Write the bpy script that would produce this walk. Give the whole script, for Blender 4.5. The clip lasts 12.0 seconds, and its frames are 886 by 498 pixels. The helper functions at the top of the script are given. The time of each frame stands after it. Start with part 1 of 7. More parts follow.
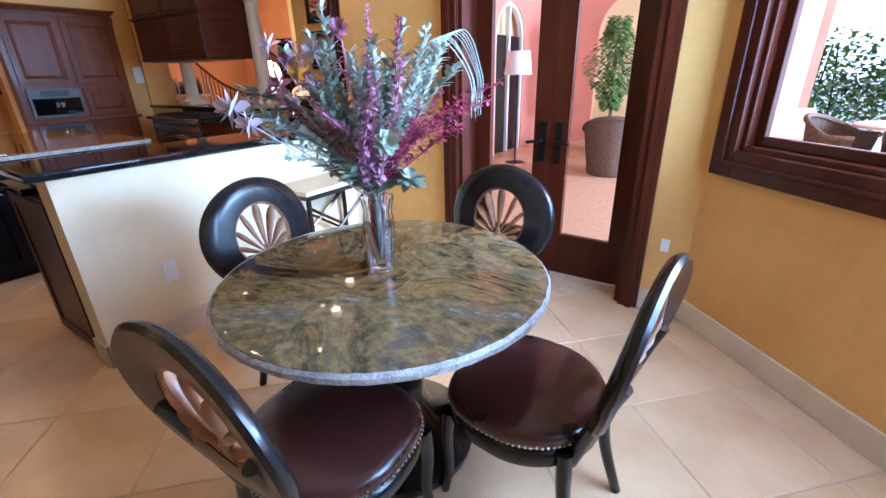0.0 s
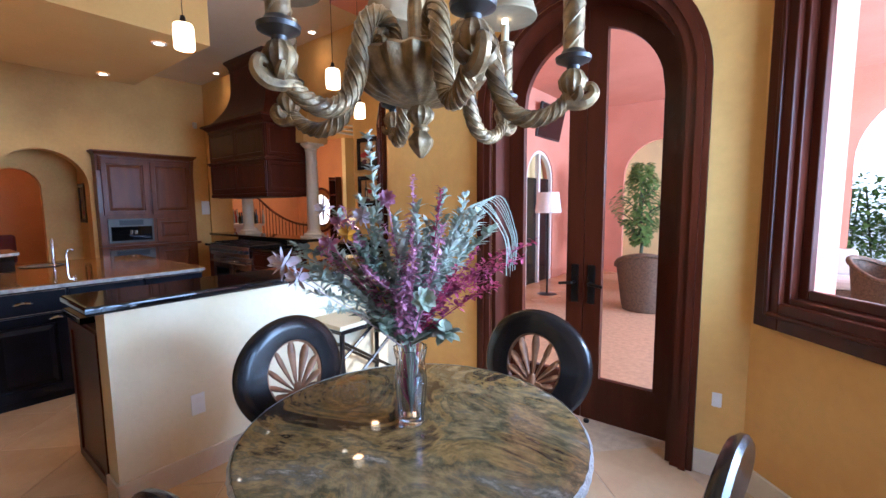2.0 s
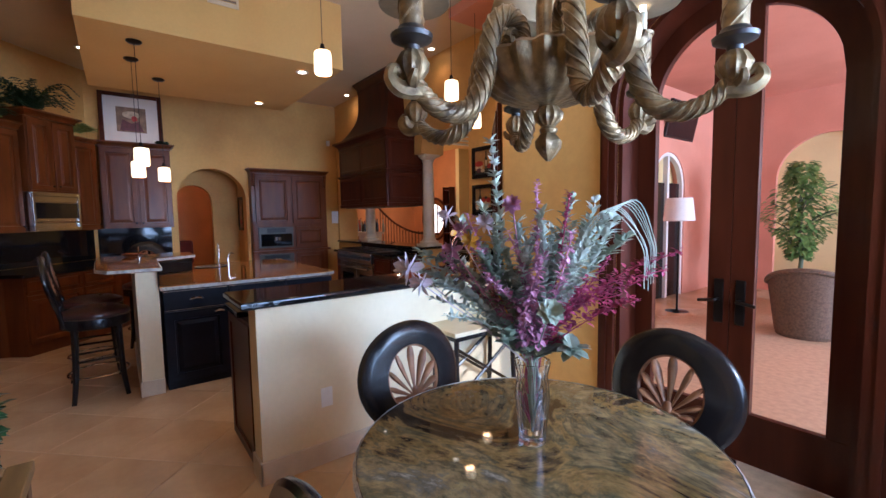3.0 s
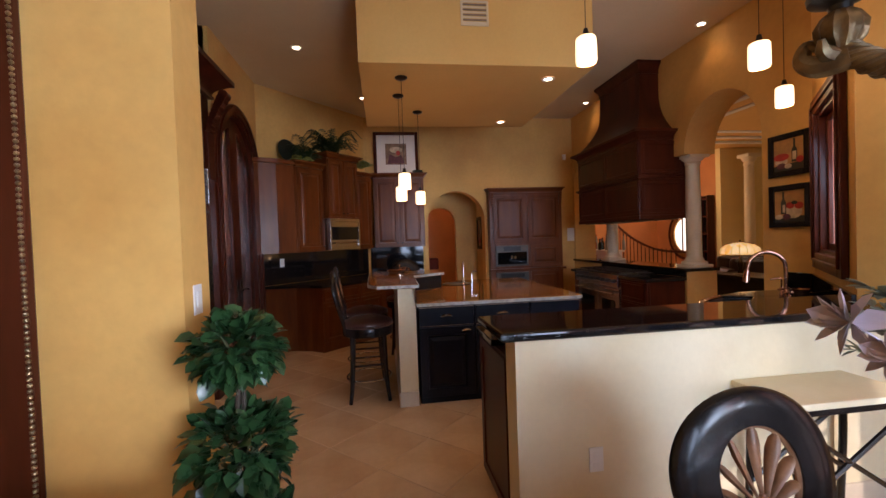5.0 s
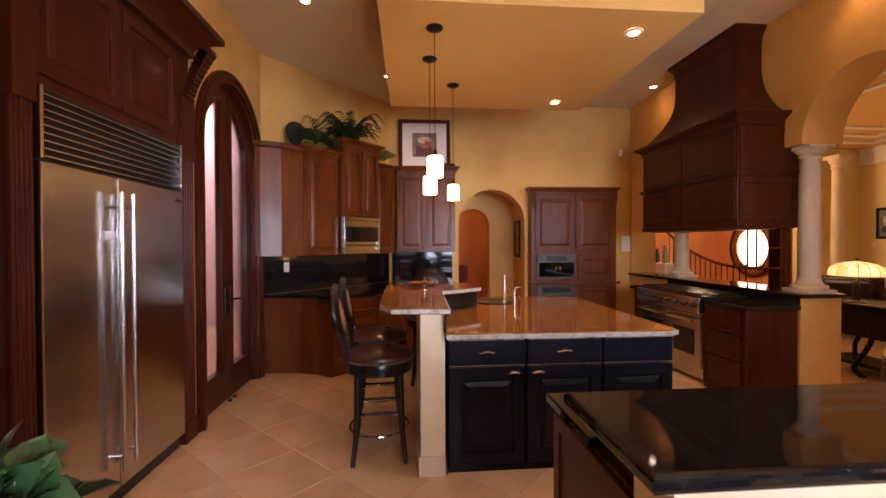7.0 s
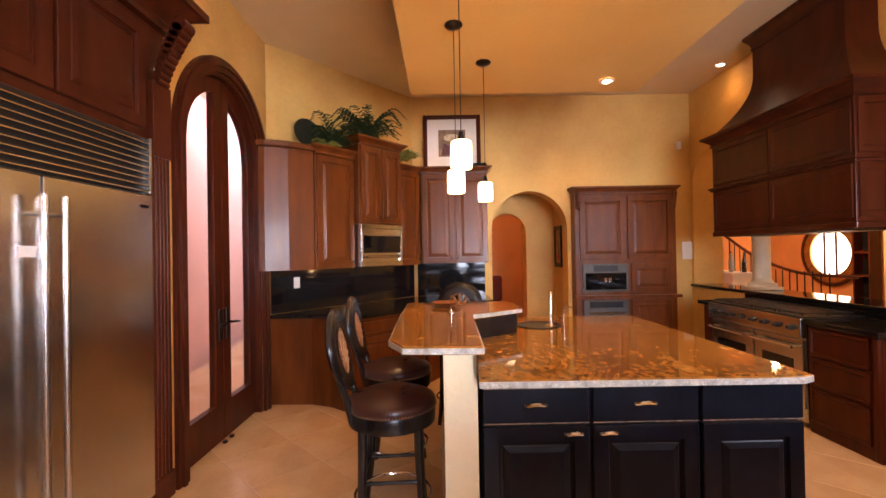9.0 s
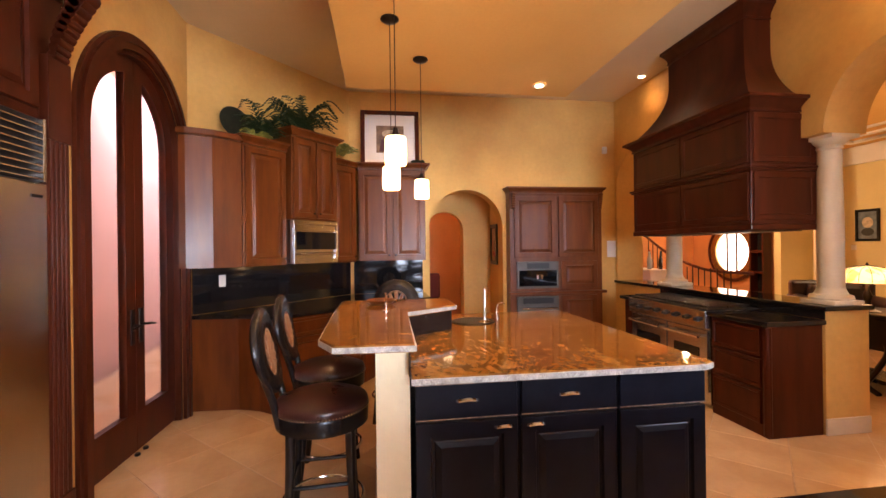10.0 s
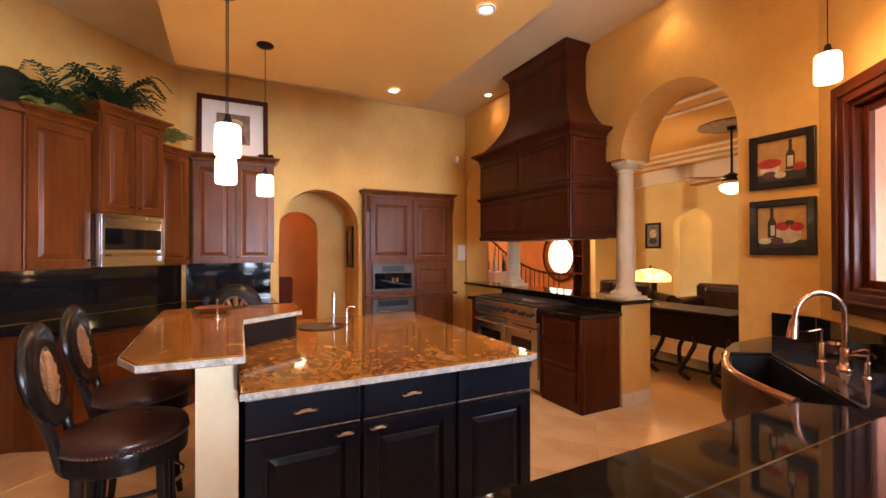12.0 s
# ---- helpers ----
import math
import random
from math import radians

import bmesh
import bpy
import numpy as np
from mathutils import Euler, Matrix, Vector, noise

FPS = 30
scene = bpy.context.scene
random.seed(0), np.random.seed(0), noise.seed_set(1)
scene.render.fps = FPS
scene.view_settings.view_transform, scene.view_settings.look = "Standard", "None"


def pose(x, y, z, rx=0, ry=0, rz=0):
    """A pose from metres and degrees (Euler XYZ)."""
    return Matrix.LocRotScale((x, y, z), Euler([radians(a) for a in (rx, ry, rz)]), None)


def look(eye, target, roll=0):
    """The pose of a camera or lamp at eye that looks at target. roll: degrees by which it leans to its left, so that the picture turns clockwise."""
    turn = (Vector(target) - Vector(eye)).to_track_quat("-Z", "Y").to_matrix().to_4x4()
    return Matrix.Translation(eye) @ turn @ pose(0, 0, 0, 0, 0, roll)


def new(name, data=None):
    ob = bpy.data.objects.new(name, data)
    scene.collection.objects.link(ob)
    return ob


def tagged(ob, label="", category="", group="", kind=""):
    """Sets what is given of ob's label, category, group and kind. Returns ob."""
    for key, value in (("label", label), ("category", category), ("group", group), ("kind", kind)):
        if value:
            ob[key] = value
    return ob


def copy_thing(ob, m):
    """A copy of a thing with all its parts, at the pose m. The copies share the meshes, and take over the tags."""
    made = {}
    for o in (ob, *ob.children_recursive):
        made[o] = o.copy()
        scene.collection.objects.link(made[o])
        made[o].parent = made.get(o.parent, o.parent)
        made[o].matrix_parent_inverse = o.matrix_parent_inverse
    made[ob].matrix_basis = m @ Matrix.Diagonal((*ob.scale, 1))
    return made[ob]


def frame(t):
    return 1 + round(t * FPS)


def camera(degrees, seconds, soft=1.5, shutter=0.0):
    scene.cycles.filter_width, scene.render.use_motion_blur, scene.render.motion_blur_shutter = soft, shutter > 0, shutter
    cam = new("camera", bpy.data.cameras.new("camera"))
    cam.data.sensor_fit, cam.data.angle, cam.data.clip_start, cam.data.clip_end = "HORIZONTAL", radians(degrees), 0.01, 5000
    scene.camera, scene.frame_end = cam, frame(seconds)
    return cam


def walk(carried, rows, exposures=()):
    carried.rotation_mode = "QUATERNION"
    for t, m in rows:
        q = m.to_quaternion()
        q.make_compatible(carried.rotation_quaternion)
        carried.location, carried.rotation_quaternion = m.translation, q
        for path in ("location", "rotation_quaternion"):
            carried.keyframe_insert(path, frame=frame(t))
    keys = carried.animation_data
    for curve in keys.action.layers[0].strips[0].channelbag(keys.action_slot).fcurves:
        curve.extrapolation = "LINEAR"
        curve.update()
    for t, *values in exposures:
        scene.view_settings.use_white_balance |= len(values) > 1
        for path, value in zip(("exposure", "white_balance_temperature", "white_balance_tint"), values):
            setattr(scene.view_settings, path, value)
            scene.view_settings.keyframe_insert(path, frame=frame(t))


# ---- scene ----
cam = camera(92.2, 12.0)
PATH = [
    (0, (0.184, 0.173, 1.378), (-0.851, 1.706, 0.616), -1.4),
    (0.5, (0.195, 0.175, 1.404), (-0.907, 1.735, 0.811), -1.2),
    (1, (0.196, 0.172, 1.433), (-0.947, 1.759, 1.013), -0.7),
    (1.5, (0.192, 0.175, 1.457), (-0.973, 1.776, 1.179), -0.3),
    (2, (0.17, 0.176, 1.471), (-1.055, 1.744, 1.266), -0.5),
    (2.5, (0.15, 0.171, 1.468), (-1.235, 1.604, 1.297), -0.7),
    (3, (0.11, 0.18, 1.463), (-1.476, 1.388, 1.306), -0.9),
    (3.5, (0.078, 0.201, 1.461), (-1.701, 1.102, 1.308), -0.8),
    (3.7, (0.073, 0.211, 1.463), (-1.767, 0.979, 1.314), -0.8),
    (5.3, (-0.588, 0.154, 1.452), (-2.573, 0.39, 1.406), -1.7),
    (5.5, (-0.702, 0.156, 1.451), (-2.69, 0.371, 1.397), -1.3),
    (6, (-0.951, 0.174, 1.449), (-2.94, 0.378, 1.392), -0.5),
    (6.5, (-1.2, 0.149, 1.461), (-3.187, 0.371, 1.415), -0.3),
    (7, (-1.453, 0.198, 1.47), (-3.446, 0.359, 1.446), -0.2),
    (8.8, (-2.154, 0.266, 1.489), (-4.154, 0.25, 1.511), -1.0),
    (9, (-2.162, 0.265, 1.488), (-4.162, 0.277, 1.505), -1.0),
    (9.5, (-2.176, 0.279, 1.489), (-4.171, 0.409, 1.49), -0.9),
    (10, (-2.168, 0.298, 1.486), (-4.146, 0.589, 1.487), -0.7),
    (10.5, (-2.157, 0.322, 1.486), (-4.104, 0.777, 1.492), -0.3),
    (11, (-2.158, 0.347, 1.486), (-4.059, 0.966, 1.501), 0.0),
    (11.5, (-2.163, 0.362, 1.482), (-4.005, 1.142, 1.502), 0.2),
    (12, (-2.17, 0.385, 1.481), (-3.955, 1.286, 1.492), -0.1),
]
STOPS = [(0, -0.22, 4850, 14), (1.5, -0.37, 5000, 15), (2.5, -0.72, 5200, 17), (3.6, -1.0, 5600, 22), (5.3, -1.1, 6700, 26), (6.0, -0.85, 7000, 30), (7.2, -0.15, 7300, 32), (9, 0.38, 7500, 29), (10.5, 0.35, 7200, 26), (12, 0.32, 7000, 24)]
walk(cam, [(t, look(eye, target, roll)) for t, eye, target, roll in PATH], STOPS)

# world and lights
world = bpy.data.worlds.new("sky")
scene.world = world
world.use_nodes = True
_wn = world.node_tree
_sky = _wn.nodes.new("ShaderNodeTexSky")
_sky.sky_type, _sky.sun_disc, _sky.sun_elevation, _sky.sun_rotation = "NISHITA", False, radians(31), radians(88)
_wn.links.new(_sky.outputs[0], _wn.nodes["Background"].inputs[0])
_wn.nodes["Background"].inputs[1].default_value = 0.11
_sun = bpy.data.lights.new("sun", "SUN")
_sun.energy, _sun.angle, _sun.color = 5.0, radians(0.5), (1.0, 0.95, 0.86)
sun = new("sun", _sun)
sun.matrix_world = look((16, 6.9, 9), (1, 6.5, 0))


def lamp(name, kind, place, energy, color, size=0.05, target=None, spot=100, size_y=None):
    d = bpy.data.lights.new(name, kind)
    d.energy, d.color = energy, color
    if kind == "AREA":
        d.size = size
        if size_y:
            d.shape, d.size_y = "RECTANGLE", size_y
    else:
        d.shadow_soft_size = size
    if kind == "SPOT":
        d.spot_size, d.spot_blend = radians(spot), 0.6
    o = new(name, d)
    o.matrix_world = look(place, target) if target else Matrix.Translation(place)
    return o


WARM = (1.0, 0.63, 0.31)
DAY = (0.56, 0.77, 1.0)
# daylight standing in the glazed openings
lamp("window_daylight", "AREA", (1.48, 1.76, 1.72), 235, DAY, 1.75, (-1.6, 1.9, 1.6), size_y=1.5)
lamp("sink_window_daylight", "AREA", (-2.68, 3.22, 1.8), 26, DAY, 0.45, (-3.5, 2.4, 1.3), size_y=0.95)
lamp("nook_window_daylight", "AREA", (1.85, 0.11, 1.7), 6, DAY, 0.8, (0.0, 0.4, 1.0), size_y=1.4)
# ceiling downlights; those at x = -7.3, -7.15, -3.3 are unseen, added for brightness
DOWN = [(-5.88, 1.75, 2.955), (-4.38, 1.80, 2.955), (-7.08, 3.56, 3.605), (-5.32, -0.70, 3.605), (-6.97, -0.055, 3.605), (-7.3, 0.5, 3.605), (-7.15, 2.1, 3.605), (-4.5, 3.55, 3.605), (-3.3, 2.45, 3.605), (-3.3, -0.4, 3.605)]
for p in DOWN:
    lamp("downlight_lamp", "SPOT", (p[0], p[1], p[2] - 0.03), 8 if p[1] > 3.5 else 29 if p[1] > 0.5 else 22, WARM, 0.04, (p[0], p[1], 0), 106)
PENDANTS = [(-4.43, 0.385, 2.975, 2.08), (-4.93, 0.375, 2.975, 2.02), (-5.49, 0.625, 2.975, 2.03), (-2.72, 1.345, 3.62, 2.57), (-2.69, 2.426, 3.62, 2.556), (-3.25, 3.19, 3.62, 2.51)]
for p in PENDANTS:
    lamp("pendant_lamp", "POINT", (p[0], p[1], p[3] - 0.11), 5, WARM, 0.05)
# unseen fill lights without fittings, added to brighten living room and passage
for p, e in (((-6.5, 7.0, 2.1), 27), ((-10.0, 6.3, 2.4), 130), ((-7.5, 10.5, 2.9), 50), ((-9.7, 1.5, 2.3), 20)):
    lamp("room_fill", "POINT", p, e, (1.0, 0.74, 0.42), 0.12)
# sky light standing in the patio arches
for x, y, power in ((6.0, 7.6, 1450), (6.0, 4.4, 360)):
    lamp("patio_daylight", "AREA", (x, y, 1.7), power, (0.72, 0.87, 1.0), 2.2, (0, y - 0.5, 0.0), size_y=2.6)
# materials
def mat(name, base, rough=0.5, metal=0.0, scale=6.0, var=0.12, fine=60.0, bump=0.05, second=None, coat=0.0, stretch=(1, 1, 1), rvar=0.1, spec=0.5):
    m = bpy.data.materials.new(name)
    m.use_nodes = True
    nt = m.node_tree
    b = nt.nodes["Principled BSDF"]
    tc = nt.nodes.new("ShaderNodeTexCoord")
    mp = nt.nodes.new("ShaderNodeMapping")
    mp.inputs["Scale"].default_value = stretch
    nt.links.new(tc.outputs["Object"], mp.inputs[0])
    n1 = nt.nodes.new("ShaderNodeTexNoise")
    n1.inputs["Scale"].default_value, n1.inputs["Detail"].default_value = scale, 5
    n2 = nt.nodes.new("ShaderNodeTexNoise")
    n2.inputs["Scale"].default_value, n2.inputs["Detail"].default_value = fine, 3
    for n in (n1, n2):
        nt.links.new(mp.outputs[0], n.inputs["Vector"])
    second = second or tuple(c * (1 - 2 * var) for c in base)
    mix = nt.nodes.new("ShaderNodeMix")
    mix.data_type = "RGBA"
    mix.inputs[6].default_value, mix.inputs[7].default_value = (*second, 1), (*base, 1)
    rp = nt.nodes.new("ShaderNodeMapRange")
    rp.inputs[1].default_value, rp.inputs[2].default_value = 0.3, 0.65
    nt.links.new(n1.outputs[0], rp.inputs[0])
    nt.links.new(rp.outputs[0], mix.inputs[0])
    hv = nt.nodes.new("ShaderNodeHueSaturation")
    vr = nt.nodes.new("ShaderNodeMapRange")
    vr.inputs[3].default_value, vr.inputs[4].default_value = 1 - var * 0.6, 1 + var * 0.6
    nt.links.new(n2.outputs[0], vr.inputs[0])
    nt.links.new(vr.outputs[0], hv.inputs["Value"])
    nt.links.new(mix.outputs[2], hv.inputs["Color"])
    nt.links.new(hv.outputs[0], b.inputs["Base Color"])
    rr = nt.nodes.new("ShaderNodeMapRange")
    rr.inputs[3].default_value, rr.inputs[4].default_value = max(0.02, rough - rvar * rough), min(1, rough + rvar * rough)
    nt.links.new(n1.outputs[0], rr.inputs[0])
    nt.links.new(rr.outputs[0], b.inputs["Roughness"])
    b.inputs["Metallic"].default_value = metal
    b.inputs["Coat Weight"].default_value = coat
    b.inputs["Coat Roughness"].default_value = 0.08
    b.inputs["Specular IOR Level"].default_value = spec
    if bump:
        bp = nt.nodes.new("ShaderNodeBump")
        bp.inputs["Strength"].default_value, bp.inputs["Distance"].default_value = bump, 0.01
        nt.links.new(n2.outputs[0], bp.inputs["Height"])
        nt.links.new(bp.outputs[0], b.inputs["Normal"])
    return m


def wood(name, base, dark, rough=0.3, coat=0.3, grain=(6, 6, 1.0), scale=1.7):
    """Stained wood whose grain runs along z."""
    m = mat(name, base, rough, 0, scale, 0.12, 16.0, 0.02, dark, coat, grain, spec=0.16)
    return m


def stone(name, ramp, rough=0.06, scale=3.0, seed=0.0, stretch=(1, 1, 1), flow=1.5, coat=0.0):
    """Polished mottled granite; ramp is a list of (position, colour)."""
    m = bpy.data.materials.new(name)
    m.use_nodes = True
    nt = m.node_tree
    b = nt.nodes["Principled BSDF"]
    tc = nt.nodes.new("ShaderNodeTexCoord")
    mp = nt.nodes.new("ShaderNodeMapping")
    mp.inputs["Scale"].default_value, mp.inputs["Location"].default_value = stretch, (seed, seed, seed)
    nt.links.new(tc.outputs["Object"], mp.inputs[0])
    n = nt.nodes.new("ShaderNodeTexNoise")
    n.inputs["Scale"].default_value, n.inputs["Detail"].default_value, n.inputs["Distortion"].default_value = scale, 9, flow
    n.inputs["Roughness"].default_value = 0.68
    nt.links.new(mp.outputs[0], n.inputs["Vector"])
    cr = nt.nodes.new("ShaderNodeValToRGB")
    el = cr.color_ramp.elements
    el[0].position, el[0].color = ramp[0][0], (*ramp[0][1], 1)
    el[1].position, el[1].color = ramp[-1][0], (*ramp[-1][1], 1)
    for p, c in ramp[1:-1]:
        e = el.new(p)
        e.color = (*c, 1)
    nt.links.new(n.outputs[0], cr.inputs[0])
    v = nt.nodes.new("ShaderNodeTexNoise")
    v.inputs["Scale"].default_value, v.inputs["Detail"].default_value = scale * 14, 4
    nt.links.new(mp.outputs[0], v.inputs["Vector"])
    vr = nt.nodes.new("ShaderNodeMapRange")
    vr.inputs[1].default_value, vr.inputs[2].default_value, vr.inputs[3].default_value, vr.inputs[4].default_value = 0.35, 0.65, 0.72, 1.25
    nt.links.new(v.outputs[0], vr.inputs[0])
    hv = nt.nodes.new("ShaderNodeHueSaturation")
    nt.links.new(vr.outputs[0], hv.inputs["Value"])
    nt.links.new(cr.outputs[0], hv.inputs["Color"])
    nt.links.new(hv.outputs[0], b.inputs["Base Color"])
    b.inputs["Roughness"].default_value = rough
    b.inputs["Coat Weight"].default_value = coat
    return m


def glow(name, color, strength):
    m = bpy.data.materials.new(name)
    m.use_nodes = True
    b = m.node_tree.nodes["Principled BSDF"]
    b.inputs["Base Color"].default_value = (*color, 1)
    b.inputs["Emission Color"].default_value = (*color, 1)
    b.inputs["Emission Strength"].default_value = strength
    b.inputs["Roughness"].default_value = 0.4
    return m


def glass(name, tint=(1, 1, 1), rough=0.0, ior=1.45):
    m = bpy.data.materials.new(name)
    m.use_nodes = True
    b = m.node_tree.nodes["Principled BSDF"]
    b.inputs["Base Color"].default_value = (*tint, 1)
    b.inputs["Transmission Weight"].default_value = 1
    b.inputs["Roughness"].default_value = rough
    b.inputs["IOR"].default_value = ior
    return m


PAINT = mat("gold_wall_paint", (0.72, 0.43, 0.125), 0.7, 0, 1.1, 0.15, 20, 0.16, (0.57, 0.29, 0.068))
CREAM = mat("cream_plaster", (0.80, 0.70, 0.48), 0.7, 0, 2.2, 0.07, 34, 0.10, (0.74, 0.60, 0.36))
CEIL = mat("ceiling_paint", (0.72, 0.55, 0.33), 0.85, 0, 1.2, 0.06, 40, 0.06, (0.66, 0.48, 0.27))
SOFFITP = mat("soffit_paint", (0.70, 0.41, 0.12), 0.85, 0, 1.0, 0.08, 40, 0.06, (0.64, 0.35, 0.09))
BASEB = mat("baseboard_stone", (0.72, 0.60, 0.45), 0.5, 0, 5, 0.08, 50, 0.05)
TILE = mat("travertine_tile", (0.70, 0.47, 0.265), 0.22, 0, 2.2, 0.12, 22, 0.04, (0.57, 0.355, 0.18))
GROUT = mat("grout", (0.58, 0.40, 0.24), 0.9, 0, 20, 0.1, 90, 0.2)
CHERRY = wood("dark_cherry_wood", (0.070, 0.0135, 0.005), (0.040, 0.007, 0.0025), 0.34, 0.12)
CAB = wood("brown_cabinet_wood", (0.165, 0.041, 0.007), (0.095, 0.022, 0.004), 0.34, 0.1)
CAB.node_tree.nodes["Principled BSDF"].inputs["Specular IOR Level"].default_value = 0.32
BLACKW = mat("black_lacquered_wood", (0.012, 0.010, 0.010), 0.24, 0, 8, 0.2, 60, 0.01, None, 0.15, spec=0.35)
ISLP = mat("blue_black_cabinet_paint", (0.007, 0.008, 0.014), 0.33, 0, 7, 0.25, 40, 0.04, (0.004, 0.0045, 0.008), 0.05, spec=0.2)
WORN = mat("worn_edge_paint", (0.34, 0.24, 0.15), 0.55, 0, 30, 0.3, 90, 0.1, (0.05, 0.04, 0.035))
GOLDG = stone("golden_brown_granite", [(0.28, (0.035, 0.014, 0.007)), (0.38, (0.12, 0.042, 0.012)), (0.46, (0.27, 0.12, 0.028)), (0.53, (0.20, 0.082, 0.02)), (0.61, (0.33, 0.165, 0.042)), (0.74, (0.44, 0.27, 0.12))], 0.07, 1.3, 0, (1.0, 1.5, 1.0), 2.2)
TABLEG = stone("olive_brown_granite", [(0.31, (0.008, 0.007, 0.007)), (0.39, (0.05, 0.033, 0.018)), (0.45, (0.20, 0.125, 0.042)), (0.50, (0.075, 0.062, 0.034)), (0.56, (0.21, 0.145, 0.062)), (0.62, (0.10, 0.088, 0.062)), (0.70, (0.34, 0.29, 0.23)), (0.76, (0.06, 0.05, 0.045))], 0.05, 1.8, 4.1, (1.0, 1.3, 1.0), 1.5)
EDGES = stone("rough_granite_edge", [(0.3, (0.20, 0.19, 0.17)), (0.5, (0.40, 0.39, 0.36)), (0.7, (0.58, 0.57, 0.53))], 0.3, 14.0, 2.0)
BLACKG = stone("black_granite", [(0.3, (0.004, 0.004, 0.005)), (0.6, (0.010, 0.010, 0.011)), (0.8, (0.03, 0.028, 0.026))], 0.05, 10.0)
STEEL = mat("brushed_steel", (0.60, 0.59, 0.57), 0.22, 1.0, 3, 0.04, 30, 0.004, None, 0, (60, 60, 0.6))
DARKM = mat("dark_bronze", (0.03, 0.022, 0.018), 0.35, 0.8, 12, 0.2, 60, 0.02)
CHROME = mat("polished_nickel", (0.75, 0.74, 0.72), 0.12, 1.0, 9, 0.05, 60, 0.0)
COPPER = mat("brushed_copper", (0.66, 0.36, 0.24), 0.25, 1.0, 9, 0.1, 60, 0.02)
BLACK = mat("black_plastic", (0.01, 0.01, 0.011), 0.3, 0, 9, 0.1, 60, 0.0)
# STEEL darkened in its colour for the dim light on the oven wall
DIMSTEEL = mat("dim_lit_steel", (0.11, 0.10, 0.09), 0.42, 0.9, 5, 0.08, 60, 0.0)
BGLASS = mat("black_oven_glass", (0.006, 0.007, 0.009), 0.04, 0, 9, 0.1, 60, 0.0)
PLATE = mat("white_switch_plate", (0.78, 0.75, 0.70), 0.4, 0, 9, 0.02, 60, 0.0)
PINK = mat("coral_stucco", (0.70, 0.30, 0.20), 0.9, 0, 1.2, 0.08, 40, 0.2, (0.61, 0.245, 0.155))
PALEPINK = mat("pale_pink_stucco", (0.78, 0.56, 0.54), 0.9, 0, 1.2, 0.06, 40, 0.2)
PATIO = mat("pale_patio_stone", (0.78, 0.82, 0.84), 0.7, 0, 2.5, 0.08, 30, 0.1)
ORANGE = mat("orange_wall_paint", (0.56, 0.23, 0.085), 0.8, 0, 1.6, 0.1, 30, 0.1)
PALE = mat("pale_yellow_paint", (0.78, 0.63, 0.31), 0.8, 0, 1.6, 0.06, 30, 0.1)
WHITE = mat("white_painted_plaster", (0.78, 0.75, 0.70), 0.6, 0, 3, 0.04, 40, 0.05)
COLUMN = mat("cream_cast_stone", (0.74, 0.62, 0.43), 0.65, 0, 4, 0.08, 50, 0.1)
SHADE = glow("lit_cream_glass", (1.0, 0.74, 0.42), 4.5)
BULB = glow("lit_lamp", (1.0, 0.82, 0.55), 30.0)
PANE = glass("window_glass", (1, 1, 1), 0.0, 1.02)
HAZE = glass("obscure_glass", (0.82, 0.60, 0.62), 0.22, 1.06)
# builders
def bm_new():
    return bmesh.new()


def hexa(bm, p):
    """A solid with eight corners: four below, then four above, counter-clockwise."""
    v = [bm.verts.new(q) for q in p]
    for f in ((3, 2, 1, 0), (4, 5, 6, 7), (0, 1, 5, 4), (1, 2, 6, 5), (2, 3, 7, 6), (3, 0, 4, 7)):
        bm.faces.new([v[i] for i in f])


def box(bm, x0, x1, y0, y1, z0, z1, bevel=0.0, seg=2):
    x0, x1 = min(x0, x1), max(x0, x1)
    y0, y1 = min(y0, y1), max(y0, y1)
    z0, z1 = min(z0, z1), max(z0, z1)
    r = bmesh.ops.create_cube(bm, size=1.0)
    for v in r["verts"]:
        v.co = Vector(((x0 + x1) / 2 + v.co.x * (x1 - x0), (y0 + y1) / 2 + v.co.y * (y1 - y0), (z0 + z1) / 2 + v.co.z * (z1 - z0)))
    if bevel:
        es = list({e for v in r["verts"] for e in v.link_edges})
        bmesh.ops.bevel(bm, geom=es, offset=min(bevel, 0.45 * min(x1 - x0, y1 - y0, z1 - z0)), segments=seg, affect="EDGES", profile=0.5)


def slab(bm, poly, z0, z1, bevel=0.0, seg=2):
    """An upright prism over a plan polygon."""
    area = sum(a[0] * b[1] - b[0] * a[1] for a, b in zip(poly, poly[1:] + poly[:1]))
    if area < 0:
        poly = poly[::-1]
    lo = [bm.verts.new((x, y, z0)) for x, y in poly]
    hi = [bm.verts.new((x, y, z1)) for x, y in poly]
    fs = [bm.faces.new(lo[::-1]), bm.faces.new(hi)]
    n = len(poly)
    for i in range(n):
        fs.append(bm.faces.new((lo[i], lo[(i + 1) % n], hi[(i + 1) % n], hi[i])))
    if bevel:
        es = list({e for f in fs[:2] for e in f.edges})
        bmesh.ops.bevel(bm, geom=es, offset=bevel, segments=seg, affect="EDGES", profile=0.5)


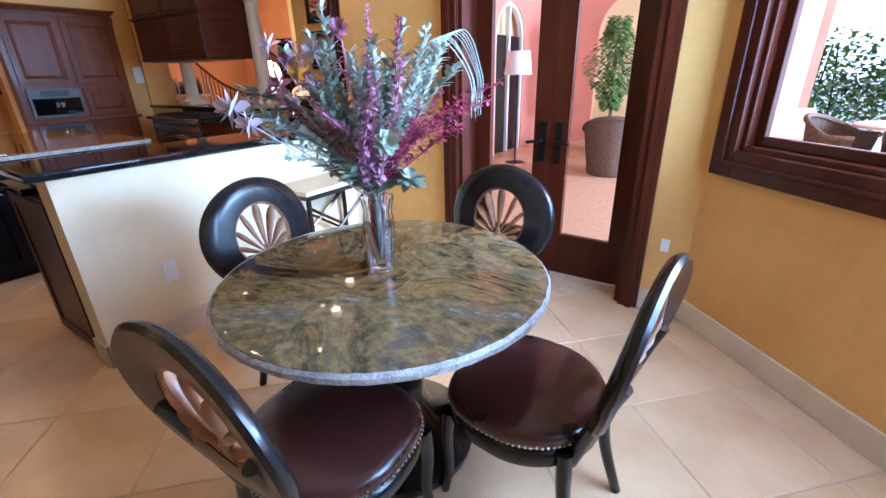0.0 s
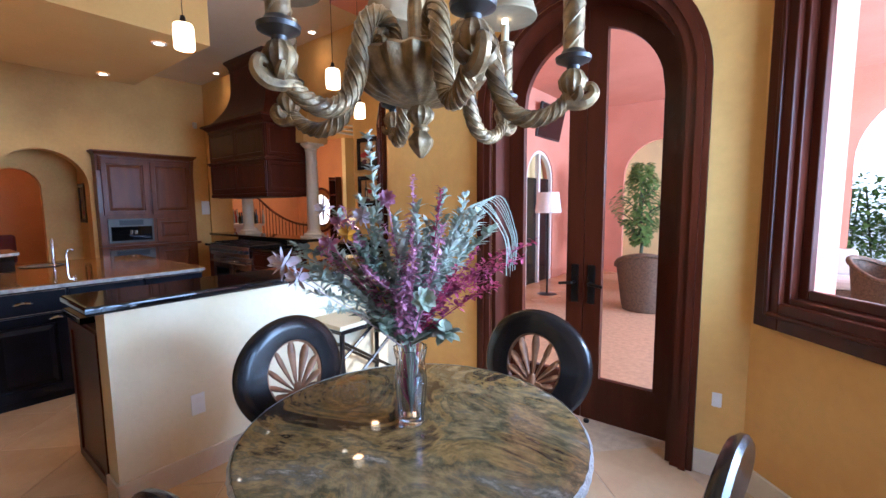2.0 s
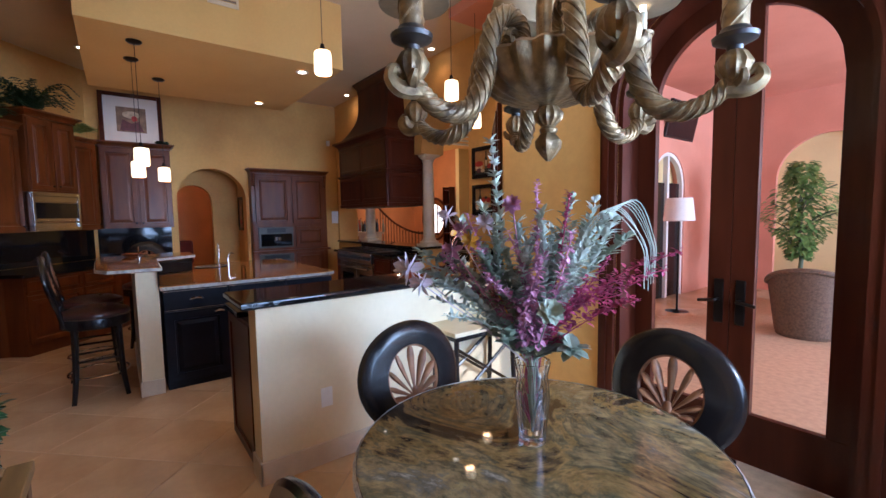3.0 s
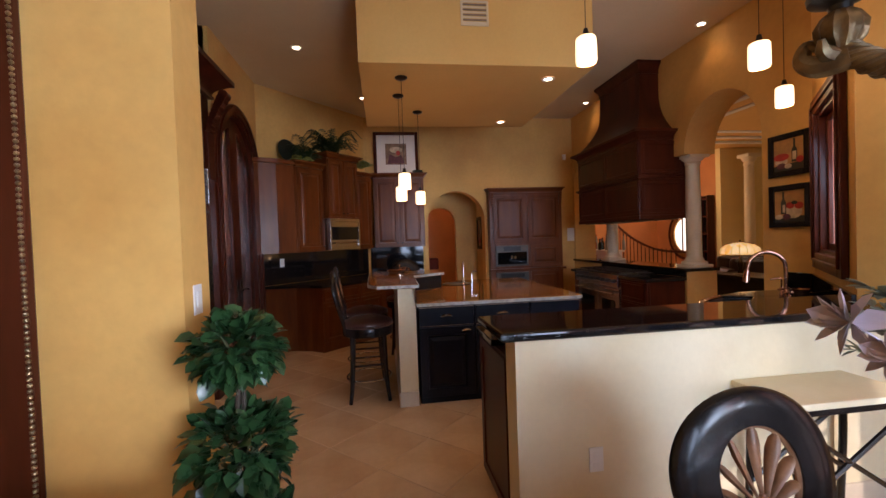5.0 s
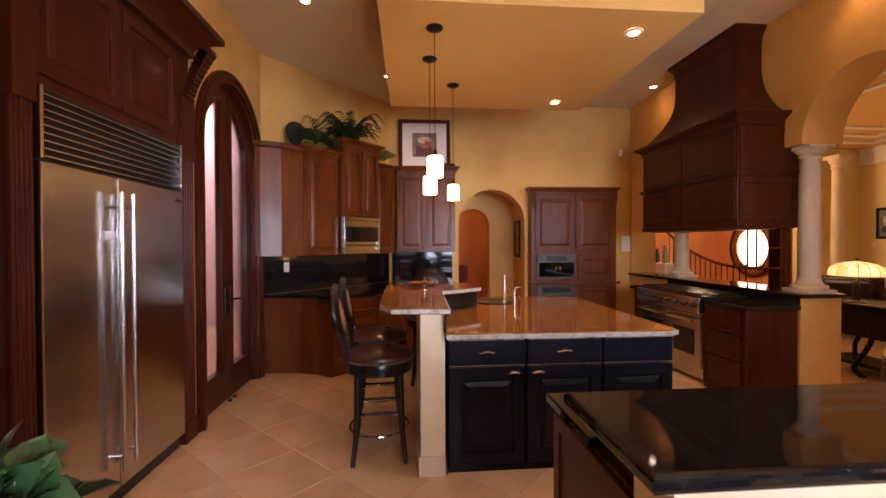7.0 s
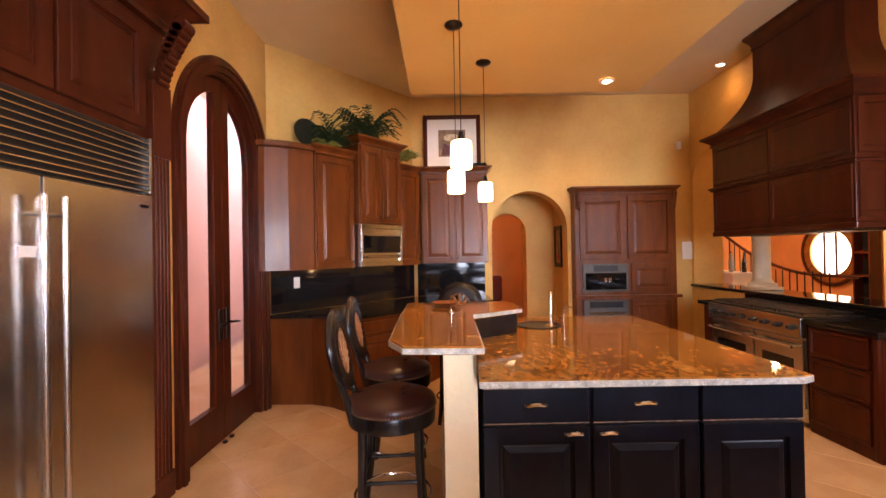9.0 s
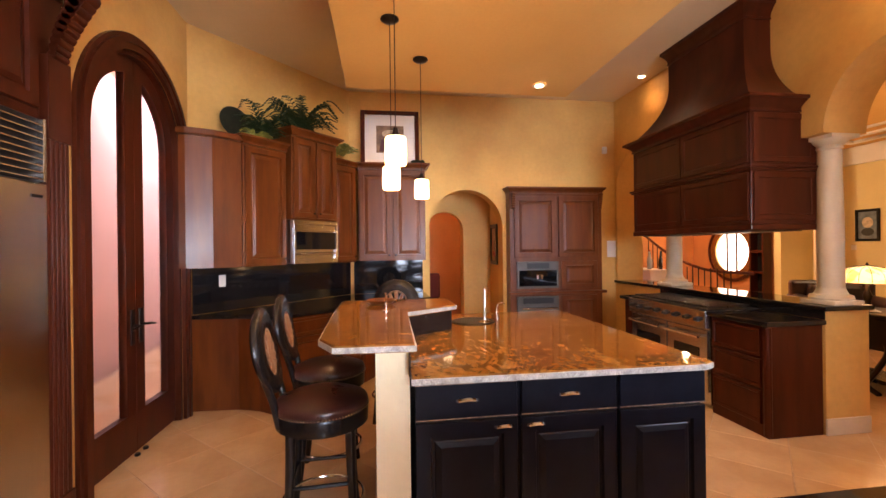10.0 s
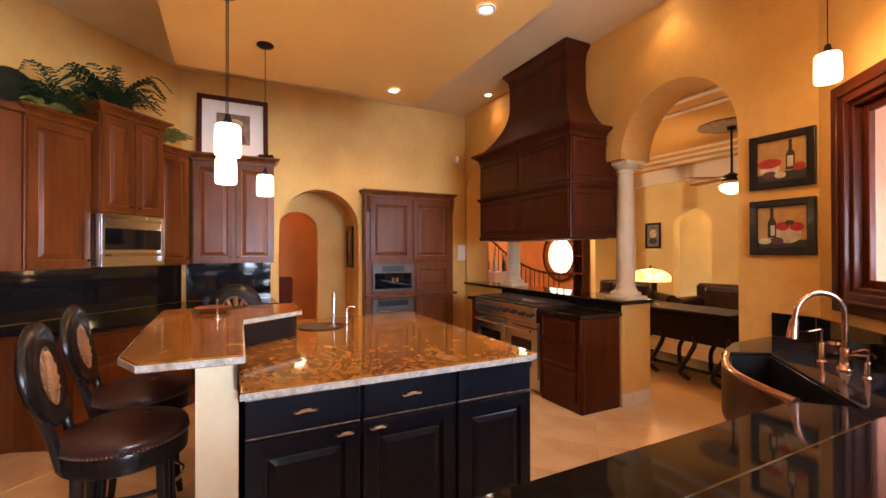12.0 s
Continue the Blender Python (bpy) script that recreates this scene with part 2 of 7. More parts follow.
def lathe(bm, prof, n=24, cx=0.0, cy=0.0, ribs=0, depth=0.0):
    """Turns (radius, z) rows round the upright line at cx, cy; ribs flute it."""
    rings = []
    for r, z in prof:
        ring = []
        for i in range(n):
            a = 2 * math.pi * i / n
            q = r * (1 + depth * math.cos(ribs * a)) if ribs else r
            ring.append(bm.verts.new((cx + max(q, 0.0005) * math.cos(a), cy + max(q, 0.0005) * math.sin(a), z)))
        rings.append(ring)
    for a, b in zip(rings, rings[1:]):
        for i in range(n):
            bm.faces.new((a[i], a[(i + 1) % n], b[(i + 1) % n], b[i]))
    bm.faces.new(rings[0][::-1])
    bm.faces.new(rings[-1])


def tube(bm, pts, rad, n=8, flat=1.0, twist=0.0):
    """A swept round or oval bar through points."""
    pts = [Vector(p) for p in pts]
    rad = rad if isinstance(rad, (list, tuple)) else [rad] * len(pts)
    up = Vector((0, 0, 1))
    rings = []
    for i, p in enumerate(pts):
        d = (pts[min(i + 1, len(pts) - 1)] - pts[max(i - 1, 0)]).normalized()
        side = d.cross(up)
        if side.length < 0.05:
            side = d.cross(Vector((1, 0, 0)))
        side.normalize()
        nor = side.cross(d)
        up = nor if nor.length > 0.1 else up
        ring = []
        for k in range(n):
            a = 2 * math.pi * k / n + twist * i
            ring.append(bm.verts.new(p + side * (rad[i] * math.cos(a)) + nor * (rad[i] * flat * math.sin(a))))
        rings.append(ring)
    for a, b in zip(rings, rings[1:]):
        for i in range(n):
            bm.faces.new((a[i], a[(i + 1) % n], b[(i + 1) % n], b[i]))
    bm.faces.new(rings[0][::-1])
    bm.faces.new(rings[-1])


def smooth_path(pts, steps=6):
    """Rounds a row of points (Catmull-Rom)."""
    p = [Vector(q) for q in pts]
    p = [p[0] * 2 - p[1]] + p + [p[-1] * 2 - p[-2]]
    out = []
    for i in range(1, len(p) - 2):
        for s in range(steps):
            t = s / steps
            a, b, c, d = p[i - 1], p[i], p[i + 1], p[i + 2]
            out.append(0.5 * (2 * b + (c - a) * t + (2 * a - 5 * b + 4 * c - d) * t * t + (3 * b - a - 3 * c + d) * t ** 3))
    out.append(p[-2])
    return out


def arch_curve(u, ua, ub, spring, rise):
    c, h = (ua + ub) / 2, (ub - ua) / 2
    k = max(0.0, 1 - ((u - c) / h) ** 2)
    return spring + rise * math.sqrt(k)


def arch_wall(bm, u0, u1, z0, z1, t0, t1, openings, n=28):
    """A wall along x from u0 to u1, between y = t0 and t1, with openings (ua, ub, sill, spring, rise)."""
    at = u0
    for ua, ub, sill, spring, rise in sorted(openings):
        if ua > at + 1e-4:
            box(bm, at, ua, t0, t1, z0, z1)
        if sill > z0:
            box(bm, ua, ub, t0, t1, z0, sill)
        us = [(ua + ub) / 2 - (ub - ua) / 2 * math.cos(math.pi * i / n) for i in range(n + 1)] if rise else [ua, ub]
        for a, b in zip(us, us[1:]):
            za, zb = arch_curve(a, ua, ub, spring, rise), arch_curve(b, ua, ub, spring, rise)
            hexa(bm, [(a, t0, za), (b, t0, zb), (b, t1, zb), (a, t1, za), (a, t0, z1), (b, t0, z1), (b, t1, z1), (a, t1, z1)])
        at = ub
    if at < u1 - 1e-4:
        box(bm, at, u1, t0, t1, z0, z1)


def arch_band(bm, ua, ub, sill, spring, rise, width, t0, t1, n=32, bottom=False):
    """A casing round an arched opening: its inner edge is the opening."""
    c, h = (ua + ub) / 2, (ub - ua) / 2
    inner = [(ua, sill)] + [(c - h * math.cos(math.pi * i / n), spring + rise * math.sin(math.pi * i / n)) for i in range(n + 1)] + [(ub, sill)]
    H, R = h + width, rise + width
    outer = [(ua - width, sill)] + [(c - H * math.cos(math.pi * i / n), spring + R * math.sin(math.pi * i / n)) for i in range(n + 1)] + [(ub + width, sill)]
    for i in range(len(inner) - 1):
        a, b, p, q = inner[i], inner[i + 1], outer[i], outer[i + 1]
        hexa(bm, [(p[0], t0, p[1]), (a[0], t0, a[1]), (a[0], t1, a[1]), (p[0], t1, p[1]), (q[0], t0, q[1]), (b[0], t0, b[1]), (b[0], t1, b[1]), (q[0], t1, q[1])])


def part(name, bm, material, parent=None, label="", smooth=False):
    me = bpy.data.meshes.new(name)
    bmesh.ops.recalc_face_normals(bm, faces=bm.faces)
    bm.to_mesh(me)
    bm.free()
    me.materials.append(material)
    if smooth:
        me.shade_smooth()
        me.set_sharp_from_angle(angle=radians(42))
    ob = new(name, me)
    if parent:
        ob.parent = parent
    if label:
        ob["label"] = label
    return ob


def thing(name, m, label, category, group="", kind=""):
    ob = new(name)
    ob.matrix_world = m
    return tagged(ob, label, category, group, kind)


def struct(name, bm, material, label, category="", m=None):
    if len(bm.faces) > 60:
        bmesh.ops.remove_doubles(bm, verts=bm.verts, dist=0.0004)
    ob = part(name, bm, material)
    if m:
        ob.matrix_world = m
    return tagged(ob, label, category or name.split("_")[0], kind="structure")


def boxes(*rows, bevel=0.0):
    bm = bm_new()
    for r in rows:
        box(bm, *r, bevel=bevel)
    return bm


def panel(bm, x0, x1, z0, z1, y=0.0, rail=0.06, depth=0.02, raised=True):
    """A raised-panel cabinet front standing out to -y from the plane y, in one piece."""
    rows = [(0.0, y), (0.0, y - depth + 0.003), (0.003, y - depth), (rail - 0.006, y - depth), (rail, y - depth * 0.35)]
    if raised and x1 - x0 > 2.8 * rail and z1 - z0 > 2.8 * rail:
        rows += [(rail + 0.014, y - depth * 0.35), (rail + 0.020, y - depth * 0.55), (rail + 0.045, y - depth * 0.92)]
    prev = None
    for o, yy in rows:
        ring = [bm.verts.new(c) for c in ((x0 + o, yy, z0 + o), (x1 - o, yy, z0 + o), (x1 - o, yy, z1 - o), (x0 + o, yy, z1 - o))]
        if prev:
            for k in range(4):
                bm.faces.new((prev[k], prev[(k + 1) % 4], ring[(k + 1) % 4], ring[k]))
        else:
            bm.faces.new(ring[::-1])
        prev = ring
    bm.faces.new(prev)


def stack(bm, rows):
    """A moulding: rectangles (x0, x1, y0, y1, z) joined one above another into one solid."""
    prev = None
    for x0, x1, y0, y1, z in rows:
        ring = [bm.verts.new(c) for c in ((x0, y0, z), (x1, y0, z), (x1, y1, z), (x0, y1, z))]
        if prev:
            for k in range(4):
                bm.faces.new((prev[k], prev[(k + 1) % 4], ring[(k + 1) % 4], ring[k]))
        else:
            bm.faces.new(ring[::-1])
        prev = ring
    bm.faces.new(prev)


def cove(z, h, out, n=8):
    """(height, overhang) rows of a cove moulding with a bead under and a fillet above."""
    rows = [(z, 0.0), (z, out * 0.16), (z + h * 0.12, out * 0.16), (z + h * 0.14, out * 0.08)]
    rows += [(z + h * (0.14 + 0.62 * i / n), out * (0.08 + 0.78 * (1 - math.cos(math.pi / 2 * i / n)))) for i in range(1, n + 1)]
    return rows + [(z + h * 0.78, out), (z + h, out)]


def run(p0, p1, z=0.0):
    """The pose of a thing standing along a wall from p0 to p1: x runs that way, -y faces the room on the right."""
    a = math.degrees(math.atan2(p1[1] - p0[1], p1[0] - p0[0]))
    return pose(p0[0], p0[1], z, 0, 0, a)
# ---- structure ----
CEILZ = 3.62
FACE = 2.78
struct("floor", boxes((-14.5, 2.3, -2.6, 10.5, -0.30, -0.003)), GROUT, "grout bed under beige travertine floor tiles")

bm = bm_new()
arch_wall(bm, -2.45, 0.10, 0, CEILZ, FACE, FACE + 0.27, [(-1.42, -0.23, 0, 2.12, 0.595)])
struct("wall_patio_door", bm, PAINT, "golden yellow faux-finished wall round the arched patio door")

bay = run((0.10, FACE), (1.94, 0.94))
bm = bm_new()
arch_wall(bm, 0, 2.61, 0, CEILZ, 0, 0.27, [(0.17, 2.0, 1.0, 2.45, 0)])
struct("wall_bay", bm, PAINT, "golden yellow slanting wall under a large picture window", m=bay)
bm = bm_new()
arch_wall(bm, 0, 2.9, 0, CEILZ, 0, 0.25, [(0.4, 1.3, 0.97, 2.45, 0)])
struct("wall_east", bm, PAINT, "golden yellow wall with a window", m=run((1.94, 0.96), (1.94, -1.94)))
struct("wall_south", boxes((-2.33, 2.2, -2.2, -1.94, 0, CEILZ)), PAINT, "golden yellow plain wall")
struct("wall_pier", boxes((-2.30, -2.07, -1.94, -0.56, 0, CEILZ)), PAINT, "golden yellow wall end beside the kitchen opening")
struct("wall_behind_refrigerator", boxes((-4.95, -2.33, -2.4, -2.15, 0, CEILZ), (-4.95, -4.90, -2.15, -1.50, 0, CEILZ)), PAINT, "golden yellow wall behind the built-in refrigerator")
bm = bm_new()
arch_wall(bm, 0, 1.53, 0, CEILZ, 0, 0.12, [(0.11, 1.38, 0, 2.33, 0.63)])
kd = run((-4.90, -1.46), (-6.43, -1.46))
struct("wall_kitchen_door", bm, PAINT, "golden yellow wall round a tall arched door", m=kd)
DIAG = run((-6.43, -1.46), (-8.0, -0.10))
struct("wall_corner", boxes((0, 2.078, 0, 0.25, 0, CEILZ)), PAINT, "golden yellow slanting corner wall above cabinets", m=DIAG)
bm = bm_new()
arch_wall(bm, 0, 4.22, 0, CEILZ, 0, 0.25, [(1.07, 2.11, 0, 1.79, 0.52)])
struct("wall_back", bm, PAINT, "golden yellow kitchen wall with an arched passage", m=run((-8.0, -0.10), (-8.0, 4.12)))

# arcade over the range, open to the living room
bm = bm_new()
arch_wall(bm, -8.0, -3.5, 2.36, CEILZ, 3.72, 4.12, [(-7.95, -7.12, 2.36, 2.36, 0.42), (-6.88, -5.26, 2.36, 2.36, 0.62), (-5.02, -3.98, 2.36, 2.36, 0.56)])
box(bm, -3.98, -3.5, 3.72, 4.12, 0, 2.36)
box(bm, -8.0, -5.02, 3.72, 4.12, 0, 0.965)
box(bm, -8.0, -7.95, 3.72, 4.12, 0.965, 2.36)
struct("wall_arcade", bm, PAINT, "golden yellow wall with open arches above a low wall")
SINKW = run((-3.5, 3.72), (-2.45, FACE))
bm = bm_new()
arch_wall(bm, 0, 1.41, 0, CEILZ, 0, 0.25, [(0.30, 1.14, 1.24, 2.32, 0)])
struct("wall_sink", bm, PAINT, "golden yellow slanting wall with a window above the sink", m=SINKW)

# ceilings
struct("ceiling", boxes((-8.3, 2.3, -2.5, 4.13, CEILZ, CEILZ + 0.2)), CEIL, "warm cream plaster ceiling")
struct("soffit", boxes((-6.155, -4.11, 0.01, 2.13, 2.975, CEILZ)), SOFFITP, "dropped golden orange ceiling box over the island", "ceiling")

# half wall of the peninsula
struct("half_wall", boxes((-2.43, -2.275, 0.735, FACE, 0, 0.985)), CREAM, "cream plastered half wall of the breakfast nook", "wall")
bm = bm_new()
for r in ((-2.275, -2.26, 0.72, FACE, 0, 0.13), (-2.43, -2.26, 0.72, 0.735, 0, 0.13), (-2.45, -1.53, FACE - 0.015, FACE, 0, 0.13), (-0.12, 0.10, FACE - 0.015, FACE, 0, 0.13), (-2.07, -2.055, -1.94, -0.56, 0, 0.13), (-2.30, -2.055, -0.56, -0.545, 0, 0.13), (-5.02, -5.005, 3.71, 4.12, 0, 0.13)):
    box(bm, *r, bevel=0.004)
struct("baseboard", bm, BASEB, "beige stone baseboard")
struct("baseboard_bay", boxes((0, 2.6, -0.015, 0, 0, 0.13), bevel=0.004), BASEB, "beige stone baseboard", "baseboard", m=bay)

# passage behind the kitchen arch
bm = bm_new()
box(bm, -11.5, -8.25, 0.80, 0.97, 0, 2.6)
box(bm, -11.7, -11.5, 0.80, 2.2, 0, 2.6)
struct("wall_passage_orange", bm, ORANGE, "burnt orange wall of the passage")
bm = bm_new()
arch_wall(bm, 0.97, 2.06, 0, 2.6, 0, 0.14, [(1.02, 1.62, 0, 1.78, 0.30)])
struct("wall_passage_arch", bm, PAINT, "golden inner arch of the passage", m=pose(-8.9, 0, 0, 0, 0, 90))
struct("wall_passage_north", boxes((-11.5, -8.25, 2.06, 2.2, 0, 2.6)), PAINT, "golden yellow passage wall")
struct("ceiling_passage", boxes((-11.7, -8.25, 0.80, 2.2, 2.6, 2.7)), CEIL, "cream passage ceiling", "ceiling")

# living room behind the arcade
struct("wall_living_orange", boxes((-12.0, -9.75, 8.2, 8.4, 0, 3.4)), ORANGE, "burnt orange living room wall")
bm = bm_new()
arch_wall(bm, -9.6, -1.0, 0, 3.4, 9.6, 9.85, [(-8.6, -7.7, 0, 2.0, 0.45), (-6.2, -5.2, 0, 2.2, 0.5)])
struct("wall_living_north", bm, PALE, "pale yellow living room wall with arched openings")
struct("wall_living_return", boxes((-9.75, -9.6, 8.2, 9.85, 0, 3.4)), PALE, "pale yellow wall return")
struct("wall_living_west", boxes((-12.2, -12.0, 2.2, 8.4, 0, 3.4), (-12.0, -8.25, 4.12, 4.3, 0, 1.05)), ORANGE, "burnt orange stairwell wall")
struct("wall_living_back", boxes((-9.8, -1.0, 11.4, 11.5, 0, 3.4)), PALE, "pale yellow wall behind the arches")
struct("wall_living_east", boxes((-3.7, -3.5, 4.12, 9.6, 0, 3.4)), PALE, "pale yellow living room wall")
struct("ceiling_living", boxes((-12.2, -3.5, 4.12, 11.5, 3.4, 3.5)), SOFFITP, "golden orange living room ceiling", "ceiling")
bm = bm_new()
for i in range(3):
    d = 0.45 * i
    for r in ((-9.0 + d, -4.2 - d, 5.0 + d, 5.12 + d), (-9.0 + d, -4.2 - d, 9.0 - d, 9.12 - d), (-9.0 + d, -8.88 + d, 5.0 + d, 9.0 - d), (-4.32 - d, -4.2 - d, 5.0 + d, 9.0 - d)):
        box(bm, *r, 3.36 + 0.01 * i, 3.399)
struct("trim_tray", bm, WHITE, "white stepped mouldings on the tray ceiling", "trim")
bm = bm_new()
box(bm, -9.6, -3.7, 9.52, 9.6, 3.05, 3.4, 0.02)
struct("trim_cornice", bm, WHITE, "white ceiling cornice", "trim")

# patio
struct("ground", boxes((-60, 60, 3.06, 90, -0.36, -0.31)), PATIO, "pale stone ground")
struct("patio", boxes((-3.5, 6.5, 3.05, 12.0, -0.30, -0.02)), PATIO, "pale stone covered patio floor", "floor")
bm = bm_new()
arch_wall(bm, -3.5, 6.5, 0, 3.5, 9.5, 9.9, [(-2.4, -0.9, 0, 2.0, 0.75), (1.2, 4.4, 0.0, 2.1, 1.3)])
struct("wall_patio_north", bm, PINK, "coral stucco patio wall with arches")
struct("wall_patio_niche", boxes((-3.4, 0.4, 10.4, 10.6, 0, 3.5)), PINK, "coral stucco wall behind the arch")
bm = bm_new()
arch_wall(bm, 0, 5.2, 0, 3.5, 0, 0.2, [(0.6, 1.7, 0, 1.9, 0.55), (2.6, 3.7, 0, 1.9, 0.55)])
struct("wall_patio_west", bm, PINK, "coral stucco house wall with arched windows", m=run((-3.3, 4.3), (-3.3, 9.5)))
struct("ceiling_patio", boxes((-3.5, 6.5, 3.05, 9.9, 3.5, 3.6)), PINK, "coral stucco patio ceiling", "ceiling")
bm = bm_new()
arch_wall(bm, 0, 8.5, 0, 3.5, 0, 0.35, [(0.8, 3.0, 0, 1.9, 1.0), (3.8, 6.4, 0, 1.9, 1.1)])
struct("wall_patio_east", bm, PINK, "coral stucco arcade on the garden side", m=run((6.3, 9.5), (6.3, 1.0)))
# Unseen wall, added only to stop low sun entering the nook's east window.
struct("wall_house_wing", boxes((6.0, 6.3, -6.0, 1.0, -0.3, 6.5)), PINK, "unseen coral stucco wall added to keep the sun out of the nook")
struct("wall_kitchen_court", boxes((-14.0, -2.0, -3.0, -2.8, -0.3, 4.4)), PALEPINK, "pale pink stucco wall outside the kitchen door")
lamp("court_daylight", "AREA", (-8.2, -2.05, 4.2), 330, (0.86, 0.92, 1.0), 7.5, (-8.2, -2.8, 1.0), size_y=0.8)
# ---- doors and windows ----
def french_door(name, m, ua, ub, spring, rise, wall_face, leaf_y, label, paneglass, hand_z=0.95):
    """An arched pair of glazed doors in a wall along x, seen from -y."""
    d = thing(name, m, label, "door", kind="structure")
    bm = bm_new()
    arch_band(bm, ua, ub, 0, spring, rise, 0.045, wall_face - 0.035, wall_face - 0.002)
    arch_band(bm, ua - 0.045, ub + 0.045, 0, spring, rise + 0.045, 0.035, wall_face - 0.05, wall_face - 0.002)
    arch_band(bm, ua - 0.08, ub + 0.08, 0, spring, rise + 0.08, 0.03, wall_face - 0.03, wall_face - 0.002)
    part("casing", bm, CHERRY, d)
    bm = bm_new()
    arch_band(bm, ua + 0.03, ub - 0.03, 0, spring, rise - 0.03, 0.03, wall_face, leaf_y + 0.06)
    part("jamb", bm, CHERRY, d)
    c = (ua + ub) / 2
    for s in (-1, 1):
        leaf = bm_new()
        a, b = (ua + 0.032, c - 0.002) if s < 0 else (c + 0.002, ub - 0.032)
        st, br = 0.115, 0.305
        ga, gb = a + st, b - st
        y0, y1 = leaf_y, leaf_y + 0.045
        box(leaf, a, b, y0, y1, 0.012, br, 0.003)
        ARC = lambda u: arch_curve(u, ua + 0.032, ub - 0.032, spring, rise - 0.032)
        GARC = lambda u: arch_curve(u, ua + 0.032 + st, ub - 0.032 - st, spring, rise - 0.032 - st)
        def strip(u0, u1, lo, n=14):
            for i in range(n):
                p, q = u0 + (u1 - u0) * i / n, u0 + (u1 - u0) * (i + 1) / n
                zp, zq = lo(p), lo(q)
                hexa(leaf, [(p, y0, zp), (q, y0, zq), (q, y1, zq), (p, y1, zp), (p, y0, ARC(p)), (q, y0, ARC(q)), (q, y1, ARC(q)), (p, y1, ARC(p))])
        strip(a, ga, lambda u: br)
        strip(gb, b, lambda u: br)
        strip(ga, gb, GARC, 20)
        door = part("door_leaf", leaf, CHERRY, d)
        g = bm_new()
        n = 16
        for i in range(n):
            p, q = ga + (gb - ga) * i / n, ga + (gb - ga) * (i + 1) / n
            v = [g.verts.new(k) for k in ((p, y0 + 0.02, br), (q, y0 + 0.02, br), (q, y0 + 0.02, GARC(q)), (p, y0 + 0.02, GARC(p)))]
            g.faces.new(v)
        bmesh.ops.remove_doubles(g, verts=g.verts, dist=0.0005)
        pn = part("pane", g, paneglass, door)
        pn.visible_shadow = paneglass is HAZE
        h = bm_new()
        hx = c + s * 0.055
        box(h, hx - 0.025, hx + 0.025, y0 - 0.012, y0, hand_z - 0.14, hand_z + 0.12, 0.008)
        part("escutcheon", h, DARKM, door)
        h = bm_new()
        tube(h, smooth_path([(hx, y0 - 0.01, hand_z), (hx, y0 - 0.06, hand_z), (hx + s * 0.02, y0 - 0.065, hand_z), (hx + s * 0.09, y0 - 0.06, hand_z - 0.012)], 4), 0.010, 8)
        lathe(h, [(0.018, 0), (0.02, 0.006), (0.02, 0.014), (0.016, 0.02)], 12, hx, y0 - 0.03)
        part("lever_handle", h, DARKM, door, smooth=True)
    return d


french_door("door_1", pose(0, 0, 0), -1.42, -0.23, 2.12, 0.595, FACE, FACE + 0.19, "arched double patio door of dark cherry wood with glass panes", PANE)
french_door("door_2", kd, 0.12, 1.37, 2.33, 0.62, 0.0, 0.05, "tall arched dark wood double door with obscured glass panes", HAZE)


def window(name, m, u0, u1, z0, z1, depth, label, wide=0.13):
    """A cherry window with a stepped frame; the opening runs u0..u1, z0..z1 in a wall along x."""
    w = thing(name, m, label, "window", kind="structure")
    def ring(nm, a, b, c, d, t, y0, y1, mt=CHERRY, bv=0.006):
        bm = bm_new()
        box(bm, a, a + t, y0, y1, c, d, bv)
        box(bm, b - t, b, y0, y1, c, d, bv)
        box(bm, a + t, b - t, y0, y1, c, c + t, bv)
        box(bm, a + t, b - t, y0, y1, d - t, d, bv)
        return part(nm, bm, mt, w)
    ring("window_casing", u0 - wide + 0.01, u1 + wide - 0.01, z0 - wide + 0.01, z1 + wide - 0.01, wide, -0.04, -0.002)
    ring("window_casing_bead", u0 - wide * 0.45, u1 + wide * 0.45, z0 - wide * 0.45, z1 + wide * 0.45, 0.022, -0.055, -0.035)
    ring("window_frame", u0, u1, z0, z1, 0.035, -0.01, depth * 0.6)
    ring("window_sash", u0 + 0.036, u1 - 0.036, z0 + 0.036, z1 - 0.036, 0.045, depth * 0.25, depth * 0.5)
    ring("outer_reveal", u0, u1, z0, z1, 0.008, depth * 0.62, 0.262, PINK, 0)
    bm = bm_new()
    y = depth * 0.38
    bm.faces.new([bm.verts.new(k) for k in ((u0 + 0.07, y, z0 + 0.07), (u1 - 0.07, y, z0 + 0.07), (u1 - 0.07, y, z1 - 0.07), (u0 + 0.07, y, z1 - 0.07))])
    p = part("pane", bm, PANE, w)
    p.visible_shadow = False
    return w


window("window_1", bay, 0.17, 2.0, 1.0, 2.45, 0.13, "large picture window in a stepped dark cherry frame")
window("window_2", SINKW, 0.30, 1.14, 1.24, 2.32, 0.14, "dark cherry framed window above the sink", 0.12)
window("window_3", run((1.94, 0.96), (1.94, -1.94)), 0.4, 1.3, 0.97, 2.45, 0.25, "cherry framed window of the nook")


# ---- kitchen cabinets ----
def knob(bm, x, y, z, r=0.014):
    tube(bm, [(x, y, z), (x, y - 0.012, z), (x, y - 0.02, z), (x, y - 0.028, z)], [0.006, 0.006, r, r * 0.6], 8)


def pull(bm, x, y, z, w=0.10):
    """A cup pull hanging from its plate."""
    n = 10
    tube(bm, [(x - w / 2 + w * i / n, y - 0.004 - 0.026 * math.sin(math.pi * i / n) ** 0.6, z + 0.012 * math.sin(math.pi * i / n)) for i in range(n + 1)], 0.009, 6)


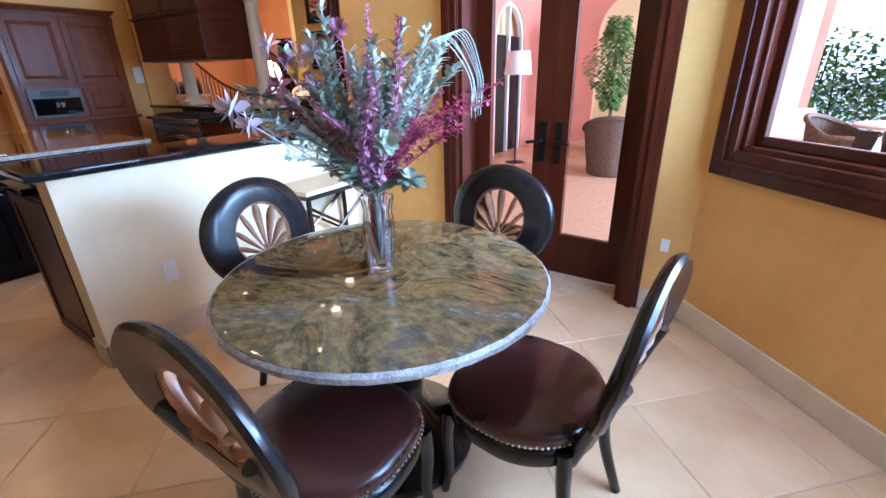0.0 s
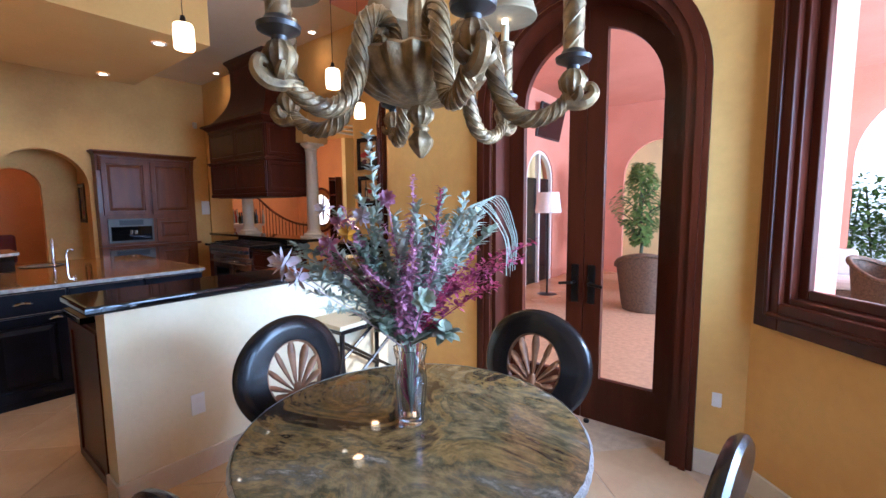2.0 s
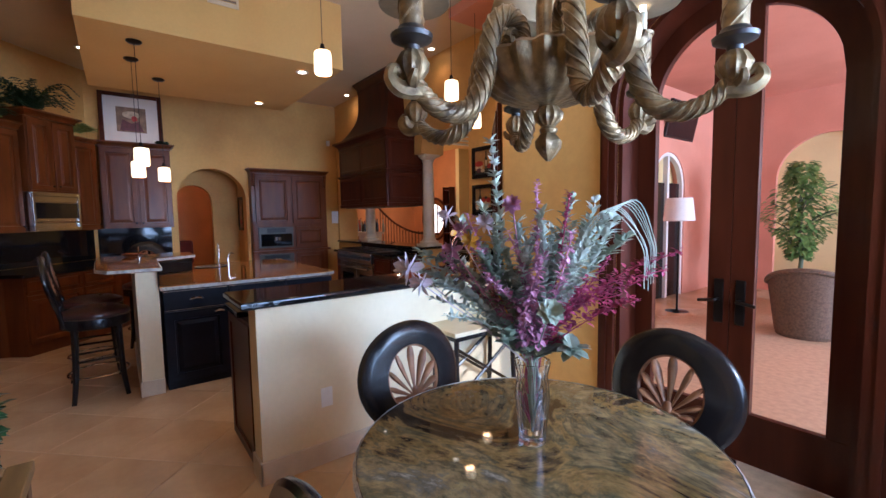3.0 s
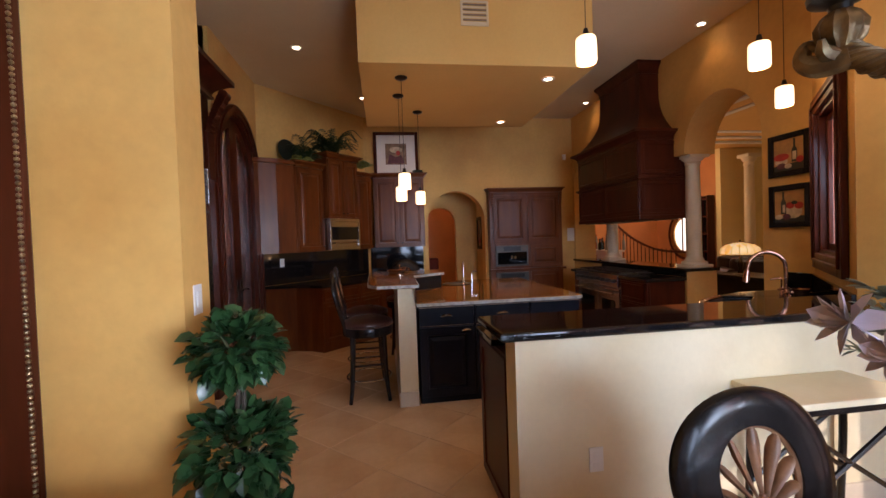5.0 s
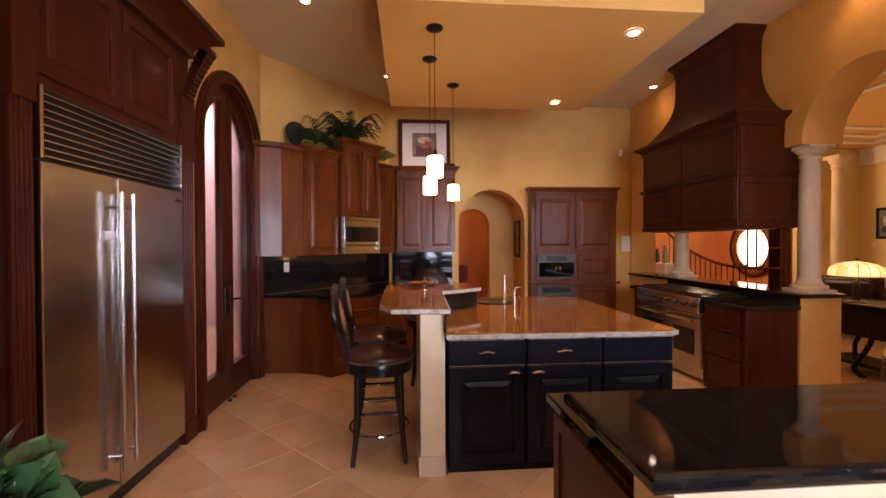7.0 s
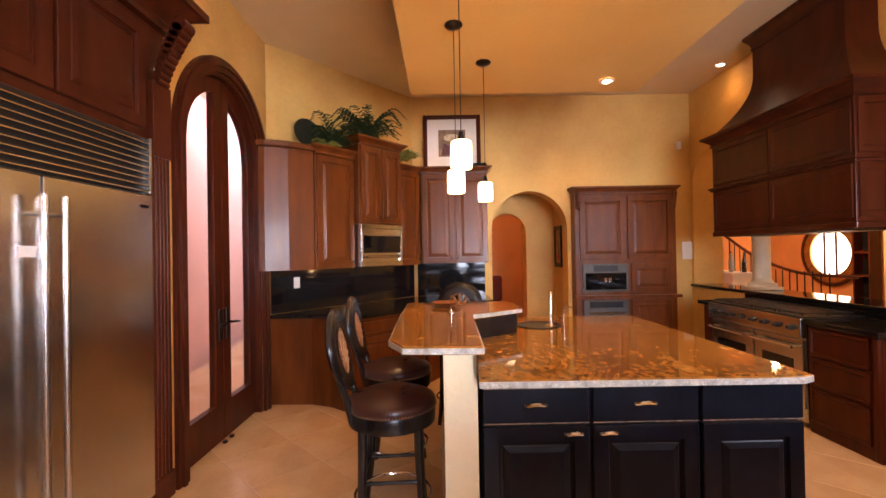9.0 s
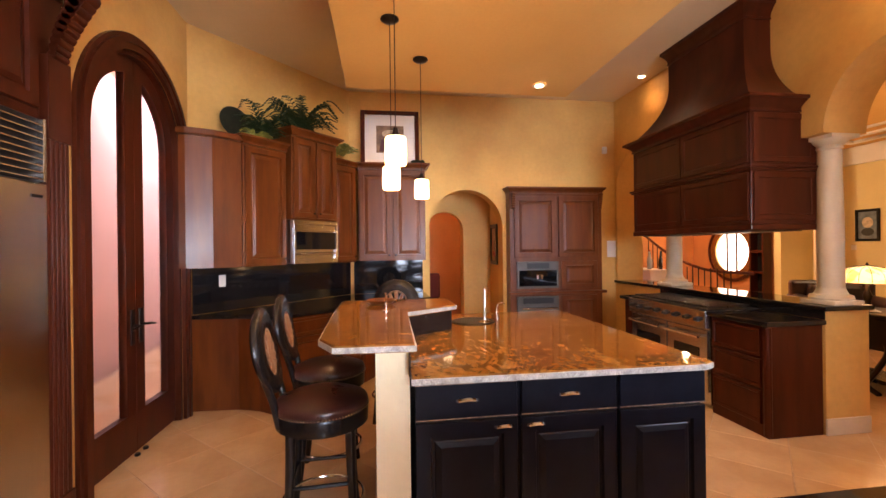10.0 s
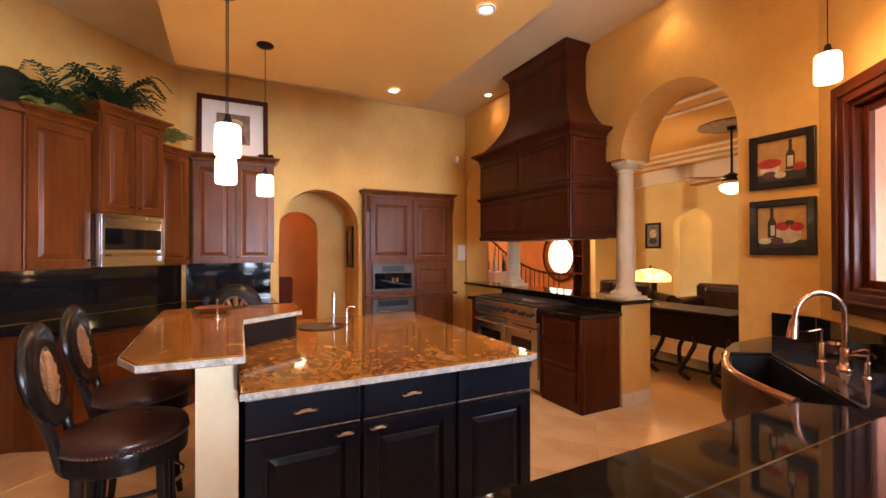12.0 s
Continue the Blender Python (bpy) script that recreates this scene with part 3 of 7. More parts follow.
def crown(bm, x0, x1, y0, y1, z, h=0.08, out=0.06, n=5, sides=True):
    """A cove crown moulding: stacked steps growing outwards at the front and, if so told, the ends."""
    k = 1 if sides else 0
    stack(bm, [(x0 - k * o, x1 + k * o, y0 - o, y1, zz) for zz, o in cove(z, h, out)])


def wall_cabinet(name, m, w, d, z0, z1, doors, label, wd=CAB, top=0.08, out=0.06, group=""):
    c = thing(name, m, label, "cabinet", group)
    bm = bm_new()
    box(bm, 0, w, -d, 0, z0, z1, 0.003)
    body = part("body", bm, wd, c)
    if top:
        bm = bm_new()
        crown(bm, 0, w, -d - 0.02, 0, z1 - 0.01, top, out)
        part("crown_moulding", bm, wd, c)
    dw = w / doors
    for i in range(doors):
        bm = bm_new()
        panel(bm, i * dw + 0.015, (i + 1) * dw - 0.015, z0 + 0.02, z1 - 0.03, -d, 0.06, 0.022)
        dr = part("cabinet_door", bm, wd, c)
        bm = bm_new()
        knob(bm, (i + 1) * dw - 0.04 if i % 2 == 0 else i * dw + 0.04, -d - 0.02, z0 + 0.07)
        part("knob", bm, DARKM, dr, smooth=True)
    return c


# refrigerator and its surround, along the south wall
fr = run((-3.48, -1.46), (-4.70, -1.46))
t = thing("refrigerator", fr, "built-in brushed stainless steel double-door refrigerator with a louvred grille", "refrigerator")
part("body", boxes((0.01, 1.21, 0.03, 0.66, 0.0, 2.19)), BLACK, t)
for i, (a, b) in enumerate(((0.012, 0.505), (0.515, 1.208))):
    bm = bm_new()
    box(bm, a, b, -0.03, 0.03, 0.10, 1.85, 0.006)
    dr = part("refrigerator_door", bm, STEEL, t)
    hx = 0.46 if i == 0 else 0.56
    bm = bm_new()
    tube(bm, [(hx, -0.085, 0.22), (hx, -0.085, 1.76)], 0.014, 10)
    for z in (0.30, 1.68):
        tube(bm, [(hx, -0.03, z), (hx, -0.085, z)], 0.009, 8)
    part("bar_handle", bm, STEEL, dr, smooth=True)
bm = bm_new()
box(bm, 0.40, 0.475, -0.036, -0.03, 1.50, 1.545, 0.002)
part("control_badge", bm, PLATE, t)
part("badge", boxes((1.10, 1.17, -0.034, -0.03, 1.775, 1.79)), DARKM, t)
bm = bm_new()
box(bm, 0.012, 1.208, 0.0, 0.03, 1.86, 2.19)
part("grille_back", bm, BLACK, t)
for s in (0.012, 1.188):
    part("grille_side", boxes((s, s + 0.02, -0.03, 0.02, 1.86, 2.19), bevel=0.003), STEEL, t)
for i in range(9):
    z = 1.87 + i * 0.035
    bm = bm_new()
    hexa(bm, [(0.034, -0.028, z), (1.186, -0.028, z), (1.186, -0.005, z + 0.014), (0.034, -0.005, z + 0.014), (0.034, -0.028, z + 0.006), (1.186, -0.028, z + 0.006), (1.186, -0.005, z + 0.020), (0.034, -0.005, z + 0.020)])
    part("slat", bm, STEEL, t)
part("kick_plate", boxes((0.012, 1.208, 0.01, 0.03, 0.0, 0.095)), BLACK, t)

t = thing("refrigerator_surround", fr, "dark cherry cabinet round the refrigerator with fluted posts and carved brackets", "cabinet")
bm = bm_new()
box(bm, -1.12, -0.001, 0.02, 0.66, 0, 2.95)
box(bm, 1.225, 1.40, 0.02, 0.66, 0, 2.95)
box(bm, 0.0, 1.22, 0.02, 0.66, 2.20, 2.95)
part("body", bm, CHERRY, t)
for a in (-0.12, 1.225):
    bm = bm_new()
    w = 0.118 if a < 0 else 0.17
    box(bm, a, a + w, -0.03, 0.02, 0.0, 0.16, 0.004)
    box(bm, a, a + w, -0.03, 0.02, 2.10, 2.55, 0.004)
    box(bm, a, a + w, -0.004, 0.02, 0.16, 2.10)
    post = part("post", bm, CHERRY, t)
    k = 5
    for i in range(k):
        x = a + w * (i + 0.5) / k
        bm = bm_new()
        tube(bm, [(x, -0.005, 0.16), (x, -0.005, 2.10)], w / k * 0.46, 8)
        part("reed", bm, CHERRY, post, smooth=True)
for i in range(2):
    bm = bm_new()
    panel(bm, 0.02 + 0.6 * i, 0.60 + 0.6 * i, 2.25, 2.85, 0.02, 0.07, 0.025)
    part("cabinet_door", bm, CHERRY, t)
bm = bm_new()
crown(bm, -1.12, 1.40, 0.0, 0.66, 2.90, 0.22, 0.18, 6)
part("crown_moulding", bm, CHERRY, t)
for a in (-0.07, 1.30):
    for i in range(10):
        bm = bm_new()
        f = i / 9
        r = 0.045 * (1 - 0.5 * f)
        y = -0.03 - 0.14 * (1 - f) ** 1.4
        z = 2.90 - 0.34 * f
        tube(bm, [(a - 0.05, y, z), (a + 0.05, y, z)], r, 12)
        part("bracket_scroll", bm, CHERRY, t, smooth=True)

# slanting corner: wall cabinets
wall_cabinet("wall_cabinet", DIAG @ pose(0.335, 0, 0), 0.485, 0.33, 1.34, 2.53, 1, "brown stained wood wall cabinet with a raised panel door")
bm = bm_new()
e = thing("end_cabinet", pose(0, 0, 0), "plain brown wood end cabinet beside the arched door", "cabinet")
slab(bm, [(-6.22, -1.455), (-6.44, -1.455), (-6.675, -1.245), (-6.470, -1.005), (-6.30, -1.20), (-6.22, -1.40)], 1.34, 2.53)
part("body", bm, CAB, e)
bm = bm_new()
slab(bm, [(-6.17, -1.455), (-6.44, -1.455), (-6.675, -1.245), (-6.440, -0.975), (-6.26, -1.17), (-6.17, -1.38)], 2.532, 2.59, 0.012)
part("crown_moulding", bm, CAB, e)
mw = wall_cabinet("microwave_cabinet", DIAG @ pose(0.82, 0, 0), 0.62, 0.42, 1.82, 2.70, 2, "taller brown wood cabinet above the built-in microwave")
t = thing("microwave", DIAG @ pose(0.825, -0.02, 0), "built-in stainless steel microwave with a black window", "microwave")
part("body", boxes((0, 0.61, -0.40, 0.0, 1.35, 1.815), bevel=0.003), STEEL, t)
part("trim_frame", boxes((0, 0.61, -0.425, -0.40, 1.35, 1.395), (0, 0.61, -0.425, -0.40, 1.77, 1.815), (0, 0.03, -0.425, -0.40, 1.395, 1.77), (0.58, 0.61, -0.425, -0.40, 1.395, 1.77), bevel=0.004), STEEL, t)
part("door_window", boxes((0.03, 0.58, -0.415, -0.40, 1.50, 1.69), bevel=0.004), BGLASS, t)
part("control_strip", boxes((0.03, 0.58, -0.418, -0.40, 1.70, 1.765), bevel=0.004), STEEL, t)
bm = bm_new()
tube(bm, [(0.06, -0.45, 1.455), (0.55, -0.45, 1.455)], 0.012, 8)
for x in (0.09, 0.52):
    tube(bm, [(x, -0.40, 1.455), (x, -0.45, 1.455)], 0.008, 6)
part("bar_handle", bm, STEEL, t)
wall_cabinet("wall_cabinet", DIAG @ pose(1.445, 0, 0), 0.40, 0.33, 1.34, 2.53, 1, "narrow brown stained wood wall cabinet", top=0.06, out=0.03)
wall_cabinet("wall_cabinet", run((-8.0, 0.03), (-8.0, 0.88)), 0.85, 0.34, 1.35, 2.52, 2, "pale-lit brown wood wall cabinet with two raised panel doors")

# base cabinets under them, bowed out in the middle
P = [(-6.44, -1.455), (-6.42, -1.03), (-6.34, -0.83), (-6.21, -0.66), (-6.66, -0.20), (-7.05, 0.12), (-7.37, 0.30), (-7.37, 0.88), (-7.985, 0.88), (-7.985, -0.09)]
t = thing("base_cabinet", pose(0, 0, 0), "brown wood base cabinets with a bowed front in the corner", "cabinet")
bm = bm_new()
slab(bm, P, 0.0, 0.86)
part("body", bm, CAB, t)
for a, b in ((3, 4), (4, 5), (6, 7)):
    L = math.dist(P[a], P[b])
    bm = bm_new()
    panel(bm, 0.02, L - 0.02, 0.13, 0.66, 0, 0.055, 0.02)
    panel(bm, 0.02, L - 0.02, 0.68, 0.84, 0, 0.03, 0.02, False)
    o = part("cabinet_door", bm, CAB, t)
    o.matrix_local = run(P[a], P[b]) @ pose(0, -0.001, 0)
bm = bm_new()
slab(bm, [(-6.40, -1.455), (-6.385, -1.02), (-6.31, -0.82), (-6.165, -0.64), (-6.64, -0.16), (-7.03, 0.16), (-7.34, 0.32), (-7.34, 0.90), (-7.985, 0.90), (-7.985, -0.09)], 0.862, 0.90, 0.008)
tagged(part("worktop", bm, BLACKG), "polished black granite worktop along the corner", "worktop")
bm = bm_new()
box(bm, 0.02, 2.06, -0.02, -0.002, 0.902, 1.338)
o = tagged(part("backsplash", bm, BLACKG), "polished black granite backsplash", "backsplash")
o.matrix_world = DIAG
bm = bm_new()
box(bm, 0.01, 0.93, -0.02, -0.002, 0.902, 1.345)
o = tagged(part("backsplash", bm, BLACKG), "polished black granite backsplash reflecting the windows", "backsplash")
o.matrix_world = run((-8.0, -0.06), (-8.0, 0.88))

# tall oven cabinet
ov = run((-8.0, 2.06), (-8.0, 3.41))
t = thing("oven_cabinet", ov, "tall brown wood cabinet holding a coffee machine and an oven", "cabinet")
part("body", boxes((0, 1.35, -0.17, -0.002, 0, 2.25), bevel=0.003), CAB, t)
bm = bm_new()
crown(bm, 0, 1.35, -0.19, 0, 2.24, 0.09, 0.045)
part("crown_moulding", bm, CAB, t)
for a, b, z0, z1 in ((0.06, 0.66, 1.36, 2.20), (0.70, 1.29, 1.36, 2.20), (0.74, 1.27, 0.92, 1.30), (0.74, 1.27, 0.10, 0.82)):
    bm = bm_new()
    panel(bm, a, b, z0, z1, -0.17, 0.065, 0.024)
    part("cabinet_door", bm, CAB, t)
for x in (0.02, 1.29):
    bm = bm_new()
    for i in range(7):
        tube(bm, [(x, -0.19 - 0.04 * (1 - i / 6), 2.23 - 0.03 * i), (x + 0.045, -0.19 - 0.04 * (1 - i / 6), 2.23 - 0.03 * i)], 0.022, 8)
    part("carved_bracket", bm, CAB, t)
bm = bm_new()
box(bm, -0.03, 1.39, -0.235, -0.17, 0.845, 0.885, 0.008)
part("moulding", bm, CAB, t)
t = thing("coffee_machine", ov @ pose(0.09, -0.172, 0), "built-in black and steel coffee machine", "coffee machine")
part("body", boxes((0, 0.60, -0.03, 0, 0.93, 1.30), bevel=0.004), DIMSTEEL, t)
part("front", boxes((0.03, 0.57, -0.04, -0.03, 0.96, 1.18), bevel=0.004), BGLASS, t)
part("control_panel", boxes((0.14, 0.46, -0.04, -0.03, 1.20, 1.28), bevel=0.004), BLACK, t)
part("spout", boxes((0.26, 0.30, -0.07, -0.04, 1.06, 1.12), (0.32, 0.36, -0.07, -0.04, 1.06, 1.12), bevel=0.006), CHROME, t)
t = thing("oven", ov @ pose(0.09, -0.172, 0), "built-in steel and black glass oven", "oven")
part("body", boxes((0, 0.60, -0.03, 0, 0.18, 0.82), bevel=0.004), DIMSTEEL, t)
part("control_panel", boxes((0.08, 0.52, -0.04, -0.03, 0.72, 0.80), bevel=0.004), BLACK, t)
part("door_window", boxes((0.05, 0.55, -0.04, -0.03, 0.26, 0.60), bevel=0.004), BGLASS, t)
bm = bm_new()
tube(bm, [(0.05, -0.08, 0.66), (0.55, -0.08, 0.66)], 0.012, 8)
for x in (0.08, 0.52):
    tube(bm, [(x, -0.03, 0.66), (x, -0.08, 0.66)], 0.008, 6)
part("bar_handle", bm, STEEL, t)

# ---- island ----
t = thing("island", pose(0, 0, 0), "blue-black painted kitchen island with worn edges", "island")
part("body", boxes((-5.82, -4.16, 0.45, 1.93, 0.0, 0.87), bevel=0.004), ISLP, t)
isl = run((-4.16, 0.43), (-4.16, 1.94))
W3 = [(0.02, 0.51), (0.53, 1.02), (1.04, 1.51)]
for i, (a, b) in enumerate(W3):
    bm = bm_new()
    box(bm, a, b, -0.022, 0, 0.69, 0.855, 0.006)
    dr = part("drawer_front", bm, ISLP, t)
    dr.matrix_local = isl
    bm = bm_new()
    box(bm, a, b, -0.0235, -0.02, 0.851, 0.857)
    box(bm, a, b, -0.0235, -0.02, 0.688, 0.692)
    part("worn_edge", bm, WORN, dr)
    if i < 2:
        bm = bm_new()
        pull(bm, (a + b) / 2, -0.022, 0.775)
        part("cup_pull", bm, CHROME, dr, smooth=True)
    bm = bm_new()
    panel(bm, a, b, 0.06, 0.675, 0, 0.075, 0.022)
    dr = part("cabinet_door", bm, ISLP, t)
    dr.matrix_local = isl
    if i < 2:
        bm = bm_new()
        pull(bm, b - 0.07 if i == 0 else a + 0.07, -0.022, 0.64, 0.085)
        part("cup_pull", bm, CHROME, dr, smooth=True)
bm = bm_new()
slab(bm, [(-4.08, 0.432), (-4.06, 1.88), (-4.09, 1.94), (-5.90, 1.94), (-5.90, 0.432)], 0.872, 0.91, 0.006)
tagged(part("worktop", bm, GOLDG), "polished golden brown granite island worktop", "worktop")
bm = bm_new()
slab(bm, [(-4.074, 0.428), (-4.054, 1.88), (-4.086, 1.946), (-5.90, 1.946), (-5.90, 1.935), (-4.09, 1.935), (-4.064, 1.875), (-4.084, 0.428)], 0.876, 0.903)
o = part("worktop_edge", bm, EDGES, t, "pale chiselled stone edge")
# raised bar with its knee wall
struct("bar_wall", boxes((-5.60, -4.13, 0.27, 0.425, 0, 1.045), (-5.60, -5.20, 0.425, 0.78, 0, 1.045)), CREAM, "cream plastered knee wall under the raised bar", "wall")
struct("bar_wall_base", boxes((-5.60, -4.115, 0.255, 0.27, 0, 0.13), (-4.13, -4.115, 0.27, 0.425, 0, 0.13), bevel=0.004), BASEB, "beige stone base of the knee wall", "baseboard")
BAR = [(-4.16, 0.02), (-3.99, 0.10), (-3.97, 0.44), (-4.93, 0.46), (-5.18, 0.83), (-5.62, 0.83), (-5.62, 0.0), (-4.9, 0.0)]
bm = bm_new()
slab(bm, BAR, 1.05, 1.087, 0.007)
b = tagged(part("breakfast_bar", bm, GOLDG), "raised golden brown granite breakfast bar", "counter")
bm = bm_new()
for p, q in zip(BAR, BAR[1:] + BAR[:1]):
    L = math.dist(p, q)
    if L < 0.02:
        continue
    dx, dy = (q[0] - p[0]) / L, (q[1] - p[1]) / L
    nx, ny = -dy * 0.003, dx * 0.003
    slab(bm, [(p[0] + nx, p[1] + ny), (q[0] + nx, q[1] + ny), (q[0] - 2 * nx, q[1] - 2 * ny), (p[0] - 2 * nx, p[1] - 2 * ny)], 1.056, 1.080)
part("bar_edge", bm, EDGES, b, "pale chiselled stone edge")
bm = bm_new()
slab(bm, [(-4.09, 0.427), (-4.93, 0.427), (-5.19, 0.80), (-5.19, 0.78), (-4.94, 0.42), (-4.09, 0.42)], 0.912, 1.048)
part("bar_splash", bm, BLACKG, b, "black granite upstand")

# ---- range, hood, ledge and columns ----
rg = run((-6.95, 3.22), (-5.03, 3.22))
t = thing("range_cabinet", rg, "reddish brown wood cabinets either side of the range", "cabinet")
part("body", boxes((0, 0.14, 0, 0.485, 0, 0.86), bevel=0.004), CHERRY, t)
part("body", boxes((1.36, 1.92, 0, 0.485, 0.0, 0.86), bevel=0.004), CHERRY, t)
for z0, z1 in ((0.10, 0.36), (0.38, 0.60), (0.62, 0.84)):
    bm = bm_new()
    panel(bm, 1.38, 1.86, z0, z1, 0, 0.03, 0.018, False)
    part("drawer_front", bm, CHERRY, t)
bm = bm_new()
tube(bm, [(1.90, 0.012, 0.02), (1.90, 0.012, 0.85)], 0.03, 10)
part("corner_post", bm, CHERRY, t)
bm = bm_new()
slab(bm, [(-0.05, -0.04), (0.15, -0.04), (0.15, 0.485), (-0.05, 0.485)], 0.862, 0.90, 0.008)
o = tagged(part("worktop", bm, BLACKG), "narrow polished black granite worktop beside the range", "worktop")
o.matrix_world = rg
bm = bm_new()
slab(bm, [(1.35, -0.04), (1.95, -0.04), (1.95, 0.485), (1.35, 0.485)], 0.862, 0.90, 0.008)
o = tagged(part("worktop", bm, BLACKG), "polished black granite worktop beside the range", "worktop")
o.matrix_world = rg
t = thing("range", rg, "wide stainless steel gas range with black grates", "range")
part("body", boxes((0.155, 1.345, 0.0, 0.485, 0.05, 0.90), bevel=0.004), STEEL, t)
part("cooktop", boxes((0.155, 1.345, -0.03, 0.485, 0.90, 0.915), bevel=0.004), BLACK, t)
part("control_panel", boxes((0.155, 1.345, -0.05, 0.0, 0.74, 0.90), bevel=0.008), STEEL, t)
for i in range(4):
    bm = bm_new()
    x = 0.19 + i * 0.285
    for k in range(5):
        tube(bm, [(x + 0.06 * k, 0.01, 0.935), (x + 0.06 * k, 0.45, 0.935)], 0.007, 6)
    for y in (0.02, 0.23, 0.44):
        tube(bm, [(x, y, 0.93), (x + 0.24, y, 0.93)], 0.008, 6)
        for xx in (x, x + 0.24):
            tube(bm, [(xx, y, 0.914), (xx, y, 0.935)], 0.007, 6)
    part("grate", bm, BLACK, t)
for i in range(8):
    bm = bm_new()
    x = 0.23 + i * 0.147
    tube(bm, [(x, -0.05, 0.82), (x, -0.062, 0.82), (x, -0.066, 0.82), (x, -0.092, 0.82)], [0.026, 0.026, 0.02, 0.017], 12)
    part("knob", bm, BLACK, t)
for a, b in ((0.17, 0.77), (0.79, 1.33)):
    bm = bm_new()
    box(bm, a, b, -0.02, 0, 0.16, 0.72, 0.006)
    dr = part("oven_door", bm, STEEL, t)
    part("oven_window", boxes((a + 0.10, b - 0.10, -0.026, -0.02, 0.28, 0.55), bevel=0.004), BGLASS, dr)
    bm = bm_new()
    tube(bm, [(a + 0.04, -0.08, 0.66), (b - 0.04, -0.08, 0.66)], 0.014, 8)
    for x in (a + 0.07, b - 0.07):
        tube(bm, [(x, -0.02, 0.66), (x, -0.08, 0.66)], 0.009, 6)
    part("bar_handle", bm, STEEL, dr)
bm = bm_new()
box(bm, -6.98, -5.02, 3.707, 3.719, 0.90, 0.965)
box(bm, -8.0, -4.99, 3.69, 4.14, 0.967, 1.005, 0.008)
tagged(part("ledge", bm, BLACKG), "polished black granite ledge behind the range", "ledge")

def column(x, y):
    t = thing("column", pose(x, y, 1.007), "round cream stone column with a moulded base and capital", "column", "columns on the ledge")
    bm = bm_new()
    box(bm, -0.14, 0.14, -0.14, 0.14, 0, 0.035, 0.004)
    lathe(bm, [(0.138, 0.035), (0.145, 0.05), (0.138, 0.07), (0.112, 0.078), (0.100, 0.10), (0.088, 0.13)], 32)
    part("base", bm, COLUMN, t, smooth=True)
    bm = bm_new()
    lathe(bm, [(0.088, 0.13), (0.088, 0.5), (0.083, 0.9), (0.077, 1.24)], 32)
    part("shaft", bm, COLUMN, t, smooth=True)
    bm = bm_new()
    lathe(bm, [(0.077, 1.24), (0.088, 1.25), (0.088, 1.265), (0.080, 1.275), (0.115, 1.30), (0.125, 1.32)], 32)
    box(bm, -0.13, 0.13, -0.13, 0.13, 1.32, 1.352, 0.004)
    part("capital", bm, COLUMN, t, smooth=True)
    return t
column(-5.14, 3.92)
column(-7.0, 3.92)

t = thing("range_hood", pose(-6.0, 3.715, 0), "large dark cherry wood range hood with a flared neck", "range hood")
bm = bm_new()
box(bm, -0.80, 0.80, -0.46, 0.16, 1.66, 2.62, 0.004)
part("body", bm, CHERRY, t)
bm = bm_new()
box(bm, -0.81, 0.81, -0.47, 0.165, 1.61, 1.66, 0.008)
part("bottom_rail", bm, CHERRY, t)
part("filter_panel", boxes((-0.72, 0.72, -0.40, 0.10, 1.602, 1.611)), DARKM, t)
bm = bm_new()
box(bm, -0.835, 0.835, -0.495, 0.17, 2.115, 2.135, 0.006)
box(bm, -0.82, 0.82, -0.48, 0.168, 2.095, 2.115, 0.006)
part("middle_moulding", bm, CHERRY, t)
bm = bm_new()
stack(bm, [(-0.80 - o, 0.80 + o, -0.46 - o, 0.16, zz) for zz, o in cove(2.575, 0.115, 0.085)])
part("cornice", bm, CHERRY, t)
bm = bm_new()
rows = []
for i in range(15):
    f = i / 14
    k = 1 - (1 - f) ** 2.2
    rows.append((0.05 * k, 0.82 - 0.33 * k, -0.48 + 0.22 * k, 2.685 + 0.55 * f))
rows += [(0.05, 0.49, -0.26, 3.47)]
prev = None
for mid, hw, yf, z in rows:
    ring = [bm.verts.new(c) for c in ((mid - hw, yf, z), (mid + hw, yf, z), (mid + hw, 0.16, z), (mid - hw, 0.16, z))]
    if prev:
        for i in range(4):
            bm.faces.new((prev[i], prev[(i + 1) % 4], ring[(i + 1) % 4], ring[i]))
    prev = ring
part("flared_neck", bm, CHERRY, t, smooth=True)
bm = bm_new()
stack(bm, [(-0.44 - o, 0.54 + o, -0.26 - o, 0.16, zz) for zz, o in cove(3.47, 0.15, 0.06)])
part("crown_moulding", bm, CHERRY, t)
for i in range(2):
    for z0, z1 in ((1.69, 2.08), (2.16, 2.56)):
        bm = bm_new()
        panel(bm, -0.78 + 0.785 * i, -0.005 + 0.785 * i, z0, z1, -0.46, 0.05, 0.012, False)
        part("panel", bm, CHERRY, t)
bm = bm_new()
panel(bm, -0.44, 0.14, 1.69, 2.08, 0, 0.05, 0.012, False)
o = part("panel", bm, CHERRY, t)
o.matrix_local = pose(0.80, 0, 0, 0, 0, 90)
bm = bm_new()
panel(bm, -0.44, 0.14, 2.16, 2.56, 0, 0.05, 0.012, False)
o = part("panel", bm, CHERRY, t)
o.matrix_local = pose(0.80, 0, 0, 0, 0, 90)

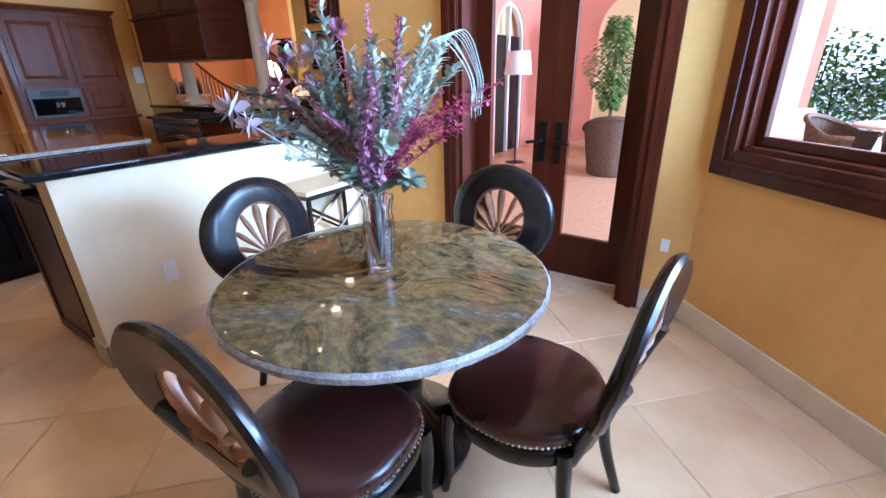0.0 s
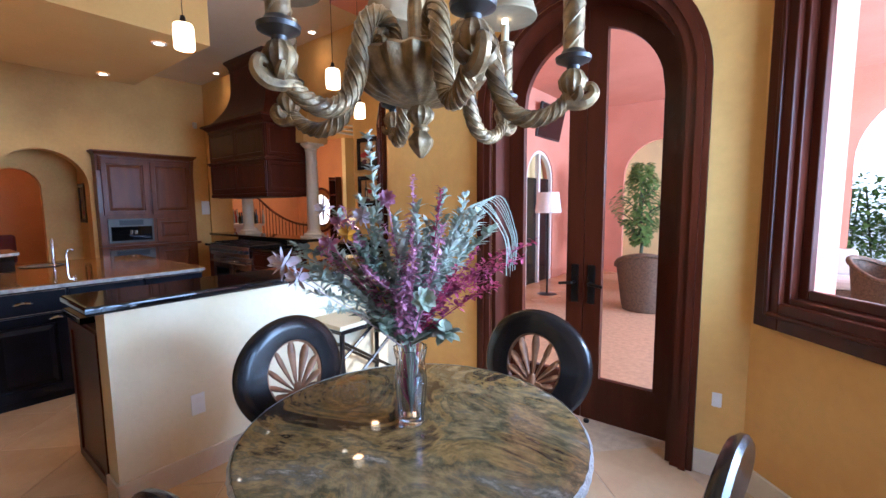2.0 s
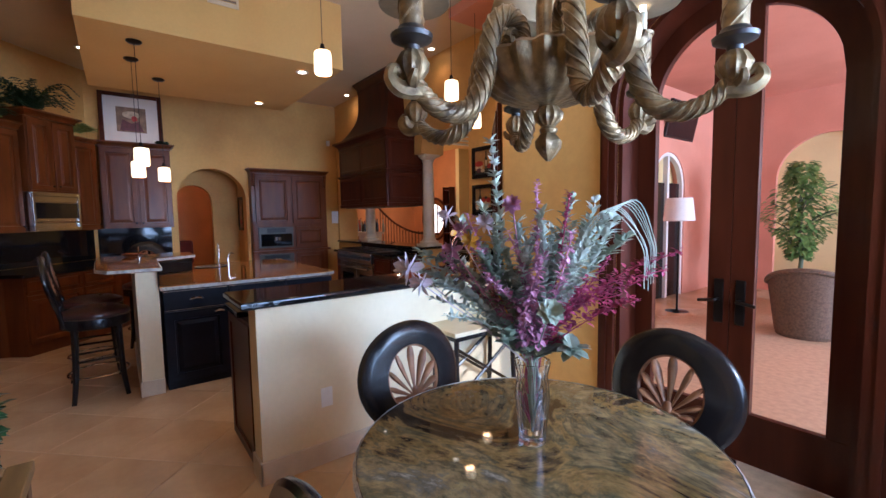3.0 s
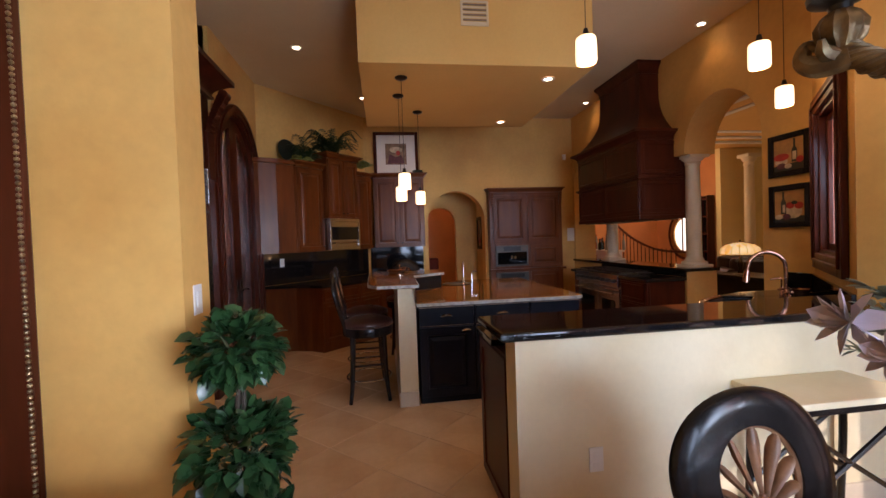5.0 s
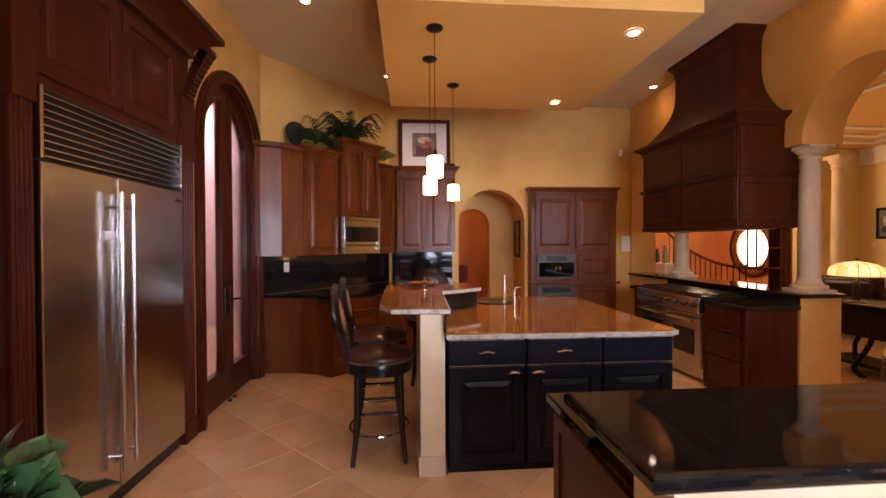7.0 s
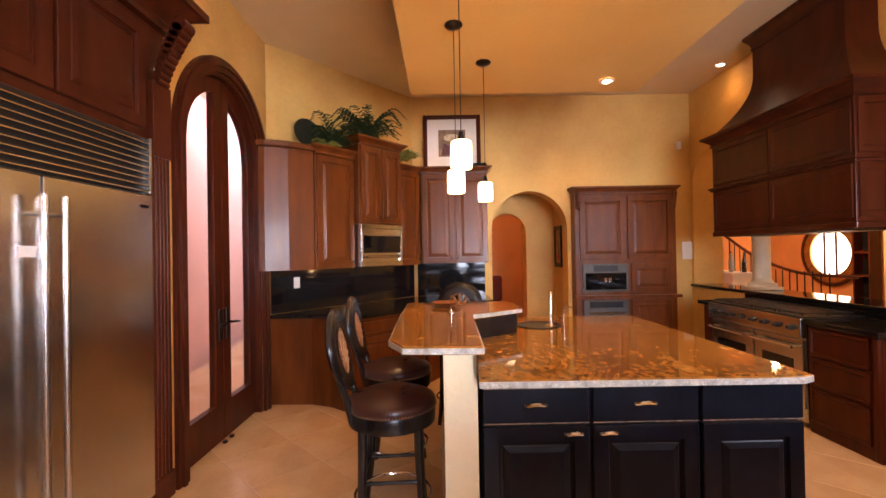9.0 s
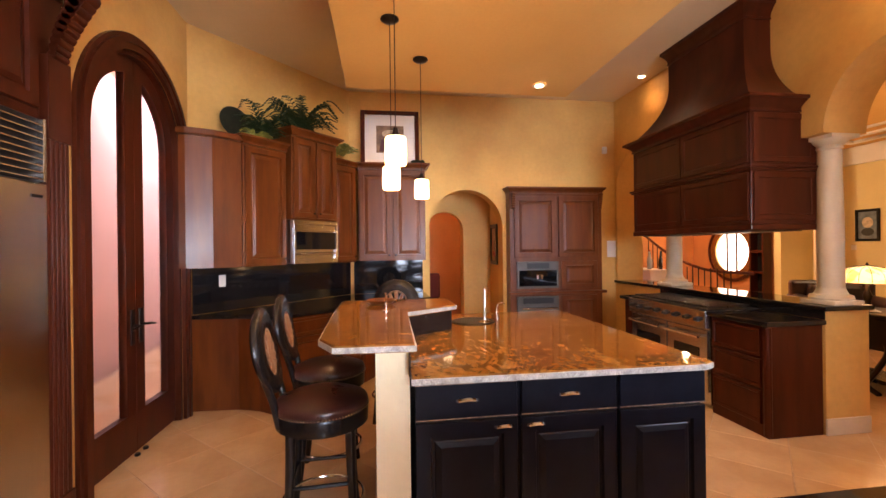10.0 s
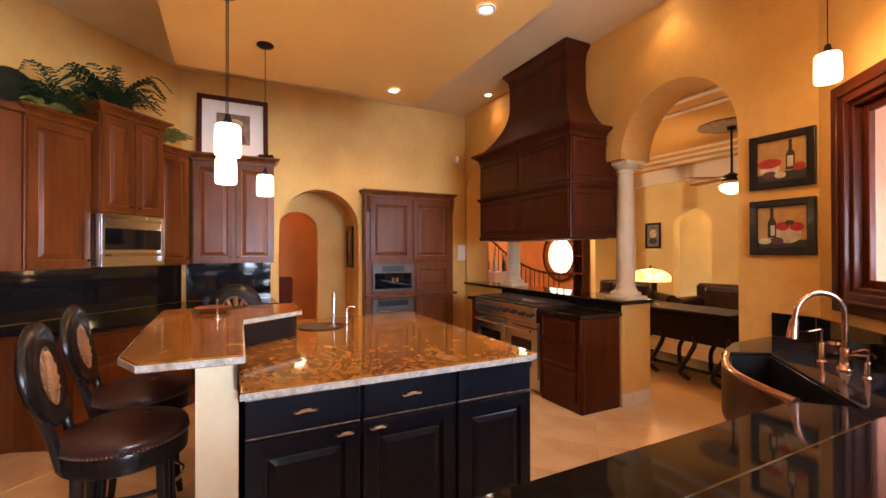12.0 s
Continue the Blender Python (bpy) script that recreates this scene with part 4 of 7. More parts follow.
# ---- peninsula ----
t = thing("peninsula_cabinet", pose(0, 0, 0), "reddish brown wood cabinets backing the half wall", "cabinet")
part("body", boxes((-3.0, -2.432, 0.745, 2.30, 0, 0.86), bevel=0.004), CHERRY, t)
bm = bm_new()
panel(bm, -2.99, -2.445, 0.03, 0.85, 0.745, 0.06, 0.014, False)
part("end_panel", bm, CHERRY, t)
bm = bm_new()
slab(bm, [(-2.215, 0.655), (-2.215, FACE - 0.001), (-2.452, FACE - 0.001), (-2.68, 2.98), (-2.68, 0.655)], 0.988, 1.03, 0.014, 3)
o = part("top", bm, BLACKG, t, "polished black granite top with a rounded edge")
part("splash", boxes((-2.66, -2.432, 0.76, 2.40, 0.905, 0.987), bevel=0.003), BLACKG, t)

# ---- breakfast table ----
TX, TY = -0.735, 1.175
t = thing("round_table", pose(TX, TY, -0.010), "round olive brown granite table on a dark turned pedestal", "table")
bm = bm_new()
lathe(bm, [(0.53, 0.722), (0.548, 0.726), (0.555, 0.742), (0.548, 0.757), (0.532, 0.760)], 72)
part("tabletop", bm, TABLEG, t, smooth=True)
bm = bm_new()
rings = []
for r, z in ((0.549, 0.7235), (0.5585, 0.731), (0.5595, 0.748), (0.550, 0.7585)):
    rings.append([bm.verts.new(((r + random.uniform(-0.002, 0.002)) * math.cos(2 * math.pi * i / 180), (r + random.uniform(-0.002, 0.002)) * math.sin(2 * math.pi * i / 180), z)) for i in range(180)])
for a, b in zip(rings, rings[1:]):
    for i in range(180):
        bm.faces.new((a[i], a[(i + 1) % 180], b[(i + 1) % 180], b[i]))
part("tabletop_edge", bm, EDGES, t, "pale chiselled stone edge")
bm = bm_new()
lathe(bm, [(0.30, 0.0), (0.31, 0.05), (0.27, 0.08), (0.16, 0.14), (0.11, 0.24), (0.13, 0.36), (0.18, 0.46), (0.14, 0.55), (0.12, 0.62), (0.24, 0.69), (0.26, 0.722)], 32)
part("pedestal", bm, BLACKW, t, smooth=True)
# ---- chairs and stools ----
LEATHER = mat("oxblood_leather", (0.055, 0.016, 0.012), 0.28, 0, 7, 0.2, 120, 0.06, (0.035, 0.010, 0.008), 0.25)
CARVED = mat("carved_tan_wood", (0.30, 0.14, 0.065), 0.45, 0, 16, 0.25, 90, 0.1, (0.16, 0.07, 0.03))
NAIL = mat("silver_nailheads", (0.6, 0.57, 0.52), 0.25, 1.0, 20, 0.1, 60, 0.0)


def oval_board(bm, cz, ax, az, hx, hz, hcz, th, bow, lean, n=48):
    """An upright oval board with an oval hole, bowed and leaning back along -y."""
    def at(x, z, y):
        return (x, y - bow * (x * x) * -1.0 - lean * (z - (cz - az)), z)
    rings = []
    for y, k in ((0, 0), (th, 0)):
        for a_, b_, c_, grow in ((hx, hz, hcz, 0), ((hx + ax) / 2, (hz + az) / 2, (hcz + cz) / 2, 0.006), (ax - 0.012, az - 0.012, cz, 0.004), (ax, az, cz, -0.008)):
            yy = y + (grow if y else -grow)
            rings.append([bm.verts.new(at(a_ * math.cos(2 * math.pi * i / n), c_ + b_ * math.sin(2 * math.pi * i / n), yy)) for i in range(n)])
    f, b = rings[:4], rings[4:]
    for s in (f, b):
        for p, q in zip(s, s[1:]):
            for i in range(n):
                bm.faces.new((p[i], p[(i + 1) % n], q[(i + 1) % n], q[i]))
    for p, q in ((f[0], b[0]), (f[-1], b[-1])):
        for i in range(n):
            bm.faces.new((p[i], p[(i + 1) % n], q[(i + 1) % n], q[i]))


def palmette(bm, cz, ax, az, y0, bow, lean, zlow):
    """A carved fan of leaves inside an oval rim, leaning with its board."""
    def at(x, z, dy=0.0):
        return Vector((x, y0 + dy + bow * x * x - lean * (z - zlow), z))
    n = 40
    pts = [at(ax * math.cos(2 * math.pi * i / n), cz + az * math.sin(2 * math.pi * i / n)) for i in range(n + 1)]
    tube(bm, pts, 0.010, 6)
    bz = cz - az * 0.62
    for k in range(9):
        a = radians(-84 + 21 * k)
        d = Vector((math.sin(a), 0, math.cos(a)))
        reach = 0.02
        while ((d.x * reach) / ax) ** 2 + ((bz + d.z * reach - cz) / az) ** 2 < 0.90 and reach < 0.4:
            reach += 0.004
        path = [at(d.x * reach * f, bz + d.z * reach * f, -0.006 * math.sin(math.pi * f)) for f in (0.08, 0.3, 0.55, 0.78, 0.93, 1.0)]
        w = 0.021
        tube(bm, path, [0.004, w * 0.45, w * 0.75, w, w * 0.8, w * 0.3], 8, 0.6)
    for s in (-1, 1):
        tube(bm, [at(s * (0.03 + 0.028 * math.cos(t_)), bz - 0.012 + 0.028 * math.sin(t_)) for t_ in [i * 0.6 for i in range(11)]], 0.008, 6)
    tube(bm, [at(0, bz - 0.04), at(0, bz), at(0, bz + 0.05)], [0.02, 0.026, 0.012], 8, 0.6)


def seat_cushion(bm, rx, ry, z0, h, front, n=48, crown_=0.03):
    """A padded seat, rounded behind and broader in front (towards +y)."""
    def outline(k):
        out = []
        for i in range(n):
            a = 2 * math.pi * i / n
            c, s = math.cos(a), math.sin(a)
            p = 2.0 / 2.9 if s > 0 and front else 1.0
            out.append((rx * k * math.copysign(abs(c) ** p, c), ry * k * math.copysign(abs(s) ** p, s)))
        return out
    rows = [(0.985, 0), (1.0, 0.012), (1.0, h * 0.6), (0.97, h * 0.85), (0.88, h), (0.65, h + crown_ * 0.6), (0.35, h + crown_ * 0.9), (0.05, h + crown_)]
    rings = [[bm.verts.new((x, y, z0 + z)) for x, y in outline(k)] for k, z in rows]
    for a, b in zip(rings, rings[1:]):
        for i in range(n):
            bm.faces.new((a[i], a[(i + 1) % n], b[(i + 1) % n], b[i]))
    bm.faces.new(rings[0][::-1])
    bm.faces.new(rings[-1])
    return outline(1.0)


def nail_row(outline, z, step=0.016):
    bm = bm_new()
    pts = outline + outline[:1]
    acc = 0
    for a, b in zip(pts, pts[1:]):
        L = math.dist(a, b)
        while acc < L:
            f = acc / L
            x, y = a[0] + (b[0] - a[0]) * f, a[1] + (b[1] - a[1]) * f
            v = bmesh.ops.create_icosphere(bm, subdivisions=1, radius=0.0055, matrix=Matrix.Translation((x * 1.006, y * 1.006, z)))
            acc += step
        acc -= L
    return bm


def dining_chair(m):
    t = thing("dining_chair", m, "black lacquered dining chair, oxblood leather seat, carved fan back", "chair", "chairs round the breakfast table")
    bm = bm_new()
    ol = seat_cushion(bm, 0.245, 0.235, 0.415, 0.05, True)
    part("seat", bm, LEATHER, t, smooth=True)
    bm = nail_row(ol, 0.424)
    o = part("nailhead_trim", bm, NAIL, t, "row of silver nailheads")
    bm = bm_new()
    f = seat_cushion(bm, 0.243, 0.233, 0.345, 0.06, True, crown_=0.0)
    part("seat_frame", bm, BLACKW, t, smooth=True)
    for sx in (-1, 1):
        bm = bm_new()
        tube(bm, smooth_path([(sx * 0.195, 0.185, 0.37), (sx * 0.20, 0.195, 0.26), (sx * 0.195, 0.19, 0.12), (sx * 0.20, 0.205, 0.0)], 5), [0.027 - 0.0008 * i for i in range(16)], 10)
        part("leg", bm, BLACKW, t, smooth=True)
        bm = bm_new()
        tube(bm, smooth_path([(sx * 0.15, -0.19, 0.40), (sx * 0.16, -0.21, 0.2), (sx * 0.17, -0.27, 0.0)], 6), [0.024 - 0.0006 * i for i in range(13)], 10)
        part("leg", bm, BLACKW, t, smooth=True)
        bm = bm_new()
        tube(bm, smooth_path([(sx * 0.13, -0.20, 0.36), (sx * 0.13, -0.235, 0.47), (sx * 0.155, -0.285, 0.62), (sx * 0.16, -0.315, 0.70)], 5), 0.021, 10)
        part("back_post", bm, BLACKW, t, smooth=True)
    bm = bm_new()
    oval_board(bm, 0.722, 0.270, 0.250, 0.138, 0.150, 0.717, 0.028, -0.35, 0.20)
    b = part("backrest", bm, BLACKW, t, smooth=True)
    b.location = (0, -0.255, 0)
    bm = bm_new()
    palmette(bm, 0.717, 0.136, 0.148, 0.012, -0.35, 0.20, 0.472)
    part("carved_fan", bm, CARVED, b, "openwork carved tan palmette", smooth=True)
    return t


c0 = dining_chair(pose(TX - 0.49, TY + 0.06, 0, 0, 0, -90))
for x, y, r in ((TX + 0.04, TY + 0.50, 180), (TX + 0.525, TY + 0.07, 84), (TX + 0.11, TY - 0.41, 2)):
    copy_thing(c0, pose(x, y, 0, 0, 0, r))


def bar_stool(m):
    t = thing("bar_stool", m, "black bar stool, round oxblood leather seat, carved fan back", "stool", "stools at the breakfast bar")
    bm = bm_new()
    ol = seat_cushion(bm, 0.235, 0.235, 0.675, 0.055, False, crown_=0.035)
    part("seat", bm, LEATHER, t, smooth=True)
    part("nailhead_trim", nail_row(ol, 0.684), NAIL, t, "row of silver nailheads")
    bm = bm_new()
    lathe(bm, [(0.215, 0.59), (0.232, 0.60), (0.234, 0.66), (0.228, 0.678)], 40)
    part("seat_frame", bm, BLACKW, t, smooth=True)
    for sx, sy in ((-1, -1), (1, -1), (1, 1), (-1, 1)):
        bm = bm_new()
        tube(bm, smooth_path([(sx * 0.14, sy * 0.14, 0.62), (sx * 0.145, sy * 0.145, 0.4), (sx * 0.155, sy * 0.155, 0.18), (sx * 0.175, sy * 0.175, 0.0)], 5), [0.026 - 0.0006 * i for i in range(16)], 10)
        part("leg", bm, BLACKW, t, smooth=True)
    bm = bm_new()
    R = 0.205
    tube(bm, [(R * math.cos(i * math.pi / 20), R * math.sin(i * math.pi / 20), 0.20) for i in range(41)], 0.009, 8)
    part("foot_ring", bm, CHROME, t, smooth=True)
    for a, b in (((-0.145, -0.145), (0.145, -0.145)), ((0.145, -0.145), (0.145, 0.145)), ((0.145, 0.145), (-0.145, 0.145)), ((-0.145, 0.145), (-0.145, -0.145))):
        bm = bm_new()
        tube(bm, [(*a, 0.33), (*b, 0.33)], 0.010, 8)
        part("stretcher", bm, BLACKW, t, smooth=True)
    for sx in (-1, 1):
        bm = bm_new()
        tube(bm, smooth_path([(sx * 0.11, -0.195, 0.62), (sx * 0.115, -0.225, 0.75), (sx * 0.15, -0.26, 0.88), (sx * 0.16, -0.28, 0.97)], 5), 0.019, 10)
        part("back_post", bm, BLACKW, t, smooth=True)
    bm = bm_new()
    oval_board(bm, 0.985, 0.22, 0.215, 0.11, 0.12, 0.975, 0.028, -0.35, 0.20)
    b = part("backrest", bm, BLACKW, t, smooth=True)
    b.location = (0, -0.235, 0)
    bm = bm_new()
    palmette(bm, 0.975, 0.108, 0.118, 0.012, -0.35, 0.20, 0.775)
    part("carved_fan", bm, CARVED, b, "openwork carved tan palmette", smooth=True)
    return t


s0 = bar_stool(pose(-4.47, -0.01, 0, 0, 0, 3))
copy_thing(s0, pose(-5.10, -0.05, 0, 0, 0, 1))
copy_thing(s0, pose(-6.02, 0.42, 0, 0, 0, -95))
# ---- lamps ----
def pendant(x, y, top, z):
    t = thing("pendant_light", pose(x, y, top), "small lit pendant lamp with a cream glass cylinder shade", "pendant light", "pendant lamps")
    bm = bm_new()
    lathe(bm, [(0.058, 0), (0.060, -0.008), (0.045, -0.020), (0.012, -0.026)], 24)
    part("canopy", bm, DARKM, t, smooth=True)
    d = top - z
    bm = bm_new()
    tube(bm, [(0, 0, -0.02), (0, 0, -d + 0.03)], 0.0025, 6)
    part("cord", bm, DARKM, t)
    bm = bm_new()
    lathe(bm, [(0.012, -d + 0.05), (0.016, -d + 0.03), (0.022, -d + 0.01), (0.022, -d)], 16)
    part("socket", bm, DARKM, t, smooth=True)
    bm = bm_new()
    prof = [(0.030, -d + 0.004), (0.050, -d), (0.056, -d - 0.012), (0.058, -d - 0.07), (0.058, -d - 0.135), (0.054, -d - 0.146), (0.050, -d - 0.146), (0.052, -d - 0.13), (0.052, -d - 0.02), (0.028, -d - 0.002)]
    rings = [[bm.verts.new((r * math.cos(2 * math.pi * i / 28), r * math.sin(2 * math.pi * i / 28), zz)) for i in range(28)] for r, zz in prof]
    for a, b in zip(rings, rings[1:] + rings[:1]):
        for i in range(28):
            bm.faces.new((a[i], a[(i + 1) % 28], b[(i + 1) % 28], b[i]))
    part("glass_shade", bm, SHADE, t, "glowing cream glass", smooth=True).visible_shadow = False
    return t


for p in PENDANTS:
    pendant(*p)

# one fitting per DOWN entry, the four unseen added ones included
for i, (x, y, z) in enumerate(DOWN):
    t = thing("downlight", pose(x, y, z + 0.013), "small round recessed ceiling light, lit", "downlight", "recessed ceiling lights")
    bm = bm_new()
    prof = [(0.062, 0.0), (0.060, -0.008), (0.040, -0.008), (0.036, 0.0)]
    rings = [[bm.verts.new((r * math.cos(2 * math.pi * k / 24), r * math.sin(2 * math.pi * k / 24), zz)) for k in range(24)] for r, zz in prof]
    for a, b in zip(rings, rings[1:]):
        for k in range(24):
            bm.faces.new((a[k], a[(k + 1) % 24], b[(k + 1) % 24], b[k]))
    part("trim_ring", bm, WHITE, t, smooth=True)
    bm = bm_new()
    lathe(bm, [(0.036, -0.002), (0.034, -0.005), (0.01, -0.006)], 20)
    part("bulb", bm, BULB, t).visible_shadow = False


# chandelier
AGED = mat("aged_gilt_wood", (0.30, 0.205, 0.095), 0.42, 0.5, 22, 0.3, 70, 0.3, (0.07, 0.045, 0.025))
DARKB = mat("dark_painted_wood", (0.03, 0.025, 0.022), 0.4, 0, 14, 0.2, 60, 0.1)
LSHADE = glow("lit_shade_lining", (1.0, 0.68, 0.34), 2.0)
PARCH = mat("tan_parchment", (0.27, 0.20, 0.11), 0.8, 0, 12, 0.15, 60, 0.1)
CANDLE = mat("ivory_candle_sleeve", (0.62, 0.52, 0.34), 0.5, 0, 20, 0.2, 60, 0.1)
ch = thing("chandelier", pose(-0.682, 1.164, -0.023), "carved aged gilt wood chandelier with six scrolled arms and parchment shades", "chandelier")
bm = bm_new()
lathe(bm, [(0.006, 1.635), (0.020, 1.65), (0.034, 1.672), (0.036, 1.69), (0.022, 1.708), (0.016, 1.715)], 24, ribs=6, depth=0.12)
part("finial", bm, AGED, ch, smooth=True)
bm = bm_new()
lathe(bm, [(0.022, 1.712), (0.026, 1.722), (0.018, 1.732)], 20)
lathe(bm, [(0.018, 1.732), (0.036, 1.750), (0.038, 1.765), (0.026, 1.782), (0.020, 1.790)], 36, ribs=12, depth=0.10)
part("lower_knop", bm, AGED, ch, smooth=True)
bm = bm_new()
lathe(bm, [(0.022, 1.785), (0.080, 1.794), (0.138, 1.816), (0.178, 1.846), (0.200, 1.882), (0.202, 1.900), (0.185, 1.912), (0.10, 1.918), (0.05, 1.920)], 120, ribs=20, depth=0.05)
part("fluted_bowl", bm, AGED, ch, smooth=True)
bm = bm_new()
lathe(bm, [(0.05, 1.918), (0.030, 1.96), (0.034, 2.05), (0.026, 2.12), (0.040, 2.20), (0.045, 2.26), (0.028, 2.34), (0.022, 2.50), (0.05, 2.56), (0.02, 2.62)], 48, ribs=10, depth=0.06)
part("stem", bm, AGED, ch, smooth=True)
bm = bm_new()
for i in range(34):
    z = 2.62 + 0.03 * i
    a = 0 if i % 2 else math.pi / 2
    tube(bm, [(0.010 * math.cos(a) * math.cos(t_), 0.010 * math.sin(a) * math.cos(t_), z + 0.018 * math.sin(t_)) for t_ in [k * math.pi / 5 for k in range(11)]], 0.0025, 5)
part("chain", bm, DARKM, ch)
bm = bm_new()
lathe(bm, [(0.03, 3.56), (0.06, 3.585), (0.075, 3.61), (0.075, 3.618)], 24)
part("ceiling_canopy", bm, AGED, ch, smooth=True)
for k in range(6):
    a = radians(-95 + 60 * k)
    prof = [(0.115, 1.915), (0.098, 1.945), (0.112, 1.985), (0.155, 2.000), (0.195, 1.965), (0.215, 1.89), (0.232, 1.815), (0.268, 1.755), (0.320, 1.732), (0.372, 1.742), (0.408, 1.768), (0.430, 1.795)]
    path = smooth_path([(r, 0, z) for r, z in prof], 6)
    bm = bm_new()
    n = len(path)
    # rope-twisted arm
    rad = [0.018 + 0.007 * math.sin(math.pi * min(1.0, i / (n - 1) * 1.05)) for i in range(n)]
    tube(bm, path, rad, 10)
    tube(bm, [(0.128 + 0.024 * math.cos(t_) * (1 - t_ / 9), 0, 1.945 + 0.024 * math.sin(t_) * (1 - t_ / 9)) for t_ in [i * 0.5 for i in range(14)]], 0.010, 6)
    arm = part("arm", bm, AGED, ch, smooth=True)
    arm.rotation_euler = (0, 0, a)
    for s in range(6):
        ph = s * 2 * math.pi / 6
        rope = []
        for i, p in enumerate(path):
            d = (path[min(i + 1, n - 1)] - path[max(i - 1, 0)]).normalized()
            nor = Vector((-d.z, 0, d.x))
            t_ = ph + i * 0.40
            rope.append(p + (nor * math.cos(t_) + Vector((0, 1, 0)) * math.sin(t_)) * rad[i] * 0.98)
        bm = bm_new()
        tube(bm, rope, 0.0038, 5)
        part("rope_strand", bm, AGED, arm, smooth=True)
    bm = bm_new()
    tube(bm, smooth_path([(0.418, 0, 1.88), (0.463, 0, 1.875), (0.488, 0, 1.895), (0.480, 0, 1.918), (0.463, 0, 1.91)], 5), [0.024 - 0.0008 * i for i in range(21)], 8)
    for s in (-1, 1):
        tube(bm, smooth_path([(0.433, 0, 1.885), (0.448, s * 0.03, 1.89), (0.448, s * 0.042, 1.91)], 4), [0.016, 0.016, 0.015, 0.014, 0.013, 0.012, 0.010, 0.008, 0.006], 6)
    part("acanthus_scroll", bm, AGED, arm, smooth=True).location.z = -0.105
    bm = bm_new()
    lathe(bm, [(0.020, 1.895), (0.034, 1.915), (0.037, 1.935), (0.026, 1.955), (0.018, 1.962)], 36, 0.433, 0, 12, 0.08)
    part("knop", bm, AGED, arm, smooth=True).location.z = -0.105
    bm = bm_new()
    lathe(bm, [(0.016, 1.960), (0.018, 1.972), (0.046, 1.985), (0.048, 1.995), (0.034, 2.003), (0.030, 2.012)], 24, 0.433, 0)
    part("drip_pan", bm, DARKB, arm, smooth=True).location.z = -0.105
    bm = bm_new()
    lathe(bm, [(0.027, 2.010), (0.028, 2.10), (0.029, 2.16), (0.031, 2.17)], 20, 0.433, 0)
    for s in range(3):
        tube(bm, [(0.433 + 0.028 * math.cos(s * 2.09 + i * 0.5), 0.028 * math.sin(s * 2.09 + i * 0.5), 2.012 + i * 0.0145) for i in range(11)], 0.003, 4)
    part("candle_sleeve", bm, AGED, arm, smooth=True).location.z = -0.105
    bm = bm_new()
    lathe(bm, [(0.034, 2.118), (0.036, 2.128), (0.022, 2.135)], 20, 0.433, 0)
    part("candle_cup", bm, AGED, arm, smooth=True).location.z = -0.055
    bm = bm_new()
    lathe(bm, [(0.010, 2.133), (0.011, 2.210), (0.015, 2.230), (0.012, 2.260), (0.003, 2.280)], 12, 0.433, 0)
    part("bulb", bm, BULB, arm).visible_shadow = False
    bm = bm_new()
    lathe(bm, [(0.014, 2.074), (0.014, 2.14)], 14, 0.433, 0)
    part("candle", bm, CANDLE, arm, smooth=True)
    bm = bm_new()
    lathe(bm, [(0.112, 2.160), (0.114, 2.164), (0.100, 2.21), (0.068, 2.335), (0.066, 2.335)], 32, 0.433, 0)
    shade = part("shade", bm, PARCH, arm, "tan parchment shade", smooth=True)
    shade.visible_shadow = False
    bm = bm_new()
    lathe(bm, [(0.110, 2.162), (0.097, 2.21), (0.065, 2.333)], 32, 0.433, 0)
    part("shade_lining", bm, LSHADE, arm, "glowing shade lining", smooth=True).visible_shadow = False
lamp("chandelier_lamp", "POINT", (-0.70, 1.16, 2.25), 6, WARM, 0.35)
# ---- nook: flowers, plant, small furniture ----
VASEG = glass("crystal_glass", (0.97, 0.98, 1.0), 0.02, 1.5)
SAGE = mat("sage_leaf", (0.36, 0.40, 0.29), 0.6, 0, 9, 0.25, 40, 0.05, (0.17, 0.21, 0.15))
PALEL = mat("silvery_leaf", (0.50, 0.54, 0.45), 0.7, 0, 9, 0.2, 40, 0.05, (0.33, 0.38, 0.29))
MAGENTA = mat("magenta_petal", (0.46, 0.055, 0.13), 0.6, 0, 14, 0.3, 60, 0.05, (0.24, 0.03, 0.09))
MAUVE = mat("mauve_petal", (0.58, 0.27, 0.37), 0.6, 0, 14, 0.3, 60, 0.05, (0.28, 0.10, 0.17))
WHITEP = mat("white_petal", (0.72, 0.62, 0.66), 0.55, 0, 14, 0.1, 60, 0.05)
YELLOWP = mat("yellow_petal", (0.75, 0.45, 0.06), 0.55, 0, 14, 0.1, 60, 0.05)
STEM = mat("dry_green_stem", (0.12, 0.14, 0.07), 0.6, 0, 14, 0.2, 60, 0.05)
GREEN = mat("glossy_green_leaf", (0.024, 0.072, 0.022), 0.28, 0, 12, 0.3, 50, 0.06, (0.008, 0.030, 0.010))

va = thing("vase", pose(TX - 0.015, TY, 0.752), "tall faceted clear crystal vase on the table", "vase")
bm = bm_new()
prof = [(0.036, 0.0), (0.042, 0.004), (0.041, 0.02), (0.047, 0.08), (0.053, 0.15), (0.050, 0.19), (0.046, 0.215), (0.055, 0.26), (0.051, 0.258), (0.042, 0.215), (0.046, 0.19), (0.048, 0.15), (0.042, 0.08), (0.036, 0.030), (0.004, 0.026)]
